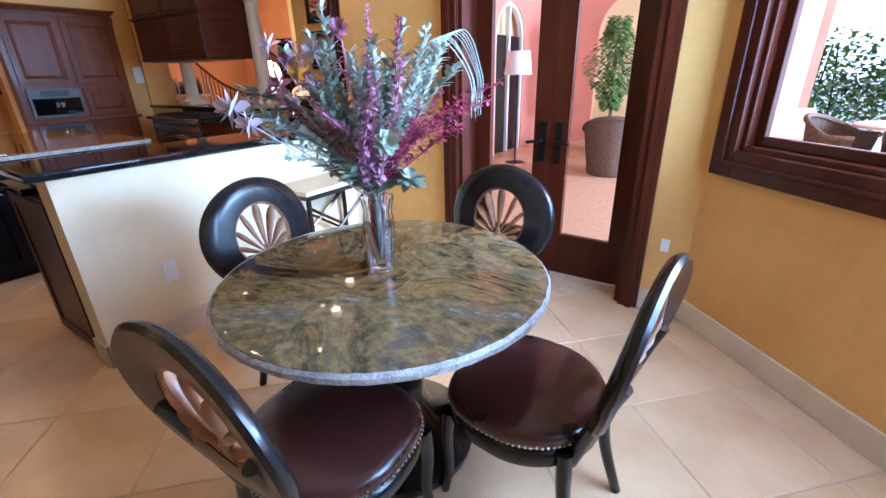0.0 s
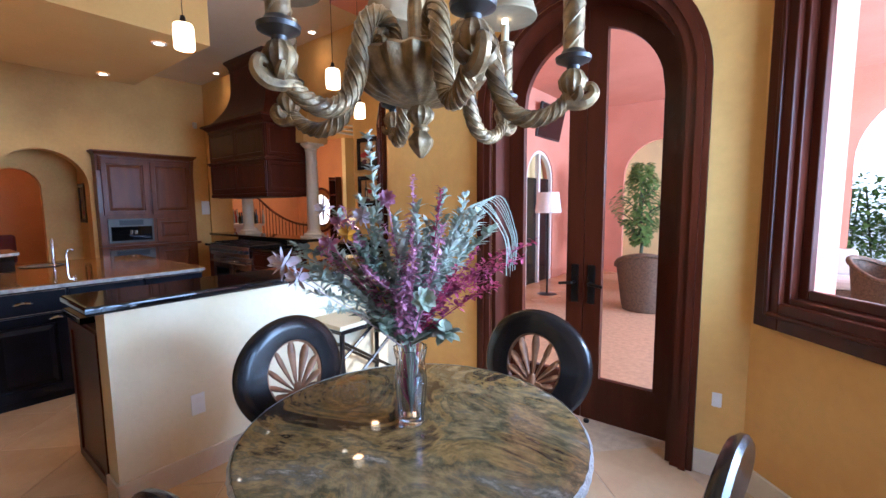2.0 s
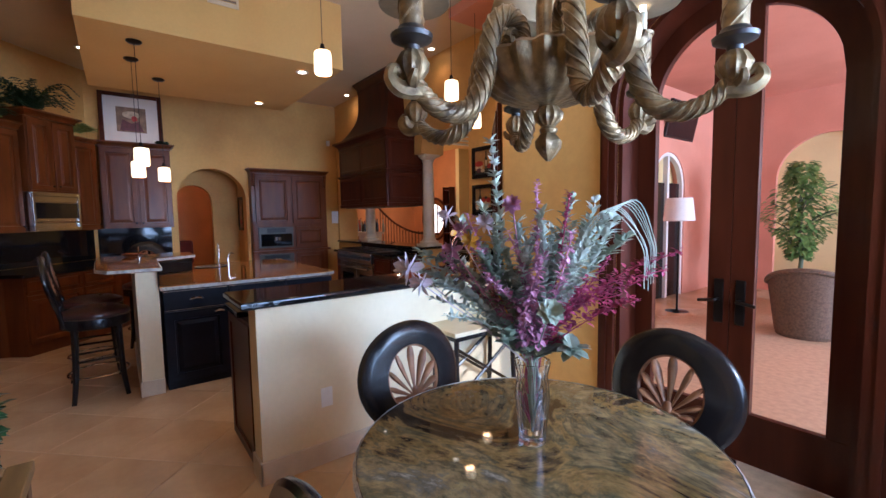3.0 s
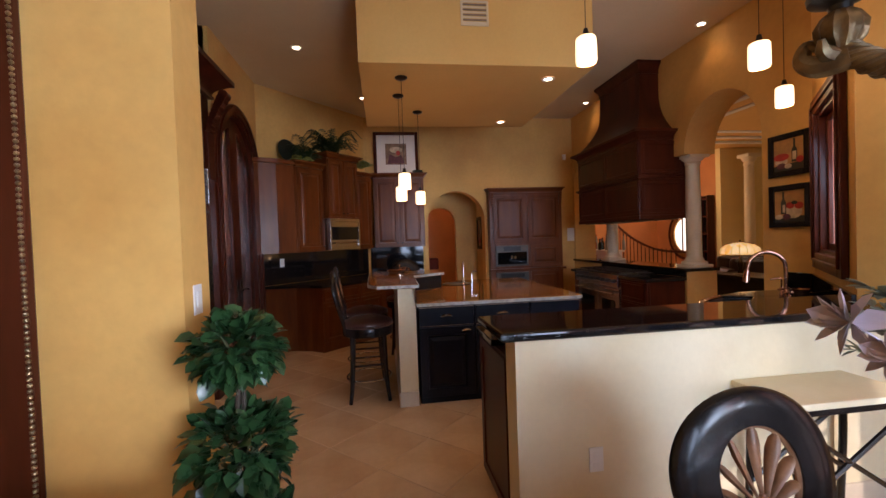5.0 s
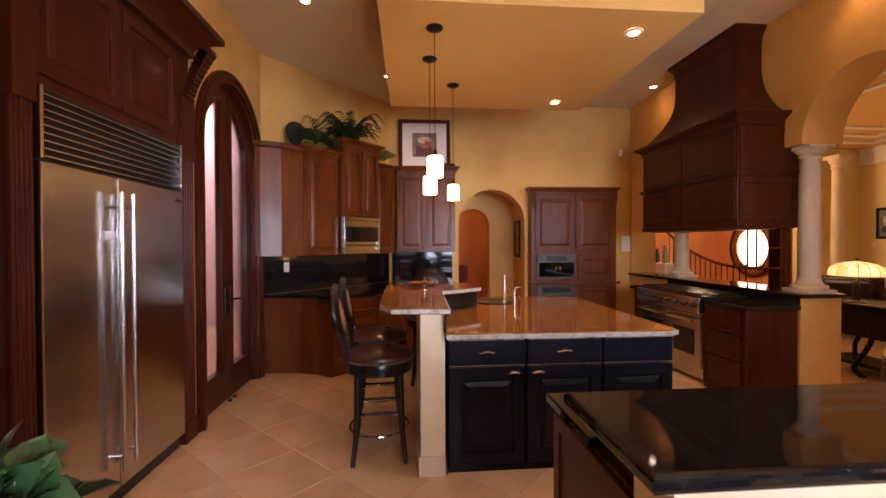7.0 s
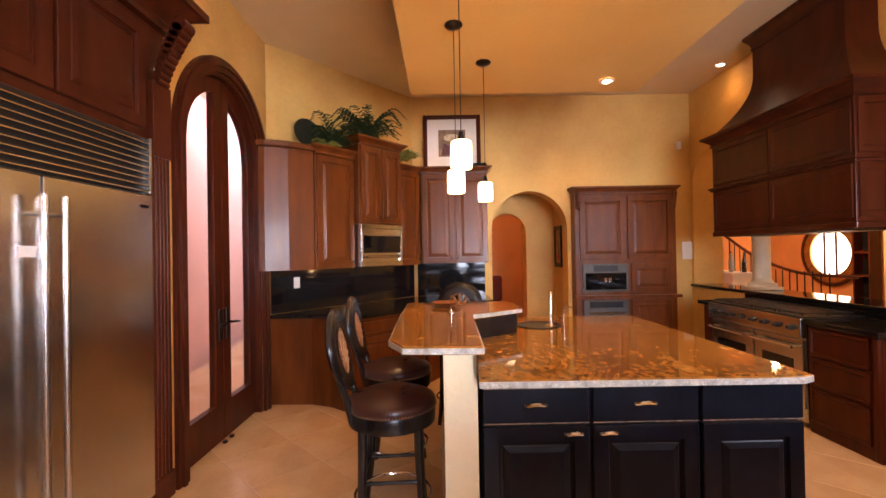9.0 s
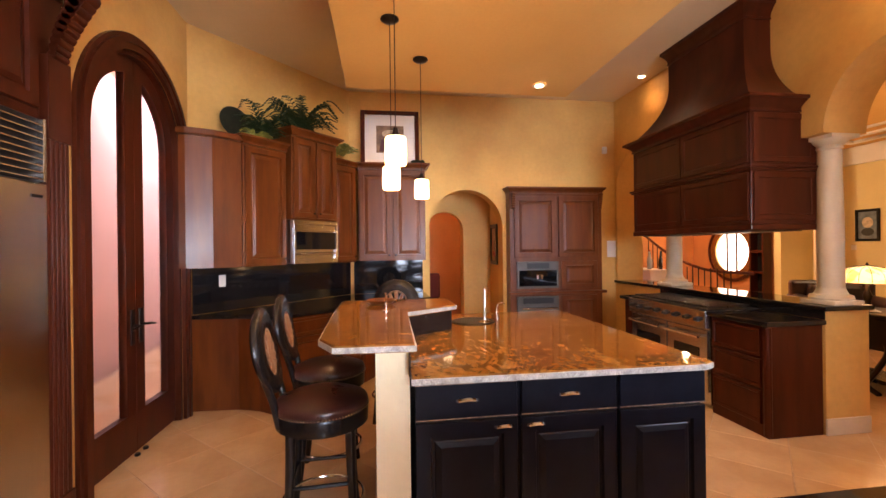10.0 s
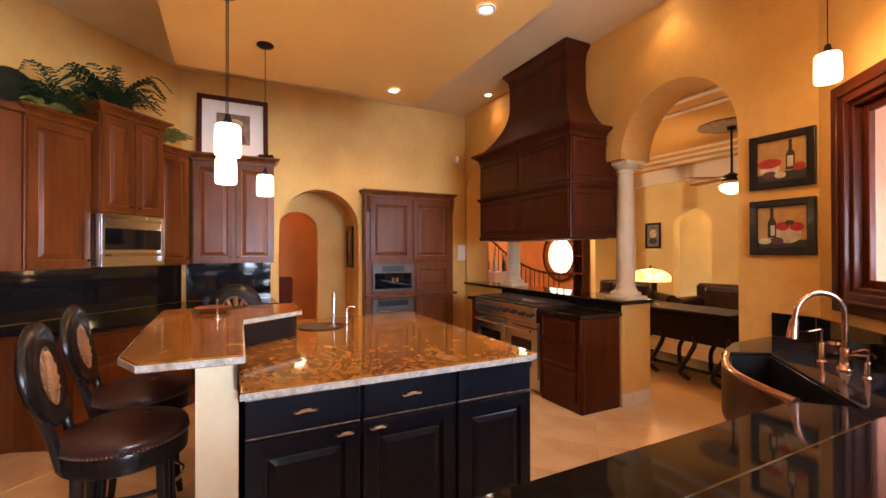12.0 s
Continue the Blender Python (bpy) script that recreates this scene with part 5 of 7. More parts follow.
rings = [[bm.verts.new((r * (1 + 0.03 * math.cos(12 * 2 * math.pi * i / 72)) * math.cos(2 * math.pi * i / 72), r * (1 + 0.03 * math.cos(12 * 2 * math.pi * i / 72)) * math.sin(2 * math.pi * i / 72), z)) for i in range(72)] for r, z in prof]
for a, b in zip(rings, rings[1:]):
    for i in range(72):
        bm.faces.new((a[i], a[(i + 1) % 72], b[(i + 1) % 72], b[i]))
bm.faces.new(rings[0][::-1])
bm.faces.new(rings[-1])
part("body", bm, VASEG, va, smooth=True)
bm = bm_new()
lathe(bm, [(0.030, 0.032), (0.039, 0.08), (0.044, 0.15), (0.043, 0.17)], 24)
part("water", bm, glass("water", (0.86, 0.90, 0.98), 0.0, 1.33), va, smooth=True)


def leaf(bm, p, d, up, L, w, curl=0.25):
    """A pointed, folded leaf from p along d."""
    d = d.normalized()
    s = d.cross(up)
    s = s.normalized() if s.length > 0.01 else Vector((1, 0, 0))
    n = s.cross(d)
    a = bm.verts.new(p)
    m1, m2 = p + d * L * 0.35 - n * curl * L * 0.05, p + d * L * 0.72 - n * curl * L * 0.16
    t_ = bm.verts.new(p + d * L - n * curl * L * 0.35)
    l1, c1, r1 = bm.verts.new(m1 + s * w * 0.9 + n * w * 0.25), bm.verts.new(m1), bm.verts.new(m1 - s * w * 0.9 + n * w * 0.25)
    l2, c2, r2 = bm.verts.new(m2 + s * w * 0.7 + n * w * 0.2), bm.verts.new(m2), bm.verts.new(m2 - s * w * 0.7 + n * w * 0.2)
    for f in ((a, c1, l1), (a, r1, c1), (l1, c1, c2, l2), (c1, r1, r2, c2), (l2, c2, t_), (c2, r2, t_)):
        bm.faces.new(f)


rng = random.Random(7)
bq = thing("flower_arrangement", pose(TX - 0.015, TY, -0.010), "dried bouquet of sage leaves, magenta spikes and pale blossoms", "flowers")
RIGHT, AWAY = Vector((0.83, 0.56, 0)), Vector((-0.56, 0.83, 0))


def stem_path(lean, depth, top, bend=0.04):
    p0 = Vector((0, 0, 0.80))
    p1 = Vector((rng.uniform(-0.02, 0.02), rng.uniform(-0.02, 0.02), 1.02))
    p3 = RIGHT * lean + AWAY * depth + Vector((0, 0, top))
    p2 = (p1 + p3) / 2 + Vector((rng.uniform(-bend, bend), rng.uniform(-bend, bend), 0.05 * abs(lean) * 4))
    return smooth_path([p0, p1, p2, p3], 9)


def leafy(lean, depth, top, L, w, every, material, label):
    path = stem_path(lean, depth, top)
    bm = bm_new()
    tube(bm, path, 0.0022, 5)
    n = len(path)
    for i in range(10, n):
        for k in range(every):
            d = (path[min(i + 1, n - 1)] - path[i - 1]).normalized()
            side = Vector((rng.uniform(-1, 1), rng.uniform(-1, 1), rng.uniform(-0.4, 0.6)))
            leaf(bm, path[i] + d * rng.uniform(-0.008, 0.008), d * 0.6 + side, Vector((0, 0, 1)), L * rng.uniform(0.7, 1.2) * (1.1 - 0.4 * i / n), w * rng.uniform(0.8, 1.2))
    part("leafy_stem", bm, material, bq, label)


def spike(lean, depth, top, material, r=0.012, start=0.45):
    path = stem_path(lean, depth, top)
    bm = bm_new()
    tube(bm, path, 0.002, 5)
    n = len(path)
    for i in range(int(n * start), n):
        f = (i - n * start) / (n * (1 - start))
        for k in range(7):
            d = Vector((rng.uniform(-1, 1), rng.uniform(-1, 1), rng.uniform(-0.3, 0.8)))
            leaf(bm, path[i] + d * 0.004 + Vector((0, 0, rng.uniform(-0.008, 0.008))), d, Vector((0, 0, 1)), r * 1.5 * (1.15 - 0.6 * f), r * 0.5 * (1.15 - 0.5 * f), 0.6)
    part("flower_spike", bm, material, bq)


for lean, depth, top in ((-0.12, 0.05, 1.70), (-0.16, 0.10, 1.55), (-0.30, -0.06, 1.36), (-0.33, -0.02, 1.30), (-0.26, 0.12, 1.33), (-0.08, -0.1, 1.50), (0.02, 0.06, 1.52), (0.10, 0.0, 1.56), (0.16, 0.08, 1.55), (0.20, -0.08, 1.50), (0.04, -0.14, 1.44), (0.13, 0.15, 1.42), (-0.20, 0.0, 1.45), (0.24, 0.05, 1.40), (0.0, -0.10, 1.38), (0.08, -0.08, 1.34), (-0.12, -0.12, 1.36), (0.14, -0.10, 1.38), (0.05, 0.02, 1.42), (-0.04, 0.0, 1.44), (0.18, 0.0, 1.44), (-0.24, -0.10, 1.27), (-0.16, 0.06, 1.38), (0.10, 0.10, 1.48)):
    leafy(lean * 1.12, depth, top - (0.05 if 1.46 < top < 1.6 else 0.0), 0.047, 0.0115, 7, SAGE if rng.random() < 0.3 else PALEL, "dusty sage-green leaves")
for lean, depth, top in ((-0.14, 0.0, 1.12), (0.12, -0.05, 1.08), (-0.05, -0.1, 1.13), (0.07, 0.08, 1.16)):
    leafy(lean, depth, top, 0.075, 0.022, 2, SAGE, "broad grey-green leaves")
for lean, depth, top in ((-0.28, -0.10, 1.22), (-0.34, -0.05, 1.33), (-0.36, 0.02, 1.24), (-0.22, -0.14, 1.18)):
    leafy(lean, depth, top, 0.038, 0.006, 5, PALEL, "silvery needle leaves")
for lean, depth, top, m_ in ((0.11, -0.05, 1.53, MAGENTA), (0.30, -0.05, 1.29, MAGENTA), (0.36, 0.02, 1.31, MAGENTA), (0.28, -0.12, 1.25, MAGENTA), (0.22, 0.1, 1.33, MAGENTA), (0.40, 0.05, 1.36, MAGENTA), (-0.05, -0.12, 1.42, MAUVE), (-0.02, -0.1, 1.32, MAUVE), (0.05, -0.16, 1.36, MAUVE), (0.0, 0.12, 1.57, MAUVE), (-0.18, -0.08, 1.47, MAUVE), (-0.23, -0.02, 1.43, MAUVE), (0.16, -0.15, 1.30, MAGENTA), (-0.10, -0.16, 1.30, MAUVE), (0.24, -0.02, 1.24, MAGENTA), (0.03, -0.14, 1.45, MAUVE), (-0.14, -0.12, 1.38, MAUVE), (0.12, -0.14, 1.42, MAUVE), (-0.26, -0.08, 1.36, MAUVE)):
    spike(lean, depth, top, m_, 0.017 if m_ is MAGENTA else 0.020)


def blossom(lean, depth, z, r, material, n=9):
    bm = bm_new()
    c = RIGHT * lean + AWAY * depth + Vector((0, 0, z))
    out = (c - Vector((0, 0, z - 0.1))).normalized()
    for k in range(n * 2):
        a = 2 * math.pi * k / n
        side = RIGHT * math.cos(a) + Vector((0, 0, math.sin(a)))
        leaf(bm, c, side + out * (0.3 if k < n else 0.9), out, r * (1 if k < n else 0.7), r * 0.42, -0.3)
    tube(bm, [c, (c + Vector((0, 0, 1.02))) / 2 * 1.0, Vector((0, 0, 1.0))], 0.002, 5)
    part("blossom", bm, material, bq)


for lean, depth, z, r, m_ in ((-0.36, -0.10, 1.31, 0.056, WHITEP), (-0.31, -0.13, 1.27, 0.042, WHITEP), (-0.25, -0.05, 1.47, 0.036, WHITEP), (-0.20, -0.06, 1.43, 0.034, MAUVE), (-0.12, -0.10, 1.45, 0.032, WHITEP), (-0.16, -0.12, 1.40, 0.030, YELLOWP), (-0.22, -0.10, 1.37, 0.036, MAUVE), (0.07, -0.18, 1.22, 0.04, SAGE), (-0.04, -0.12, 1.50, 0.03, MAUVE)):
    blossom(lean, depth, z, r, m_)
for k in range(9):
    f = k / 8
    bm = bm_new()
    tube(bm, smooth_path([(0, 0, 1.0), RIGHT * 0.10 + Vector((0, 0, 1.30)), RIGHT * (0.20 + 0.08 * f) + AWAY * (0.1 * f) + Vector((0, 0, 1.48 + 0.03 * f)), RIGHT * (0.30 + 0.05 * f) + AWAY * (0.12 * f) + Vector((0, 0, 1.36 + 0.04 * rng.random())), RIGHT * (0.31 + 0.04 * f) + AWAY * 0.1 * f + Vector((0, 0, 1.24 + 0.06 * rng.random()))], 7), 0.0014, 4)
    part("grass_blade", bm, PALEL, bq)

# topiary beside the pier
tp = thing("topiary_plant", pose(-1.97, -0.35, 0), "potted green topiary tree with three leafy balls", "plant")
TERRA = mat("dark_ceramic_pot", (0.05, 0.035, 0.028), 0.35, 0, 10, 0.2, 50, 0.05)
bm = bm_new()
lathe(bm, [(0.10, 0.0), (0.12, 0.01), (0.15, 0.20), (0.165, 0.24), (0.165, 0.26), (0.145, 0.26), (0.14, 0.235), (0.02, 0.23)], 32)
part("pot", bm, TERRA, tp, smooth=True)
bm = bm_new()
for k in range(3):
    tube(bm, [(0.012 * math.cos(k * 2.09 + i * 0.5), 0.012 * math.sin(k * 2.09 + i * 0.5), 0.22 + i * 0.045) for i in range(20)], 0.008, 6)
part("trunk", bm, mat("brown_bark", (0.07, 0.045, 0.03), 0.8, 0, 20, 0.3, 80, 0.4), tp)
lm = []
for k in range(4):
    bm = bm_new()
    leaf(bm, Vector((0, 0, 0)), Vector((1, 0, 0.1)), Vector((0, 0, 1)), 0.056 + 0.006 * k, 0.026 + 0.002 * k, 0.3 + 0.15 * k)
    m_ = bpy.data.meshes.new("leaf")
    bm.to_mesh(m_)
    bm.free()
    m_.materials.append(GREEN)
    m_.shade_smooth()
    lm.append(m_)
rl = random.Random(3)
low = bm_new()
for cz, R, n, joined in ((1.10, 0.135, 140, False), (0.755, 0.175, 158, False), (0.42, 0.18, 260, True), (1.10, 0.12, 260, True), (0.755, 0.155, 300, True)):
    for k in range(n):
        a, u = rl.uniform(0, 2 * math.pi), rl.uniform(-0.95, 1)
        q = math.sqrt(1 - u * u)
        d = Vector((q * math.cos(a), q * math.sin(a), u))
        rr = R * rl.uniform(0.62, 1.0)
        p = Vector((0, 0, cz)) + Vector((d.x * rr, d.y * rr, d.z * rr * 0.85))
        if joined:
            leaf(low, p, d + Vector((rl.uniform(-0.7, 0.7), rl.uniform(-0.7, 0.7), rl.uniform(-0.8, 0.5))), Vector((rl.uniform(-0.6, 0.6), rl.uniform(-0.6, 0.6), 1)), 0.06, 0.024)
            continue
        o = new("leaf", lm[k % 4])
        o.parent = tp
        v = d + Vector((rl.uniform(-0.5, 0.5), rl.uniform(-0.5, 0.5), rl.uniform(-0.7, 0.4)))
        o.matrix_local = Matrix.Translation(p) @ v.to_track_quat("X", "Z").to_matrix().to_4x4() @ pose(0, 0, 0, rl.uniform(-50, 50))
o = part("inner_leaves", low, GREEN, tp)
o["kind"] = "stuff"
bm = bm_new()
for cz, R in ((1.10, 0.09), (0.755, 0.115)):
    for k in range(26):
        a, u = rl.uniform(0, 2 * math.pi), rl.uniform(-0.9, 1)
        q = math.sqrt(1 - u * u)
        tube(bm, [(0, 0, cz - 0.06), (R * q * math.cos(a), R * q * math.sin(a), cz + R * u)], 0.003, 4)
part("twigs", bm, STEM, tp)["kind"] = "stuff"

# slatted table beside the walk
TAN = wood("tan_slatted_wood", (0.21, 0.125, 0.045), (0.13, 0.07, 0.025), 0.4, 0.1, (1.2, 14, 14))
DKSLAT = wood("dark_slat_wood", (0.10, 0.045, 0.02), (0.06, 0.025, 0.012), 0.45, 0.1, (1.2, 14, 14))
st = thing("side_table", pose(-1.62, -0.06, 0), "low tan wooden table with a slatted framed top", "table")
part("top_frame", boxes((0, 0.75, -0.06, 0, 0.715, 0.75), (0, 0.75, -0.70, -0.64, 0.715, 0.75), (0, 0.06, -0.64, -0.06, 0.715, 0.75), (0.69, 0.75, -0.64, -0.06, 0.715, 0.75), bevel=0.004), TAN, st)
for k in range(6):
    y = -0.065 - 0.0955 * k
    part("slat", boxes((0.062, 0.688, y - 0.072, y, 0.722, 0.744), bevel=0.003), TAN, st)
    part("dark_strip", boxes((0.062, 0.688, y - 0.092, y - 0.074, 0.722, 0.742)), DKSLAT, st)
for x in (0.04, 0.71):
    for y in (-0.04, -0.66):
        part("leg", boxes((x - 0.03, x + 0.03, y - 0.03, y + 0.03, 0, 0.714), bevel=0.004), DKSLAT, st)

# console stand by the half wall
cs = thing("console_table", pose(-2.27, 1.82, 0), "small console table with a cream top on black crossed legs", "table")
part("top", boxes((0, 0.34, 0, 0.62, 0.69, 0.72), bevel=0.006), CREAM, cs)
part("apron", boxes((0.02, 0.32, 0.02, 0.60, 0.655, 0.69), bevel=0.003), BLACKW, cs)
for y in (0.05, 0.57):
    for x in (0.05, 0.29):
        bm = bm_new()
        tube(bm, smooth_path([(x, y, 0.66), (x, y, 0.4), (x + (0.04 if x > 0.1 else -0.02), y, 0.0)], 4), 0.017, 8)
        part("leg", bm, BLACKW, cs)
for x in (0.06, 0.29):
    bm = bm_new()
    tube(bm, [(x, 0.05, 0.60), (x, 0.57, 0.25)], 0.012, 6)
    part("cross_brace", bm, BLACKW, cs)
    bm = bm_new()
    tube(bm, [(x, 0.05, 0.25), (x, 0.57, 0.60)], 0.012, 6)
    part("cross_brace", bm, BLACKW, cs)

# mirror on the pier
mr = thing("wall_mirror", pose(-2.068, -1.03, 0), "tall mirror in a broad dark frame with gilt beading", "mirror")
part("frame", boxes((0.0, 0.045, -0.16, 0, 0.35, 2.75), (0.0, 0.045, -0.76, -0.62, 0.35, 2.75), (0.0, 0.045, -0.62, -0.16, 0.35, 0.51), (0.0, 0.045, -0.62, -0.16, 2.59, 2.75), bevel=0.012), CHERRY, mr)
bm = bm_new()
for k in range(118):
    bmesh.ops.create_icosphere(bm, subdivisions=1, radius=0.009, matrix=Matrix.Translation((0.045, -0.006, 0.37 + k * 0.02)))
part("beading", bm, AGED, mr)
bm = bm_new()
rb = random.Random(5)
for k in range(160):
    bmesh.ops.create_icosphere(bm, subdivisions=1, radius=rb.uniform(0.008, 0.016), matrix=Matrix.Translation((0.04, -0.175 + rb.uniform(-0.015, 0.015), 0.53 + k * 0.0128)))
part("gilt_inner_border", bm, mat("silver_gilt", (0.55, 0.52, 0.45), 0.3, 0.9, 20, 0.3, 60, 0.2), mr)
part("mirror_glass", boxes((0.010, 0.018, -0.62, -0.16, 0.51, 2.59)), mat("mirror_silver", (0.86, 0.86, 0.86), 0.02, 1.0, 5, 0.0, 20, 0.0), mr)


def outlet(m, label, w=0.07, h=0.115, rocker=False):
    t = thing("switch_plate" if rocker else "outlet", m, label, "switch" if rocker else "outlet")
    part("plate", boxes((-w / 2, w / 2, -0.007, -0.001, -h / 2, h / 2), bevel=0.002), PLATE, t)
    if rocker:
        part("rocker", boxes((-0.016, 0.016, -0.012, -0.007, -0.03, 0.03), bevel=0.002), PLATE, t)
    else:
        for z in (-0.025, 0.025):
            part("socket", boxes((-0.016, 0.016, -0.009, -0.007, z - 0.014, z + 0.014), bevel=0.001), WHITE, t)


outlet(pose(-2.275, 1.11, 0.40, 0, 0, 90), "white outlet plate on the cream half wall")
outlet(pose(-0.025, FACE, 0.43), "white outlet plate beside the patio door", 0.045, 0.075)
outlet(pose(-2.175, -0.56, 1.255, 0, 0, 180), "white light switch on the golden pier", rocker=True)
outlet(DIAG @ pose(0.30, -0.02, 1.20), "white outlet on the black backsplash")
outlet(pose(-8.0, 3.72, 1.46, 0, 0, 90), "white thermostat panel on the kitchen wall", 0.27, 0.24, True)
# ---- kitchen: sink, pictures, greenery, small things ----
sk = thing("sink_cabinet", pose(0, 0, 0), "reddish brown corner cabinet under the curved sink", "cabinet")
bm = bm_new()
slab(bm, [(-3.0, 2.36), (-3.60, 2.94), (-3.70, 3.25), (-3.70, 3.71), (-3.51, 3.71), (-2.68, 2.96), (-2.68, 2.36)], 0.0, 0.66)
part("body", bm, CHERRY, sk)
# worktop in three pieces round the sink
bm = bm_new()
slab(bm, [(-2.66, 0.72), (-3.04, 0.72), (-3.04, 2.33), (-2.88, 2.48), (-2.66, 2.46)], 0.864, 0.90, 0.006)
tagged(part("worktop", bm, BLACKG), "polished black granite worktop behind the raised ledge", "worktop")
bm = bm_new()
slab(bm, [(-3.64, 2.92), (-3.76, 3.25), (-3.76, 3.715), (-3.51, 3.715), (-3.36, 3.58), (-3.50, 3.14)], 0.864, 0.90, 0.006)
o = tagged(part("worktop", bm, BLACKG), "polished black granite worktop beside the sink", "worktop")
bm = bm_new()
slab(bm, [(-3.50, 3.14), (-3.36, 3.585), (-2.66, 2.955), (-2.66, 2.46), (-2.88, 2.485)], 0.864, 0.90, 0.004)
tagged(part("worktop", bm, BLACKG), "polished black granite sink deck", "worktop")
bm = bm_new()
box(bm, 0.0, 1.40, -0.022, -0.002, 0.902, 1.06, 0.003)
o = tagged(part("backsplash", bm, BLACKG), "low black granite upstand under the window", "backsplash")
o.matrix_world = SINKW
tagged(part("backsplash", boxes((-3.76, -3.52, 3.697, 3.717, 0.902, 1.06), bevel=0.003), BLACKG), "low black granite upstand below the pictures", "backsplash")
si = thing("sink", pose(0, 0, 0), "deep black farmhouse sink with a bowed copper rim", "sink")
A, B, BULGE = Vector((-3.63, 2.915, 0)), Vector((-3.045, 2.34, 0)), 0.09
n_ = Vector((-0.69, -0.725, 0))
arc = []
for i in range(25):
    f = i / 24
    p = A.lerp(B, f) + n_ * (BULGE * math.sin(math.pi * f))
    arc.append((p.x, p.y))
inn = [(-2.88, 2.49), (-3.50, 3.14)]
bm = bm_new()
outer = arc
inner = [(x + 0.03, y + 0.03) for x, y in arc]
for i in range(24):
    a, b, c, d = outer[i], outer[i + 1], inner[i + 1], inner[i]
    hexa(bm, [(*a, 0.64), (*b, 0.64), (*c, 0.64), (*d, 0.64), (*a, 0.885), (*b, 0.885), (*c, 0.885), (*d, 0.885)])
bmesh.ops.remove_doubles(bm, verts=bm.verts, dist=0.0004)
part("apron", bm, mat("dark_copper_apron", (0.10, 0.04, 0.022), 0.32, 0.7, 12, 0.3, 50, 0.1), si)
bm = bm_new()
tube(bm, [((a[0] + b[0]) / 2, (a[1] + b[1]) / 2, 0.89) for a, b in zip(outer, inner)], 0.02, 10)
part("rim", bm, COPPER, si, "bowed copper rim", smooth=True)
bm = bm_new()
slab(bm, [*inner, *inn], 0.665, 0.68)
for p, q in ((inn[0], inn[1]), (inner[-1], inn[0]), (inn[1], inner[0])):
    L = math.dist(p, q)
    nx, ny = -(q[1] - p[1]) / L * 0.006, (q[0] - p[0]) / L * 0.006
    slab(bm, [p, q, (q[0] + nx, q[1] + ny), (p[0] + nx, p[1] + ny)], 0.68, 0.88)
part("basin", bm, BLACK, si)

fa = thing("faucet", pose(-3.14, 3.06, 0.90, 0, 0, -30), "brushed copper gooseneck faucet", "faucet")
bm = bm_new()
lathe(bm, [(0.034, 0), (0.034, 0.008), (0.024, 0.018), (0.020, 0.05), (0.022, 0.10), (0.018, 0.11)], 20)
part("body", bm, COPPER, fa, smooth=True)
bm = bm_new()
pts = [(0, 0, 0.10), (0, 0, 0.25)] + [(0, -0.115 + 0.115 * math.cos(a), 0.26 + 0.115 * math.sin(a)) for a in [math.pi * i / 10 for i in range(1, 10)]] + [(0, -0.235, 0.235)]
tube(bm, smooth_path(pts, 3), 0.013, 10)
part("spout", bm, COPPER, fa, smooth=True)
bm = bm_new()
tube(bm, [(0, -0.235, 0.245), (0, -0.24, 0.20), (0, -0.246, 0.155)], [0.017, 0.021, 0.026], 12)
part("spray_head", bm, COPPER, fa, smooth=True)
bm = bm_new()
tube(bm, smooth_path([(0.02, 0, 0.07), (0.06, 0, 0.085), (0.12, 0, 0.095)], 4), [0.012] * 5 + [0.008] * 4, 8)
part("lever", bm, COPPER, fa, smooth=True)
for dx, dy, h in ((0.14, -0.02, 0.12), (-0.16, 0.02, 0.16)):
    t = thing("soap_dispenser", fa.matrix_world @ pose(dx, dy, 0), "small copper soap pump beside the faucet", "soap dispenser")
    bm = bm_new()
    lathe(bm, [(0.022, 0), (0.022, 0.006), (0.014, 0.012), (0.012, h * 0.6), (0.009, h * 0.62)], 16)
    part("body", bm, COPPER, t, smooth=True)
    bm = bm_new()
    tube(bm, smooth_path([(0, 0, h * 0.6), (0, 0, h), (0, -0.02, h + 0.008), (0, -0.07, h - 0.004)], 4), 0.006, 8)
    part("nozzle", bm, COPPER, t, smooth=True)
t = thing("brass_bowl", pose(-3.30, 3.36, 0.902), "small polished copper bowl on the sink deck", "bowl")
bm = bm_new()
lathe(bm, [(0.02, 0), (0.03, 0.004), (0.05, 0.03), (0.058, 0.07), (0.054, 0.07), (0.045, 0.03), (0.01, 0.012)], 24)
part("body", bm, COPPER, t, smooth=True)

# island prep faucet and sink
t = thing("prep_faucet", pose(-5.42, 1.10, 0.91), "slim pale prep faucet on the island", "faucet")
bm = bm_new()
lathe(bm, [(0.05, 0), (0.05, 0.006), (0.03, 0.012), (0.012, 0.02), (0.010, 0.26), (0.006, 0.27)], 16)
part("spout", bm, CHROME, t, smooth=True)
bm = bm_new()
tube(bm, smooth_path([(0, 0.10, 0.0), (0, 0.10, 0.12), (0, 0.13, 0.15), (0, 0.16, 0.14)], 4), 0.005, 6)
part("filter_tap", bm, CHROME, t, smooth=True)
t = thing("prep_sink", pose(-5.48, 1.02, 0.911), "small dark prep sink set in the island", "sink")
bm = bm_new()
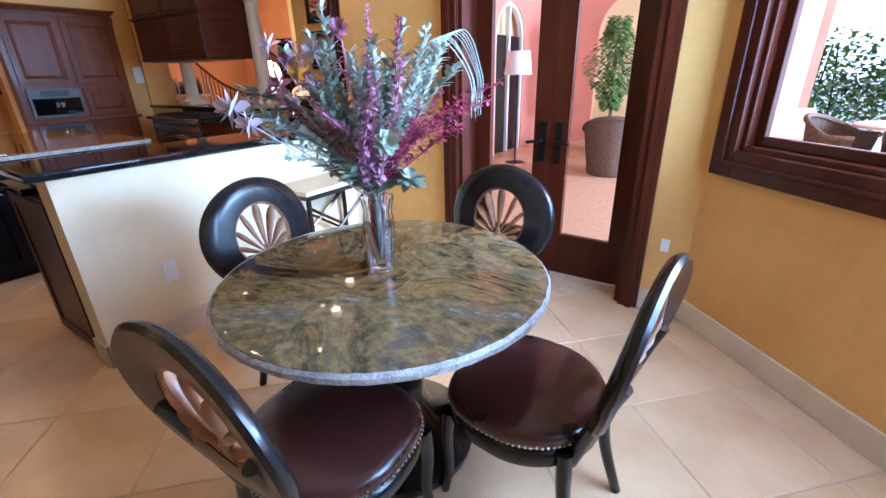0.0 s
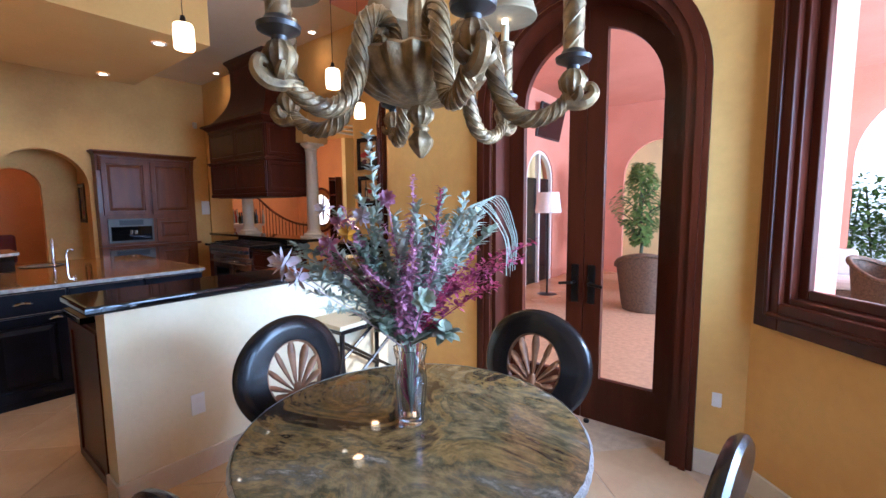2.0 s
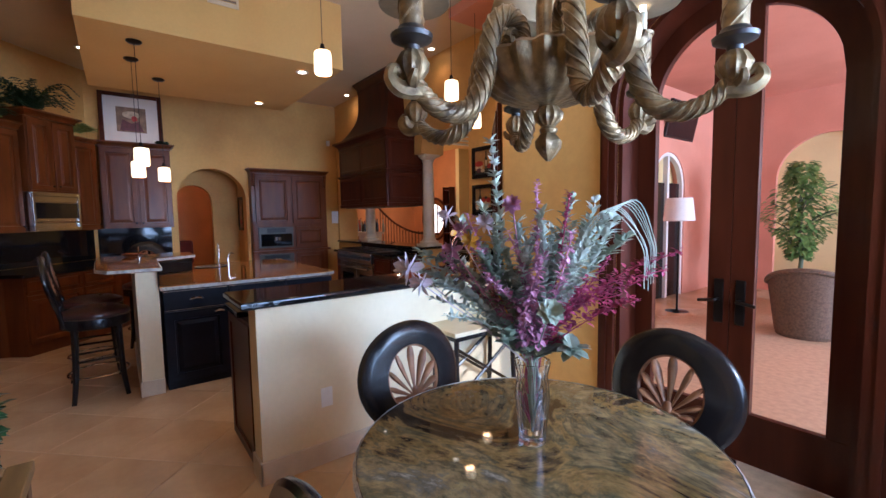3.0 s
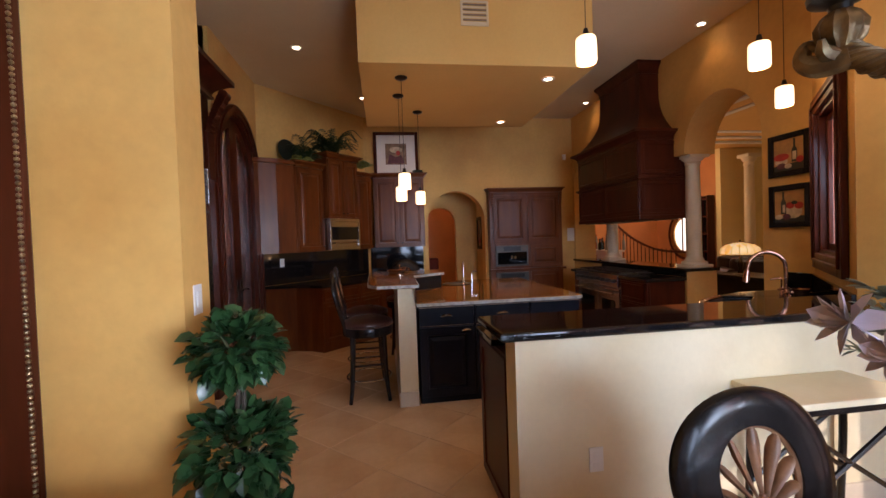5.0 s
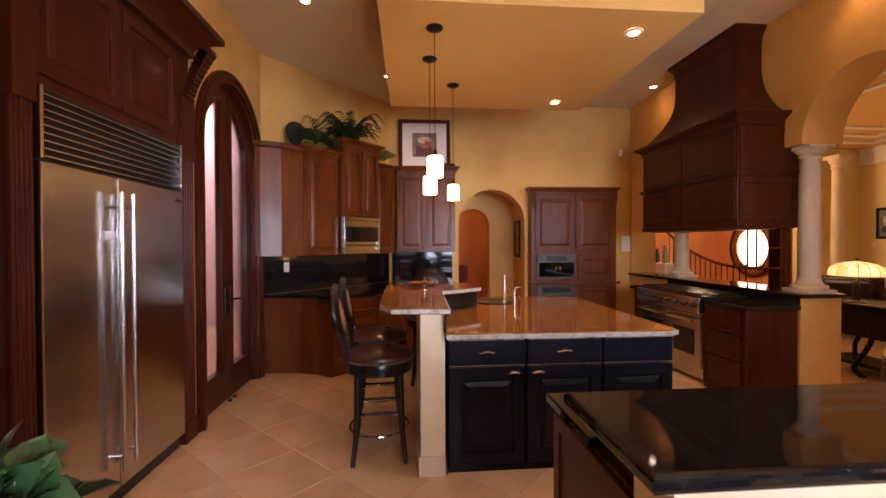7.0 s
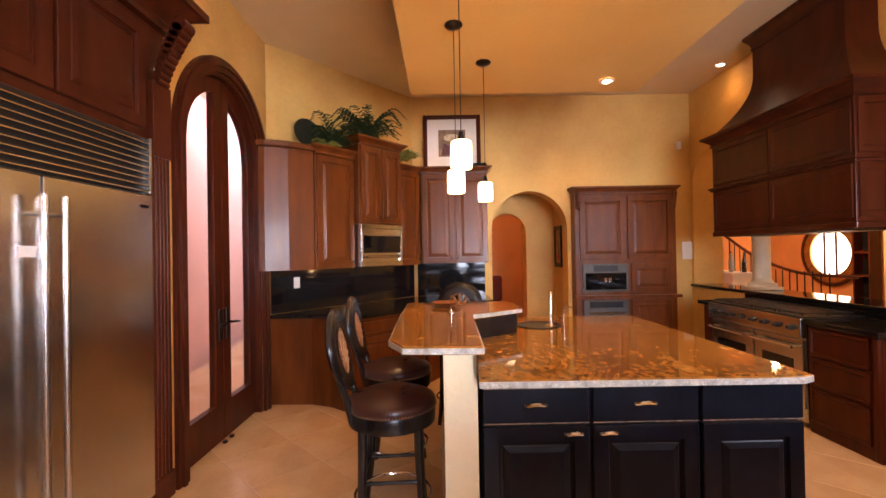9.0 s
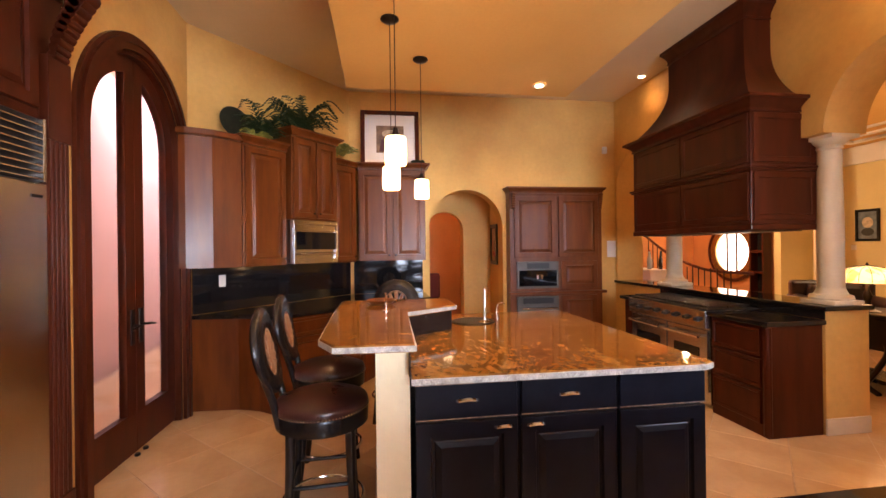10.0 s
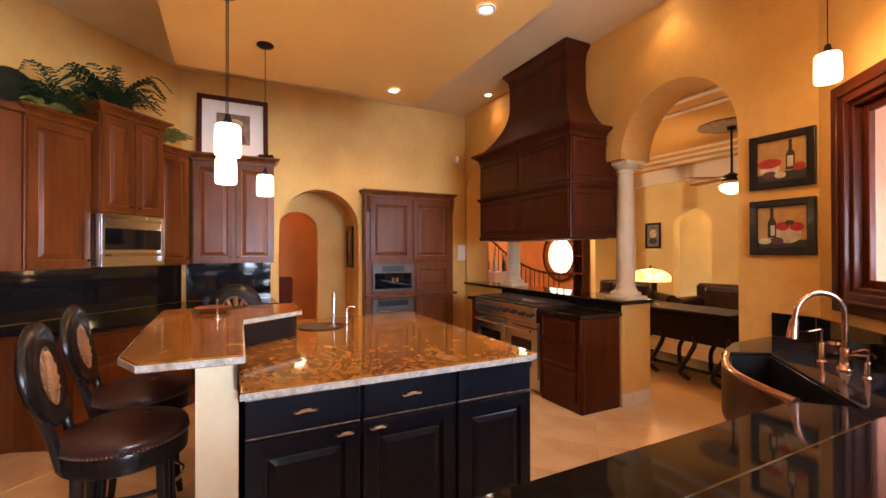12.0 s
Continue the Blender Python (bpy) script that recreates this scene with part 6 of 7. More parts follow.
for i in range(24):
    a0, a1 = 2 * math.pi * i / 24, 2 * math.pi * (i + 1) / 24
    hexa(bm, [(0.17 * math.cos(a0), 0.17 * math.sin(a0), 0), (0.17 * math.cos(a1), 0.17 * math.sin(a1), 0), (0.15 * math.cos(a1), 0.15 * math.sin(a1), 0), (0.15 * math.cos(a0), 0.15 * math.sin(a0), 0), (0.17 * math.cos(a0), 0.17 * math.sin(a0), 0.006), (0.17 * math.cos(a1), 0.17 * math.sin(a1), 0.006), (0.15 * math.cos(a1), 0.15 * math.sin(a1), 0.006), (0.15 * math.cos(a0), 0.15 * math.sin(a0), 0.006)])
part("rim", bm, DARKM, t)
bm = bm_new()
lathe(bm, [(0.15, 0.0), (0.15, 0.002), (0.01, 0.002)], 24)
part("basin", bm, BLACK, t)


def picture(m, w, h, fw, frame_mat, bg, shapes, label, mat_w=0.0):
    """A framed picture hanging in the plane y = 0 and seen from -y; shapes are (material, list of (x, z)) in fractions."""
    t = thing("framed_picture", m, label, "picture")
    bm = bm_new()
    for r in ((-w / 2, -w / 2 + fw, -h / 2, h / 2), (w / 2 - fw, w / 2, -h / 2, h / 2), (-w / 2 + fw, w / 2 - fw, -h / 2, -h / 2 + fw), (-w / 2 + fw, w / 2 - fw, h / 2 - fw, h / 2)):
        box(bm, r[0], r[1], -0.03, -0.001, r[2], r[3], 0.006)
    part("frame", bm, frame_mat, t)
    iw, ih = w - 2 * fw, h - 2 * fw
    if mat_w:
        part("mat_board", boxes((-iw / 2, iw / 2, -0.010, -0.003, -ih / 2, ih / 2)), PLATE, t)
        iw, ih = iw - 2 * mat_w, ih - 2 * mat_w
    part("image", boxes((-iw / 2, iw / 2, -0.013, -0.003, -ih / 2, ih / 2)), bg, t)
    for k, (mt, pts) in enumerate(shapes):
        bm = bm_new()
        lo = [bm.verts.new((x * iw - iw / 2, -0.0132 - 0.0004 * (k + 1), z * ih - ih / 2)) for x, z in pts]
        bm.faces.new(lo)
        part("painted_shape", bm, mt, t)
    return t


def blob(cx, cz, rx, rz, n=14):
    return [(cx + rx * math.cos(2 * math.pi * i / n), cz + rz * math.sin(2 * math.pi * i / n)) for i in range(n)]


BOTTLE = lambda x: [(x - 0.09, 0.25), (x + 0.09, 0.25), (x + 0.09, 0.62), (x + 0.035, 0.74), (x + 0.035, 0.98), (x - 0.035, 0.98), (x - 0.035, 0.74), (x - 0.09, 0.62)]
OIL = mat("painted_ochre", (0.50, 0.26, 0.08), 0.6, 0, 8, 0.2, 60, 0.1)
RED = mat("painted_red", (0.45, 0.03, 0.02), 0.6, 0, 20, 0.2, 60, 0.1)
DKP = mat("painted_dark_green", (0.03, 0.03, 0.018), 0.6, 0, 20, 0.2, 60, 0.1)
CRP = mat("painted_cream", (0.65, 0.52, 0.34), 0.6, 0, 20, 0.2, 60, 0.1)
SEPIA = mat("painted_sepia", (0.28, 0.17, 0.10), 0.6, 0, 12, 0.3, 60, 0.1)
PURP = mat("painted_plum", (0.12, 0.03, 0.04), 0.6, 0, 20, 0.2, 60, 0.1)
picture(pose(-3.70, 3.72, 2.09), 0.385, 0.375, 0.05, BLACKW, OIL, [(DKP, [(0, 0), (1, 0), (1, 0.25), (0, 0.18)]), (CRP, blob(0.25, 0.30, 0.22, 0.12)), (RED, blob(0.25, 0.45, 0.26, 0.12)), (DKP, BOTTLE(0.68)), (CRP, [(0.62, 0.32), (0.74, 0.32), (0.74, 0.58), (0.62, 0.58)]), (PURP, blob(0.25, 0.16, 0.16, 0.10)), (RED, blob(0.86, 0.30, 0.12, 0.10)), (CRP, blob(0.48, 0.14, 0.12, 0.08))], "still life of a wine bottle and red fruit, black frame")
picture(pose(-3.70, 3.72, 1.64), 0.385, 0.375, 0.05, BLACKW, OIL, [(DKP, [(0, 0), (1, 0), (1, 0.18), (0, 0.18)]), (CRP, blob(0.62, 0.32, 0.28, 0.22)), (RED, blob(0.52, 0.52, 0.14, 0.11)), (RED, blob(0.80, 0.50, 0.14, 0.11)), (DKP, blob(0.66, 0.60, 0.10, 0.06)), (DKP, BOTTLE(0.30)), (CRP, [(0.27, 0.30), (0.36, 0.30), (0.36, 0.55), (0.27, 0.55)]), (PURP, blob(0.40, 0.16, 0.14, 0.10)), (CRP, blob(0.15, 0.16, 0.14, 0.08))], "still life of a bowl of tomatoes, black frame")
picture(pose(-7.93, 0.445, 2.965, -5, 0, 90), 0.775, 0.78, 0.055, CHERRY, SEPIA, [(CRP, blob(0.5, 0.7, 0.3, 0.15)), (PURP, [(0.1, 0.05), (0.9, 0.05), (0.75, 0.45), (0.5, 0.35), (0.2, 0.5)]), (RED, blob(0.6, 0.55, 0.1, 0.12))], "sepia print in a white mat and dark frame", 0.15)
picture(pose(-8.6, 2.06, 1.55), 0.36, 0.62, 0.06, BLACKW, OIL, [(DKP, BOTTLE(0.5)), (RED, blob(0.5, 0.2, 0.25, 0.1))], "narrow dark framed picture in the passage")

# greenery and plates above the corner cabinets
FERN = mat("dark_fern_leaf", (0.030, 0.060, 0.018), 0.5, 0, 12, 0.3, 50, 0.05, (0.015, 0.032, 0.010))
VARIEG = mat("variegated_leaf", (0.46, 0.42, 0.10), 0.5, 0, 18, 0.3, 50, 0.05, (0.16, 0.20, 0.04))
rf = random.Random(11)


def fern(m, n, length, material, label, up=0.5):
    t = thing("foliage_plant", m, label, "plant", "plants on the cabinets")
    for k in range(n):
        a = rf.uniform(0, 2 * math.pi)
        L = length * rf.uniform(0.6, 1.1)
        d = Vector((math.cos(a), math.sin(a), 0))
        h = up * rf.uniform(0.4, 1.2) * L * 1.6
        path = smooth_path([Vector((0, 0, 0.01)), d * L * 0.3 + Vector((0, 0, h * 0.7)), d * L * 0.7 + Vector((0, 0, h)), d * L + Vector((0, 0, h * 0.7))], 5)
        bm = bm_new()
        tube(bm, path, 0.0025, 4)
        for i in range(2, len(path)):
            dd = (path[i] - path[i - 1]).normalized()
            s = dd.cross(Vector((0, 0, 1)))
            for sg in (-1, 1):
                leaf(bm, path[i], dd * 0.5 + s * sg + Vector((0, 0, rf.uniform(-0.2, 0.2))), Vector((0, 0, 1)), 0.085 * (1.15 - i / len(path)), 0.014)
        part("frond", bm, material, t)
    return t


fern(DIAG @ pose(1.12, -0.22, 2.77), 64, 0.42, FERN, "dark green fern spilling over the cabinet top", 0.5)
fern(DIAG @ pose(0.66, -0.18, 2.60), 44, 0.34, FERN, "dark green trailing plant on the cabinet", 0.55)
fern(DIAG @ pose(1.58, -0.30, 2.64), 46, 0.26, VARIEG, "yellow-green ivy on the cabinet top", 0.25)
fern(DIAG @ pose(0.50, -0.28, 2.60), 16, 0.15, VARIEG, "small yellow-green ivy on the cabinet top", 0.3)
t = thing("display_plate", DIAG @ pose(0.40, -0.10, 2.765, 78, 0, 0), "round dark green ceramic plate standing on the cabinet", "plate")
bm = bm_new()
lathe(bm, [(0.06, 0), (0.09, 0.004), (0.16, 0.018), (0.165, 0.024), (0.158, 0.026), (0.09, 0.012), (0.01, 0.010)], 40)
part("body", bm, mat("green_glaze", (0.018, 0.022, 0.012), 0.4, 0, 14, 0.3, 40, 0.05), t, smooth=True)
fern(pose(-7.72, 0.80, 2.60), 10, 0.10, FERN, "small dark plant by the picture", 0.3)

# ceiling grilles
def vent(m, w, h, label):
    t = thing("air_vent", m, label, "vent")
    part("frame", boxes((-w / 2, w / 2, -0.008, 0, -h / 2, -h / 2 + 0.02), (-w / 2, w / 2, -0.008, 0, h / 2 - 0.02, h / 2), (-w / 2, -w / 2 + 0.02, -0.008, 0, -h / 2, h / 2), (w / 2 - 0.02, w / 2, -0.008, 0, -h / 2, h / 2), bevel=0.002), CEIL, t)
    k = int((h - 0.04) / 0.022)
    for i in range(k):
        z = -h / 2 + 0.03 + 0.022 * i
        part("slat", boxes((-w / 2 + 0.02, w / 2 - 0.02, -0.006, -0.001, z - 0.007, z + 0.007)), SEPIA if i % 2 else CEIL, t)


vent(pose(-4.109, 1.03, 3.42, 0, 0, 90), 0.25, 0.22, "small square air vent on the soffit face")
vent(pose(-5.36, 2.98, 3.62, -90, 0, 0), 0.30, 0.16, "small ceiling air vent")
t = thing("motion_sensor", pose(-7.98, 3.55, 2.9), "small white motion sensor near the ceiling", "sensor")
part("body", boxes((-0.02, 0.03, -0.03, 0.03, -0.05, 0.05), bevel=0.01), WHITE, t)

# things on the bar
t = thing("wooden_tray", pose(-5.36, 0.30, 1.088), "round brown ceramic dish on the bar", "dish")
bm = bm_new()
lathe(bm, [(0.05, 0), (0.08, 0.005), (0.11, 0.03), (0.105, 0.032), (0.075, 0.012), (0.01, 0.008)], 28)
part("body", bm, CAB, t, smooth=True)
t = thing("candlestick", pose(-5.0, 0.33, 1.088), "slim glass candlestick on the bar", "candlestick")
bm = bm_new()
lathe(bm, [(0.03, 0), (0.03, 0.004), (0.005, 0.012), (0.004, 0.10), (0.009, 0.115)], 14)
part("body", bm, CHROME, t, smooth=True)

# passage furniture
t = thing("red_armchair", pose(-10.6, 1.25, 0), "dark red upholstered chair in the passage", "chair")
part("seat", boxes((-0.3, 0.3, -0.2, 0.25, 0.22, 0.48), bevel=0.04), mat("wine_fabric", (0.10, 0.012, 0.012), 0.8), t)
part("backrest", boxes((-0.3, -0.16, -0.2, 0.25, 0.48, 1.0), bevel=0.05), mat("wine_fabric_back", (0.10, 0.012, 0.012), 0.8), t)
for x in (-0.26, 0.26):
    for y in (-0.16, 0.20):
        part("leg", boxes((x - 0.025, x + 0.025, y - 0.025, y + 0.025, 0, 0.22), bevel=0.004), BLACKW, t)
# ---- living room beyond the arcade ----
CAMBACK = mat("dark_leather_sofa", (0.045, 0.020, 0.016), 0.32, 0, 7, 0.25, 90, 0.08, (0.02, 0.01, 0.01))
BRASS = mat("aged_brass", (0.40, 0.26, 0.10), 0.35, 1.0, 12, 0.2, 60, 0.05)

rw = thing("round_window", pose(-10.75, 8.19, 1.35), "large lit round window in a carved dark wood ring", "window", kind="structure")
bm = bm_new()
n = 48
for i in range(n):
    a0, a1 = 2 * math.pi * i / n, 2 * math.pi * (i + 1) / n
    q = lambda r, a, y: (r * math.cos(a), y, r * math.sin(a))
    hexa(bm, [q(0.46, a0, -0.05), q(0.62, a0, -0.05), q(0.62, a0, 0), q(0.46, a0, 0), q(0.46, a1, -0.05), q(0.62, a1, -0.05), q(0.62, a1, 0), q(0.46, a1, 0)])
part("window_frame", bm, BRASS, rw)
bm = bm_new()
tube(bm, [(0.64 * math.cos(2 * math.pi * i / n), -0.04, 0.64 * math.sin(2 * math.pi * i / n)) for i in range(n + 1)], 0.04, 8)
part("outer_ring", bm, CHERRY, rw, smooth=True)
bm = bm_new()
bm.faces.new([bm.verts.new((0.46 * math.cos(2 * math.pi * i / n), -0.008, 0.46 * math.sin(2 * math.pi * i / n))) for i in range(n)])
part("pane", bm, glow("daylit_frosted_pane", (1.0, 0.90, 0.74), 4.0), rw, "bright frosted glass")
for s in (-0.10, 0.16):
    bm = bm_new()
    tube(bm, [(s, -0.06, -0.46), (s, -0.06, 0.44)], 0.022, 6)
    part("mullion", bm, CHERRY, rw)

# desk and its stained-glass lamp
MATTED = mat("dark_matt_wood", (0.016, 0.011, 0.009), 0.65, 0, 9, 0.2, 60, 0.05, spec=0.2)
t = thing("console_desk", pose(-6.05, 5.35, 0), "dark carved desk with curved wrought legs", "desk")
part("top", boxes((-0.25, 1.25, -0.30, 0.30, 0.76, 0.80), bevel=0.01), MATTED, t)
part("apron", boxes((-0.20, 1.20, -0.26, 0.26, 0.44, 0.76), bevel=0.02), MATTED, t)
for x in (-0.12, 0.35, 0.75, 1.12):
    bm = bm_new()
    tube(bm, smooth_path([(x, -0.22, 0.62), (x + 0.10, -0.24, 0.45), (x, -0.22, 0.25), (x - 0.08, -0.24, 0.08), (x + 0.04, -0.26, 0.01)], 6), 0.026, 8)
    part("scroll_leg", bm, DARKM if x in (0.35, 1.12) else BLACKW, t, smooth=True)
    bm = bm_new()
    tube(bm, smooth_path([(x, 0.22, 0.62), (x + 0.08, 0.24, 0.45), (x, 0.22, 0.25), (x, 0.24, 0.01)], 6), 0.026, 8)
    part("scroll_leg", bm, BLACKW, t, smooth=True)
part("shelf", boxes((-0.15, 1.15, -0.20, 0.22, 0.10, 0.14), bevel=0.004), BLACKW, t)
t = thing("table_lamp", pose(-5.82, 5.18, 0.80), "stained-glass table lamp with a lit yellow dome shade", "lamp")
bm = bm_new()
lathe(bm, [(0.09, 0), (0.10, 0.01), (0.04, 0.03), (0.025, 0.10), (0.04, 0.16), (0.018, 0.22), (0.014, 0.34)], 24)
part("base", bm, DARKM, t, smooth=True)
TIFF = bpy.data.materials.new("lit_stained_glass")
TIFF.use_nodes = True
_n = TIFF.node_tree
_v = _n.nodes.new("ShaderNodeTexVoronoi")
_v.inputs["Scale"].default_value = 14
_c = _n.nodes.new("ShaderNodeValToRGB")
_c.color_ramp.elements[0].color, _c.color_ramp.elements[1].color = (1.0, 0.42, 0.05, 1), (1.0, 0.86, 0.45, 1)
_t = _n.nodes.new("ShaderNodeTexCoord")
_n.links.new(_t.outputs["Object"], _v.inputs["Vector"])
_n.links.new(_v.outputs["Color"], _c.inputs[0])
_n.links.new(_c.outputs[0], _n.nodes["Principled BSDF"].inputs["Emission Color"])
_n.links.new(_c.outputs[0], _n.nodes["Principled BSDF"].inputs["Base Color"])
_n.nodes["Principled BSDF"].inputs["Emission Strength"].default_value = 1.7
bm = bm_new()
prof = [(0.235, 0.30), (0.24, 0.335), (0.225, 0.385), (0.17, 0.43), (0.09, 0.455), (0.02, 0.465)]
rings = [[bm.verts.new((r * (1 + 0.015 * math.cos(16 * a)) * math.cos(a), r * (1 + 0.015 * math.cos(16 * a)) * math.sin(a), z)) for a in [2 * math.pi * i / 64 for i in range(64)]] for r, z in prof]
for a, b in zip(rings, rings[1:]):
    for i in range(64):
        bm.faces.new((a[i], a[(i + 1) % 64], b[(i + 1) % 64], b[i]))
part("shade", bm, TIFF, t, "lit yellow stained glass dome", smooth=True).visible_shadow = False
bm = bm_new()
for k in range(16):
    a = 2 * math.pi * k / 16
    tube(bm, [(r * 1.012 * math.cos(a), r * 1.012 * math.sin(a), z + 0.001) for r, z in prof], 0.003, 4)
part("leading", bm, DARKM, t)
bm = bm_new()
lathe(bm, [(0.012, 0.46), (0.016, 0.475), (0.004, 0.50)], 12)
part("finial", bm, DARKM, t)
lamp("table_lamp_bulb", "POINT", (-5.82, 5.18, 1.12), 8, WARM, 0.06)


def sofa(m, w, label):
    t = thing("sofa", m, label, "sofa", "leather seats of the living room")
    part("base", boxes((0, w, -0.85, 0, 0.10, 0.30), bevel=0.02), CAMBACK, t)
    k = max(1, round((w - 0.4) / 0.7))
    cw = (w - 0.40) / k
    for i in range(k):
        part("seat_cushion", boxes((0.20 + cw * i + 0.01, 0.20 + cw * (i + 1) - 0.01, -0.85, -0.22, 0.30, 0.46), bevel=0.05), CAMBACK, t)
        part("back_cushion", boxes((0.20 + cw * i + 0.01, 0.20 + cw * (i + 1) - 0.01, -0.32, -0.08, 0.44, 0.88), bevel=0.07), CAMBACK, t)
    part("back", boxes((0.02, w - 0.02, -0.18, 0, 0.28, 0.92), bevel=0.05), CAMBACK, t)
    for x in (0.0, w - 0.20):
        bm = bm_new()
        box(bm, x + 0.01, x + 0.19, -0.88, 0, 0.10, 0.58, 0.02)
        tube(bm, [(x + 0.10, -0.90, 0.60), (x + 0.10, 0.0, 0.60)], 0.11, 16)
        part("rolled_arm", bm, CAMBACK, t, smooth=True)
    for x in (0.06, w - 0.06):
        for y in (-0.80, -0.06):
            part("foot", boxes((x - 0.03, x + 0.03, y - 0.03, y + 0.03, 0, 0.10), bevel=0.006), BLACKW, t)
    return t


sofa(pose(-6.9, 7.9, 0, 0, 0, 4), 2.1, "dark brown leather sofa with rolled arms")
sofa(pose(-4.9, 7.2, 0, 0, 0, -40), 1.1, "dark brown leather armchair with rolled arms")
sofa(pose(-8.3, 6.9, 0, 0, 0, 60), 1.1, "dark brown leather armchair with rolled arms")
t = thing("ottoman", pose(-5.05, 6.35, 0), "dark leather ottoman on short feet", "ottoman")
part("cushion", boxes((-0.4, 0.4, -0.3, 0.3, 0.14, 0.46), bevel=0.05), CAMBACK, t)
for x in (-0.34, 0.34):
    for y in (-0.24, 0.24):
        part("foot", boxes((x - 0.03, x + 0.03, y - 0.03, y + 0.03, 0, 0.14), bevel=0.006), BLACKW, t)

# ceiling fan
cf = thing("ceiling_fan", pose(-5.97, 7.22, 3.40), "bronze ceiling fan with a lit bowl under a dark round medallion", "fan")
bm = bm_new()
lathe(bm, [(0.44, 0), (0.45, -0.02), (0.38, -0.035), (0.30, -0.02), (0.10, -0.03)], 48)
part("medallion", bm, SEPIA, cf, smooth=True)
bm = bm_new()
lathe(bm, [(0.07, -0.02), (0.06, -0.08), (0.016, -0.10), (0.016, -0.72), (0.05, -0.74), (0.12, -0.78), (0.13, -0.86), (0.08, -0.90)], 24)
part("motor", bm, DARKM, cf, smooth=True)
bm = bm_new()
lathe(bm, [(0.12, -0.90), (0.17, -0.93), (0.14, -1.0), (0.06, -1.05), (0.01, -1.06)], 28)
part("light_bowl", bm, SHADE, cf, "lit glass bowl", smooth=True).visible_shadow = False
for k in range(5):
    bm = bm_new()
    slab(bm, [(0.12, -0.03), (0.22, -0.06), (0.66, -0.075), (0.70, -0.05), (0.70, 0.05), (0.66, 0.075), (0.22, 0.06), (0.12, 0.03)], -0.835, -0.825)
    o = part("blade", bm, CHERRY, cf)
    o.rotation_euler = (0.10, 0, radians(20 + 72 * k))

picture(pose(-9.1, 9.6, 1.85), 0.42, 0.62, 0.05, BLACKW, mat("painted_blue_grey", (0.18, 0.22, 0.24), 0.6, 0, 8, 0.3, 60, 0.1), [(CRP, blob(0.5, 0.6, 0.3, 0.2)), (DKP, blob(0.5, 0.25, 0.35, 0.15))], "small dark framed landscape on the pale wall")
outlet(pose(-9.35, 9.6, 1.42), "small thermostat on the pale wall", 0.10, 0.10, True)
fern(pose(-4.35, 6.7, 0.55), 26, 0.34, FERN, "green leafy plant in the living room", 0.5)
t = thing("planter", pose(-4.35, 6.7, 0), "round bronze planter holding a plant", "planter")
bm = bm_new()
lathe(bm, [(0.16, 0), (0.20, 0.02), (0.24, 0.50), (0.26, 0.56), (0.22, 0.56), (0.20, 0.50)], 28)
part("body", bm, DARKM, t, smooth=True)

# stair rail, wine bottles and shelf behind the far end of the range
t = thing("stair_railing", pose(-10.9, 6.6, 0), "dark iron stair railing before the orange wall", "railing")
bm = bm_new()
tube(bm, smooth_path([(-0.7, 0, 1.75), (0.2, 0, 1.30), (1.1, 0.1, 1.02), (2.0, 0.3, 0.98)], 8), 0.03, 8)
part("handrail", bm, CHERRY, t, smooth=True)
for k in range(16):
    x = -0.6 + k * 0.16
    bm = bm_new()
    zt = 1.72 - 0.46 * (x + 0.65) if x < 0.6 else 1.06
    tube(bm, [(x, 0.02, 0.0), (x, 0.02, max(0.98, zt))], 0.011, 6)
    part("baluster", bm, DARKM, t)
t = thing("wine_shelf", pose(-9.6, 4.75, 0), "white shelf carrying rows of bottles and glasses", "shelf")
part("body", boxes((-0.8, 0.9, 0, 0.35, 0, 1.06), bevel=0.004), WHITE, t)
part("top", boxes((-0.84, 0.94, -0.03, 0.38, 1.06, 1.10), bevel=0.006), WHITE, t)
BOTM = [mat("dark_bottle_glass", (0.01, 0.014, 0.01), 0.08), mat("clear_bottle_glass", (0.35, 0.38, 0.38), 0.08), mat("blue_bottle_glass", (0.04, 0.08, 0.16), 0.1), mat("red_bottle", (0.30, 0.02, 0.02), 0.2)]
for k in range(18):
    b = thing("bottle", pose(-10.3 + k * 0.095, 4.85 + 0.14 * (k % 3), 1.10), "glass bottle standing on the white shelf", "bottle", "bottles on the shelf")
    h = 0.22 + 0.09 * rf.random()
    bm = bm_new()
    lathe(bm, [(0.030, 0), (0.033, 0.005), (0.033, h * 0.6), (0.014, h * 0.75), (0.012, h), (0.014, h + 0.004)], 14)
    part("body", bm, BOTM[k % 4 if k % 4 < 3 or k == 7 else 1], b, smooth=True)
    bm = bm_new()
    lathe(bm, [(0.014, h + 0.004), (0.013, h + 0.025)], 10)
    part("cap", bm, BOTM[3] if k % 5 == 0 else BLACK, b)
t = thing("bookcase", pose(-9.78, 8.0, 0), "narrow dark bookcase against the orange wall", "bookcase")
part("side", boxes((-0.03, 0.0, -0.02, 0.18, 0, 2.3), bevel=0.003), CHERRY, t)
part("side", boxes((-0.33, -0.30, -0.02, 0.18, 0, 2.3), bevel=0.003), CHERRY, t)
part("back", boxes((-0.30, -0.03, 0.15, 0.18, 0, 2.3)), BLACKW, t)
for k in range(6):
    part("shelf", boxes((-0.30, -0.03, -0.01, 0.15, 0.05 + 0.43 * k, 0.09 + 0.43 * k)), CHERRY, t)
column2 = column(-8.9, 8.3)
column2.location.z = 0.0
column2.scale = (1.2, 1.2, 2.3)
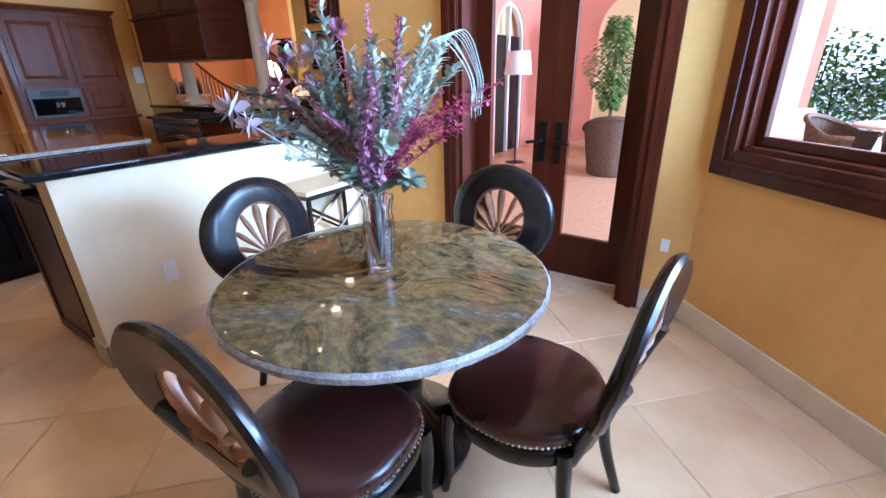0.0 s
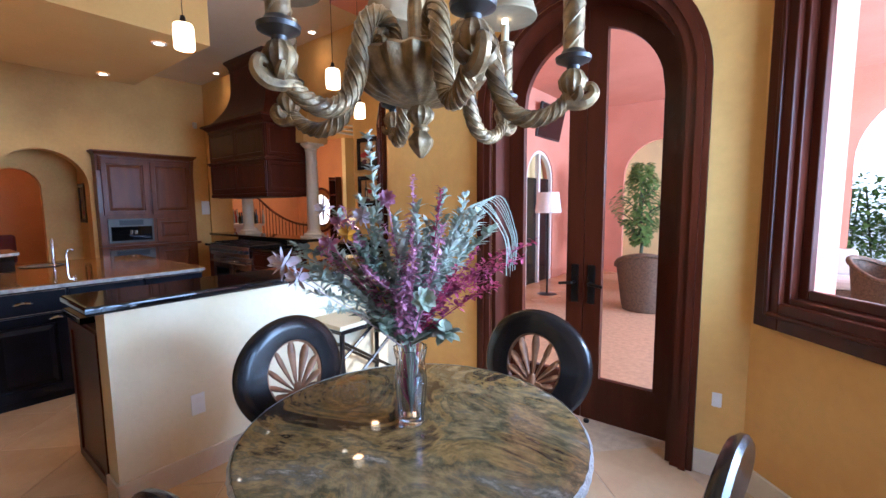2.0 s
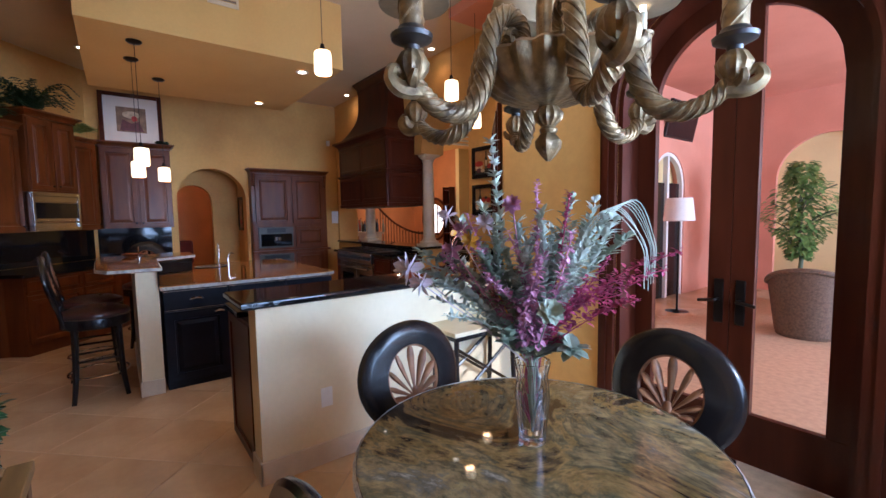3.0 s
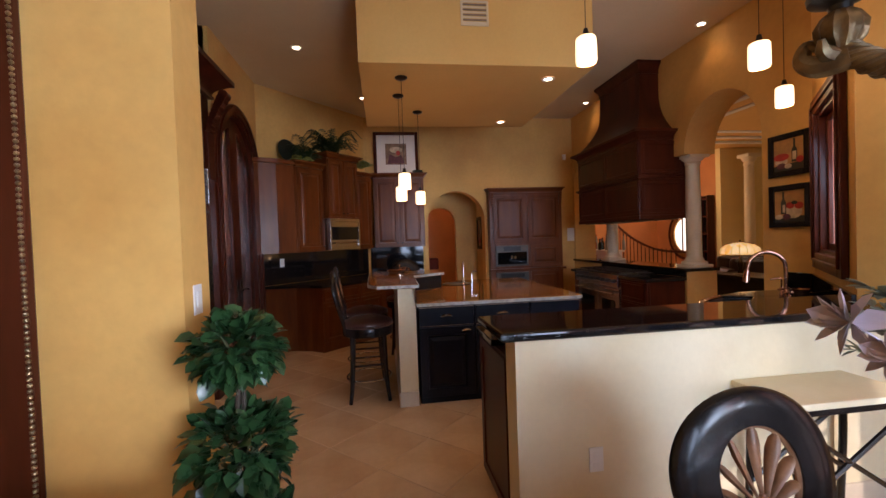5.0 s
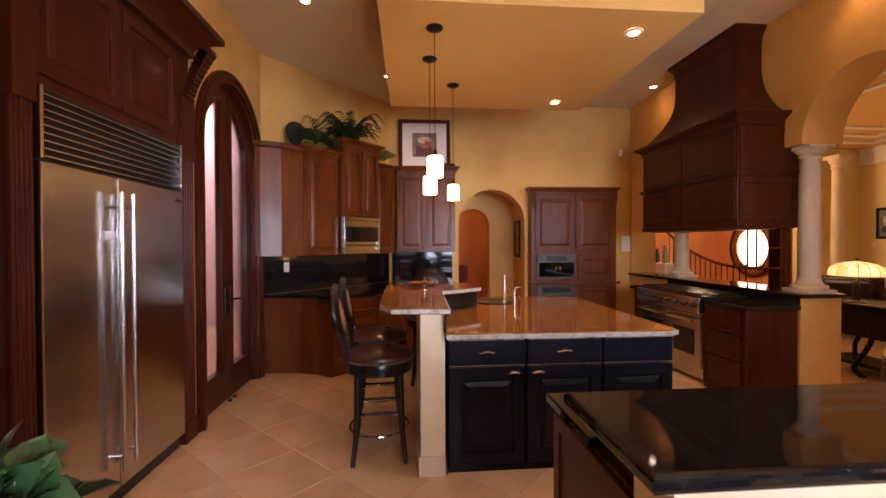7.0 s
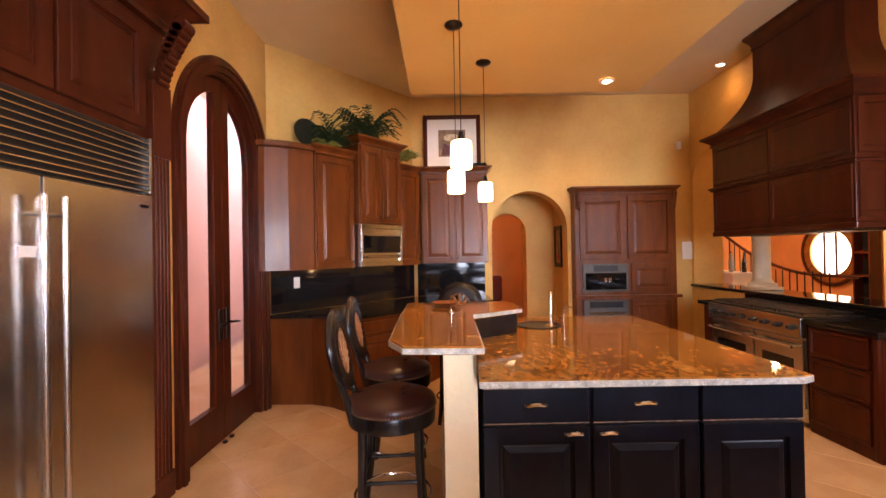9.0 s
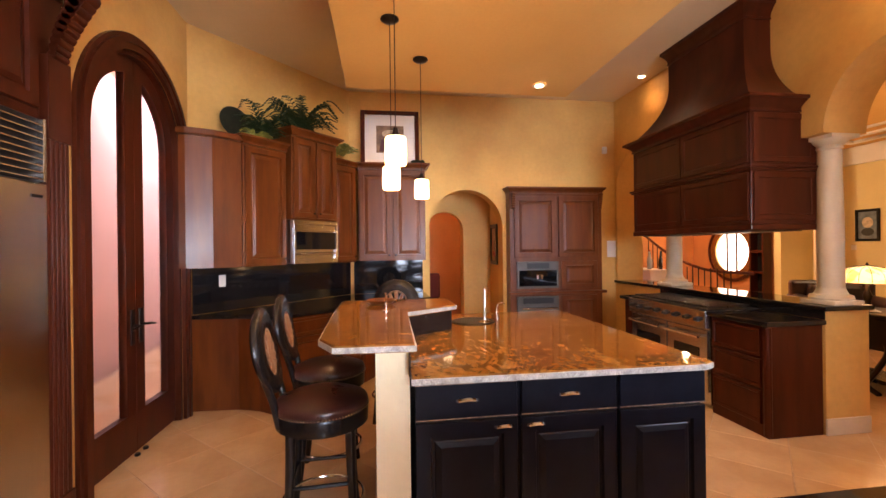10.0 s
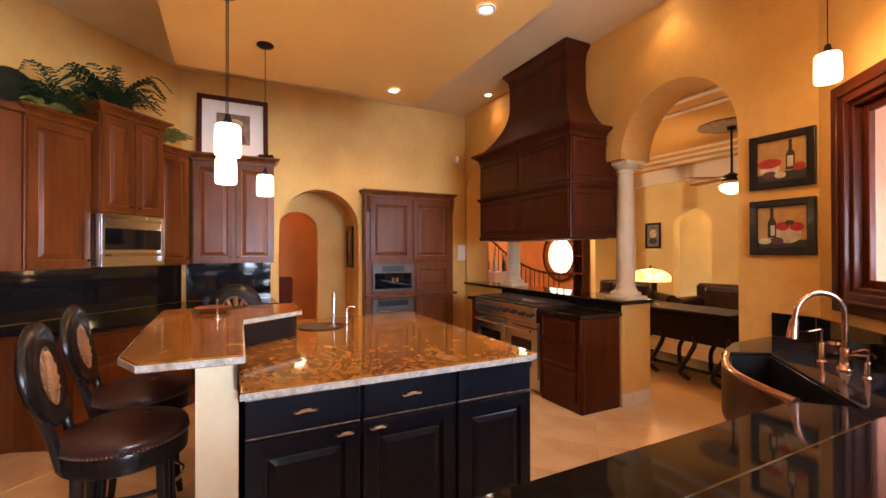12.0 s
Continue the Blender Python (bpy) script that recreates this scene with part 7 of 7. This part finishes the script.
# ---- patio and garden ----
WICKER = mat("brown_wicker", (0.17, 0.11, 0.07), 0.7, 0, 40, 0.3, 90, 0.4, (0.09, 0.055, 0.035))
CUSH = mat("white_cushion", (0.78, 0.77, 0.74), 0.8, 0, 5, 0.05, 60, 0.05)


def wicker_chair(m):
    t = thing("wicker_armchair", m, "round brown wicker patio armchair with a white cushion", "chair", "patio armchairs")
    bm = bm_new()
    n = 40
    rows = []
    for j in range(10):
        f = j / 9
        ring = []
        for i in range(n + 1):
            a = radians(-35) + radians(250) * i / n
            r = 0.30 + 0.08 * f + 0.006 * math.sin(i * 3.1 + j * 3.14)
            ring.append(bm.verts.new((r * math.cos(a), r * math.sin(a), 0.06 + f * (0.55 + 0.20 * max(0, math.sin(a))))))
        rows.append(ring)
    for p, q in zip(rows, rows[1:]):
        for i in range(n):
            bm.faces.new((p[i], p[i + 1], q[i + 1], q[i]))
    bmesh.ops.solidify(bm, geom=bm.faces[:], thickness=0.03)
    part("wicker_shell", bm, WICKER, t, smooth=True)
    bm = bm_new()
    tube(bm, [(0.385 * math.cos(a), 0.385 * math.sin(a), 0.615 + 0.20 * max(0, math.sin(a))) for a in [radians(-35 + 250 * i / 40) for i in range(41)]], 0.03, 8)
    part("rolled_rim", bm, WICKER, t, smooth=True)
    bm = bm_new()
    lathe(bm, [(0.27, 0.0), (0.29, 0.02), (0.31, 0.28), (0.29, 0.30), (0.02, 0.30)], 32)
    part("base", bm, WICKER, t, smooth=True)
    bm = bm_new()
    lathe(bm, [(0.26, 0.30), (0.29, 0.33), (0.29, 0.40), (0.25, 0.43), (0.02, 0.44)], 32)
    part("cushion", bm, CUSH, t, smooth=True)
    return t


w0 = wicker_chair(pose(-1.22, 6.45, -0.02, 0, 0, -170))
copy_thing(w0, pose(-0.55, 7.7, -0.02, 0, 0, 120))
copy_thing(w0, pose(1.35, 7.2, -0.02, 0, 0, 60))
copy_thing(w0, pose(2.3, 8.3, -0.02, 0, 0, 150))
t = thing("patio_table", pose(1.9, 7.3, -0.02), "round white stone patio table", "table")
bm = bm_new()
lathe(bm, [(0.46, 0.70), (0.48, 0.71), (0.48, 0.735), (0.46, 0.745)], 40)
part("top", bm, CUSH, t, smooth=True)
bm = bm_new()
lathe(bm, [(0.26, 0), (0.27, 0.03), (0.10, 0.10), (0.09, 0.60), (0.20, 0.70)], 28)
part("pedestal", bm, WICKER, t, smooth=True)
t = thing("patio_bench", pose(0.75, 8.6, -0.02), "low white cushioned patio bench", "bench")
part("base", boxes((-0.5, 0.5, -0.3, 0.3, 0, 0.26), bevel=0.02), WICKER, t)
part("cushion", boxes((-0.5, 0.5, -0.3, 0.3, 0.26, 0.42), bevel=0.05), CUSH, t)
part("back_cushion", boxes((-0.5, 0.5, 0.16, 0.32, 0.40, 0.80), bevel=0.05), CUSH, t)

FOL = mat("bright_foliage", (0.22, 0.34, 0.09), 0.6, 0, 6, 0.3, 40, 0.05, (0.12, 0.21, 0.05))
rt = random.Random(21)
tr = thing("potted_tree", pose(-1.75, 8.3, -0.02), "leafy potted fig tree on the patio", "tree")
bm = bm_new()
lathe(bm, [(0.16, 0), (0.19, 0.02), (0.25, 0.40), (0.27, 0.44), (0.23, 0.44), (0.21, 0.40), (0.02, 0.39)], 28)
part("pot", bm, WICKER, tr, smooth=True)
bm = bm_new()
tube(bm, smooth_path([(0, 0, 0.3), (0.03, 0.02, 0.8), (-0.02, 0, 1.3), (0.0, 0.02, 1.9)], 6), [0.035 - 0.001 * i for i in range(19)], 8)
for k in range(14):
    a, z = rt.uniform(0, 6.28), rt.uniform(0.8, 1.8)
    tube(bm, smooth_path([(0, 0, z), (0.2 * math.cos(a), 0.2 * math.sin(a), z + 0.2), (0.4 * math.cos(a), 0.4 * math.sin(a), z + 0.3)], 3), 0.010, 5)
part("trunk", bm, STEM, tr)
bm = bm_new()
for k in range(1500):
    a, z = rt.uniform(0, 6.28), rt.uniform(0.75, 2.2)
    r = (0.40 + 0.12 * math.sin(5 * z + 2 * a)) * math.sqrt(rt.random()) * (1 - abs(z - 1.5) / 1.1)
    d = Vector((math.cos(a), math.sin(a), rt.uniform(-0.8, 0.3)))
    leaf(bm, Vector((r * math.cos(a), r * math.sin(a), z)), d, Vector((0, 0, 1)), 0.11, 0.034)
o = part("crown", bm, FOL, tr)


def hedge(m, w, d, h, n, label):
    t = thing("hedge", m, label, "hedge", "garden hedges")
    bm = bm_new()
    for k in range(n):
        x, y, z = rt.uniform(-w / 2, w / 2), rt.uniform(-d / 2, d / 2), rt.uniform(0.1, 1) ** 0.6 * h * (0.8 + 0.25 * math.sin(k * 1.7))
        v = Vector((rt.uniform(-1, 1), rt.uniform(-1.4, 0.4), rt.uniform(-0.4, 0.8)))
        leaf(bm, Vector((x, y, z)), v, Vector((0, 0, 1)), 0.14, 0.05)
    part("leaves", bm, FOL, t)
    bm = bm_new()
    for k in range(24):
        x = rt.uniform(-w / 2, w / 2)
        tube(bm, [(x, 0, 0), (x + rt.uniform(-0.3, 0.3), rt.uniform(-0.2, 0.2), h * 0.9)], 0.02, 5)
    part("stems", bm, STEM, t)


hedge(pose(4.2, 13.5, -0.31), 7, 1.2, 2.3, 9000, "bright green garden hedge beyond the patio arch")
hedge(pose(11.0, 8.0, -0.31, 0, 0, 90), 10, 1.2, 2.0, 1600, "bright green garden hedge along the arcade")
t = thing("wall_sconce", pose(0.9, 9.49, 3.0), "small lit amber wall lantern on the coral wall", "wall lamp")
part("back_plate", boxes((-0.06, 0.06, -0.02, 0, -0.12, 0.12), bevel=0.006), DARKM, t)
bm = bm_new()
lathe(bm, [(0.05, -0.09), (0.08, -0.08), (0.09, 0.08), (0.06, 0.10)], 20, 0, -0.12)
part("shade", bm, glow("lit_amber_glass", (1.0, 0.62, 0.22), 4.0), t, "lit amber shade", smooth=True)
for k, u in enumerate((0.6, 2.6)):
    t = thing("window_%d" % (4 + k), run((-3.3, 4.3), (-3.3, 9.5)) @ pose(u, 0.02, 0), "white framed arched house window facing the patio", "window", kind="structure")
    bm = bm_new()
    arch_band(bm, 0.06, 1.04, 0, 1.9, 0.49, 0.06, 0, 0.08)
    box(bm, 0.52, 0.58, 0, 0.08, 0, 2.4)
    part("window_frame", bm, WHITE, t)
    bm = bm_new()
    box(bm, 0.06, 1.04, 0.05, 0.058, 0, 1.95)
    part("pane", bm, BGLASS, t)
t = thing("patio_rug", pose(-2.65, 6.1, -0.019), "dark plum woven rug on the patio floor", "rug")
part("pile", boxes((-0.55, 0.45, -0.9, 0.9, 0, 0.012), bevel=0.004), mat("plum_rug", (0.05, 0.035, 0.045), 0.95, 0, 30, 0.3, 120, 0.3), t)
t = thing("television", pose(-3.26, 7.7, 2.98, 0, 12, 0), "flat dark television on the coral patio wall", "television")
part("case", boxes((0, 0.05, -0.5, 0.5, -0.3, 0.3), bevel=0.01), BLACK, t)
part("screen", boxes((0.05, 0.053, -0.47, 0.47, -0.27, 0.27)), BGLASS, t)
part("wall_bracket", boxes((-0.06, 0, -0.08, 0.08, -0.08, 0.08), bevel=0.004), DARKM, t)
t = thing("floor_lamp", pose(-2.75, 6.6, -0.02), "patio floor lamp with a white drum shade", "lamp")
bm = bm_new()
lathe(bm, [(0.16, 0), (0.16, 0.02), (0.015, 0.04), (0.015, 1.35)], 20)
part("pole", bm, DARKM, t, smooth=True)
bm = bm_new()
lathe(bm, [(0.20, 1.35), (0.21, 1.36), (0.17, 1.68), (0.16, 1.68)], 28)
part("shade", bm, CUSH, t, "white fabric shade", smooth=True)

bm = bm_new()
v = [bm.verts.new(c) for c in ((-60, 70, -0.3), (80, 70, -0.3), (80, 70, 45), (-60, 70, 45))]
bm.faces.new(v)
tagged(part("backdrop", bm, glow("hazy_bright_sky", (0.95, 0.98, 1.0), 3.0)), "bright hazy sky far beyond the garden", "sky", kind="structure")
# ---- floor tiles ----
def floor_tiles():
    s, g = 0.50, 0.006
    me = {}
    def tile_mesh(k):
        if k not in me:
            bm = bm_new()
            h = s / 2 - g / 2
            box(bm, -h, h, -h, h, -0.012, 0.0, 0.003, 1)
            m = bpy.data.meshes.new("tile")
            bm.to_mesh(m)
            bm.free()
            m.materials.append(TILE)
            me[k] = m
        return me[k]
    c, rest = math.sqrt(0.5), bm_new()
    fl = bpy.data.objects["floor"]
    n = 0
    for i in range(-34, 35):
        for j in range(-34, 35):
            x, y = -3.5 + s * c * (i - j), 1.5 + s * c * (i + j)
            if not (-12 < x < 2.4 and -2.3 < y < 9.8):
                continue
            if x > 0.1 and x + y > 2.88 + 0.5:
                continue
            if y > 2.9 and x > -2.5:
                continue
            if -6.6 < x < 1.2 and -1.6 < y < 3.4 and n < 290 and x + y < 3.2:
                o = new("tile", tile_mesh(0))
                o.parent = fl
                o.matrix_local = pose(x, y, 0, 0, 0, 45)
                n += 1
            else:
                h = (s - g) / 2 * math.sqrt(2)
                rest.faces.new([rest.verts.new(p) for p in ((x - h, y, 0), (x, y - h, 0), (x + h, y, 0), (x, y + h, 0))])
    o = part("far_tiles", rest, TILE, fl)
    o["kind"] = "stuff"
floor_tiles()
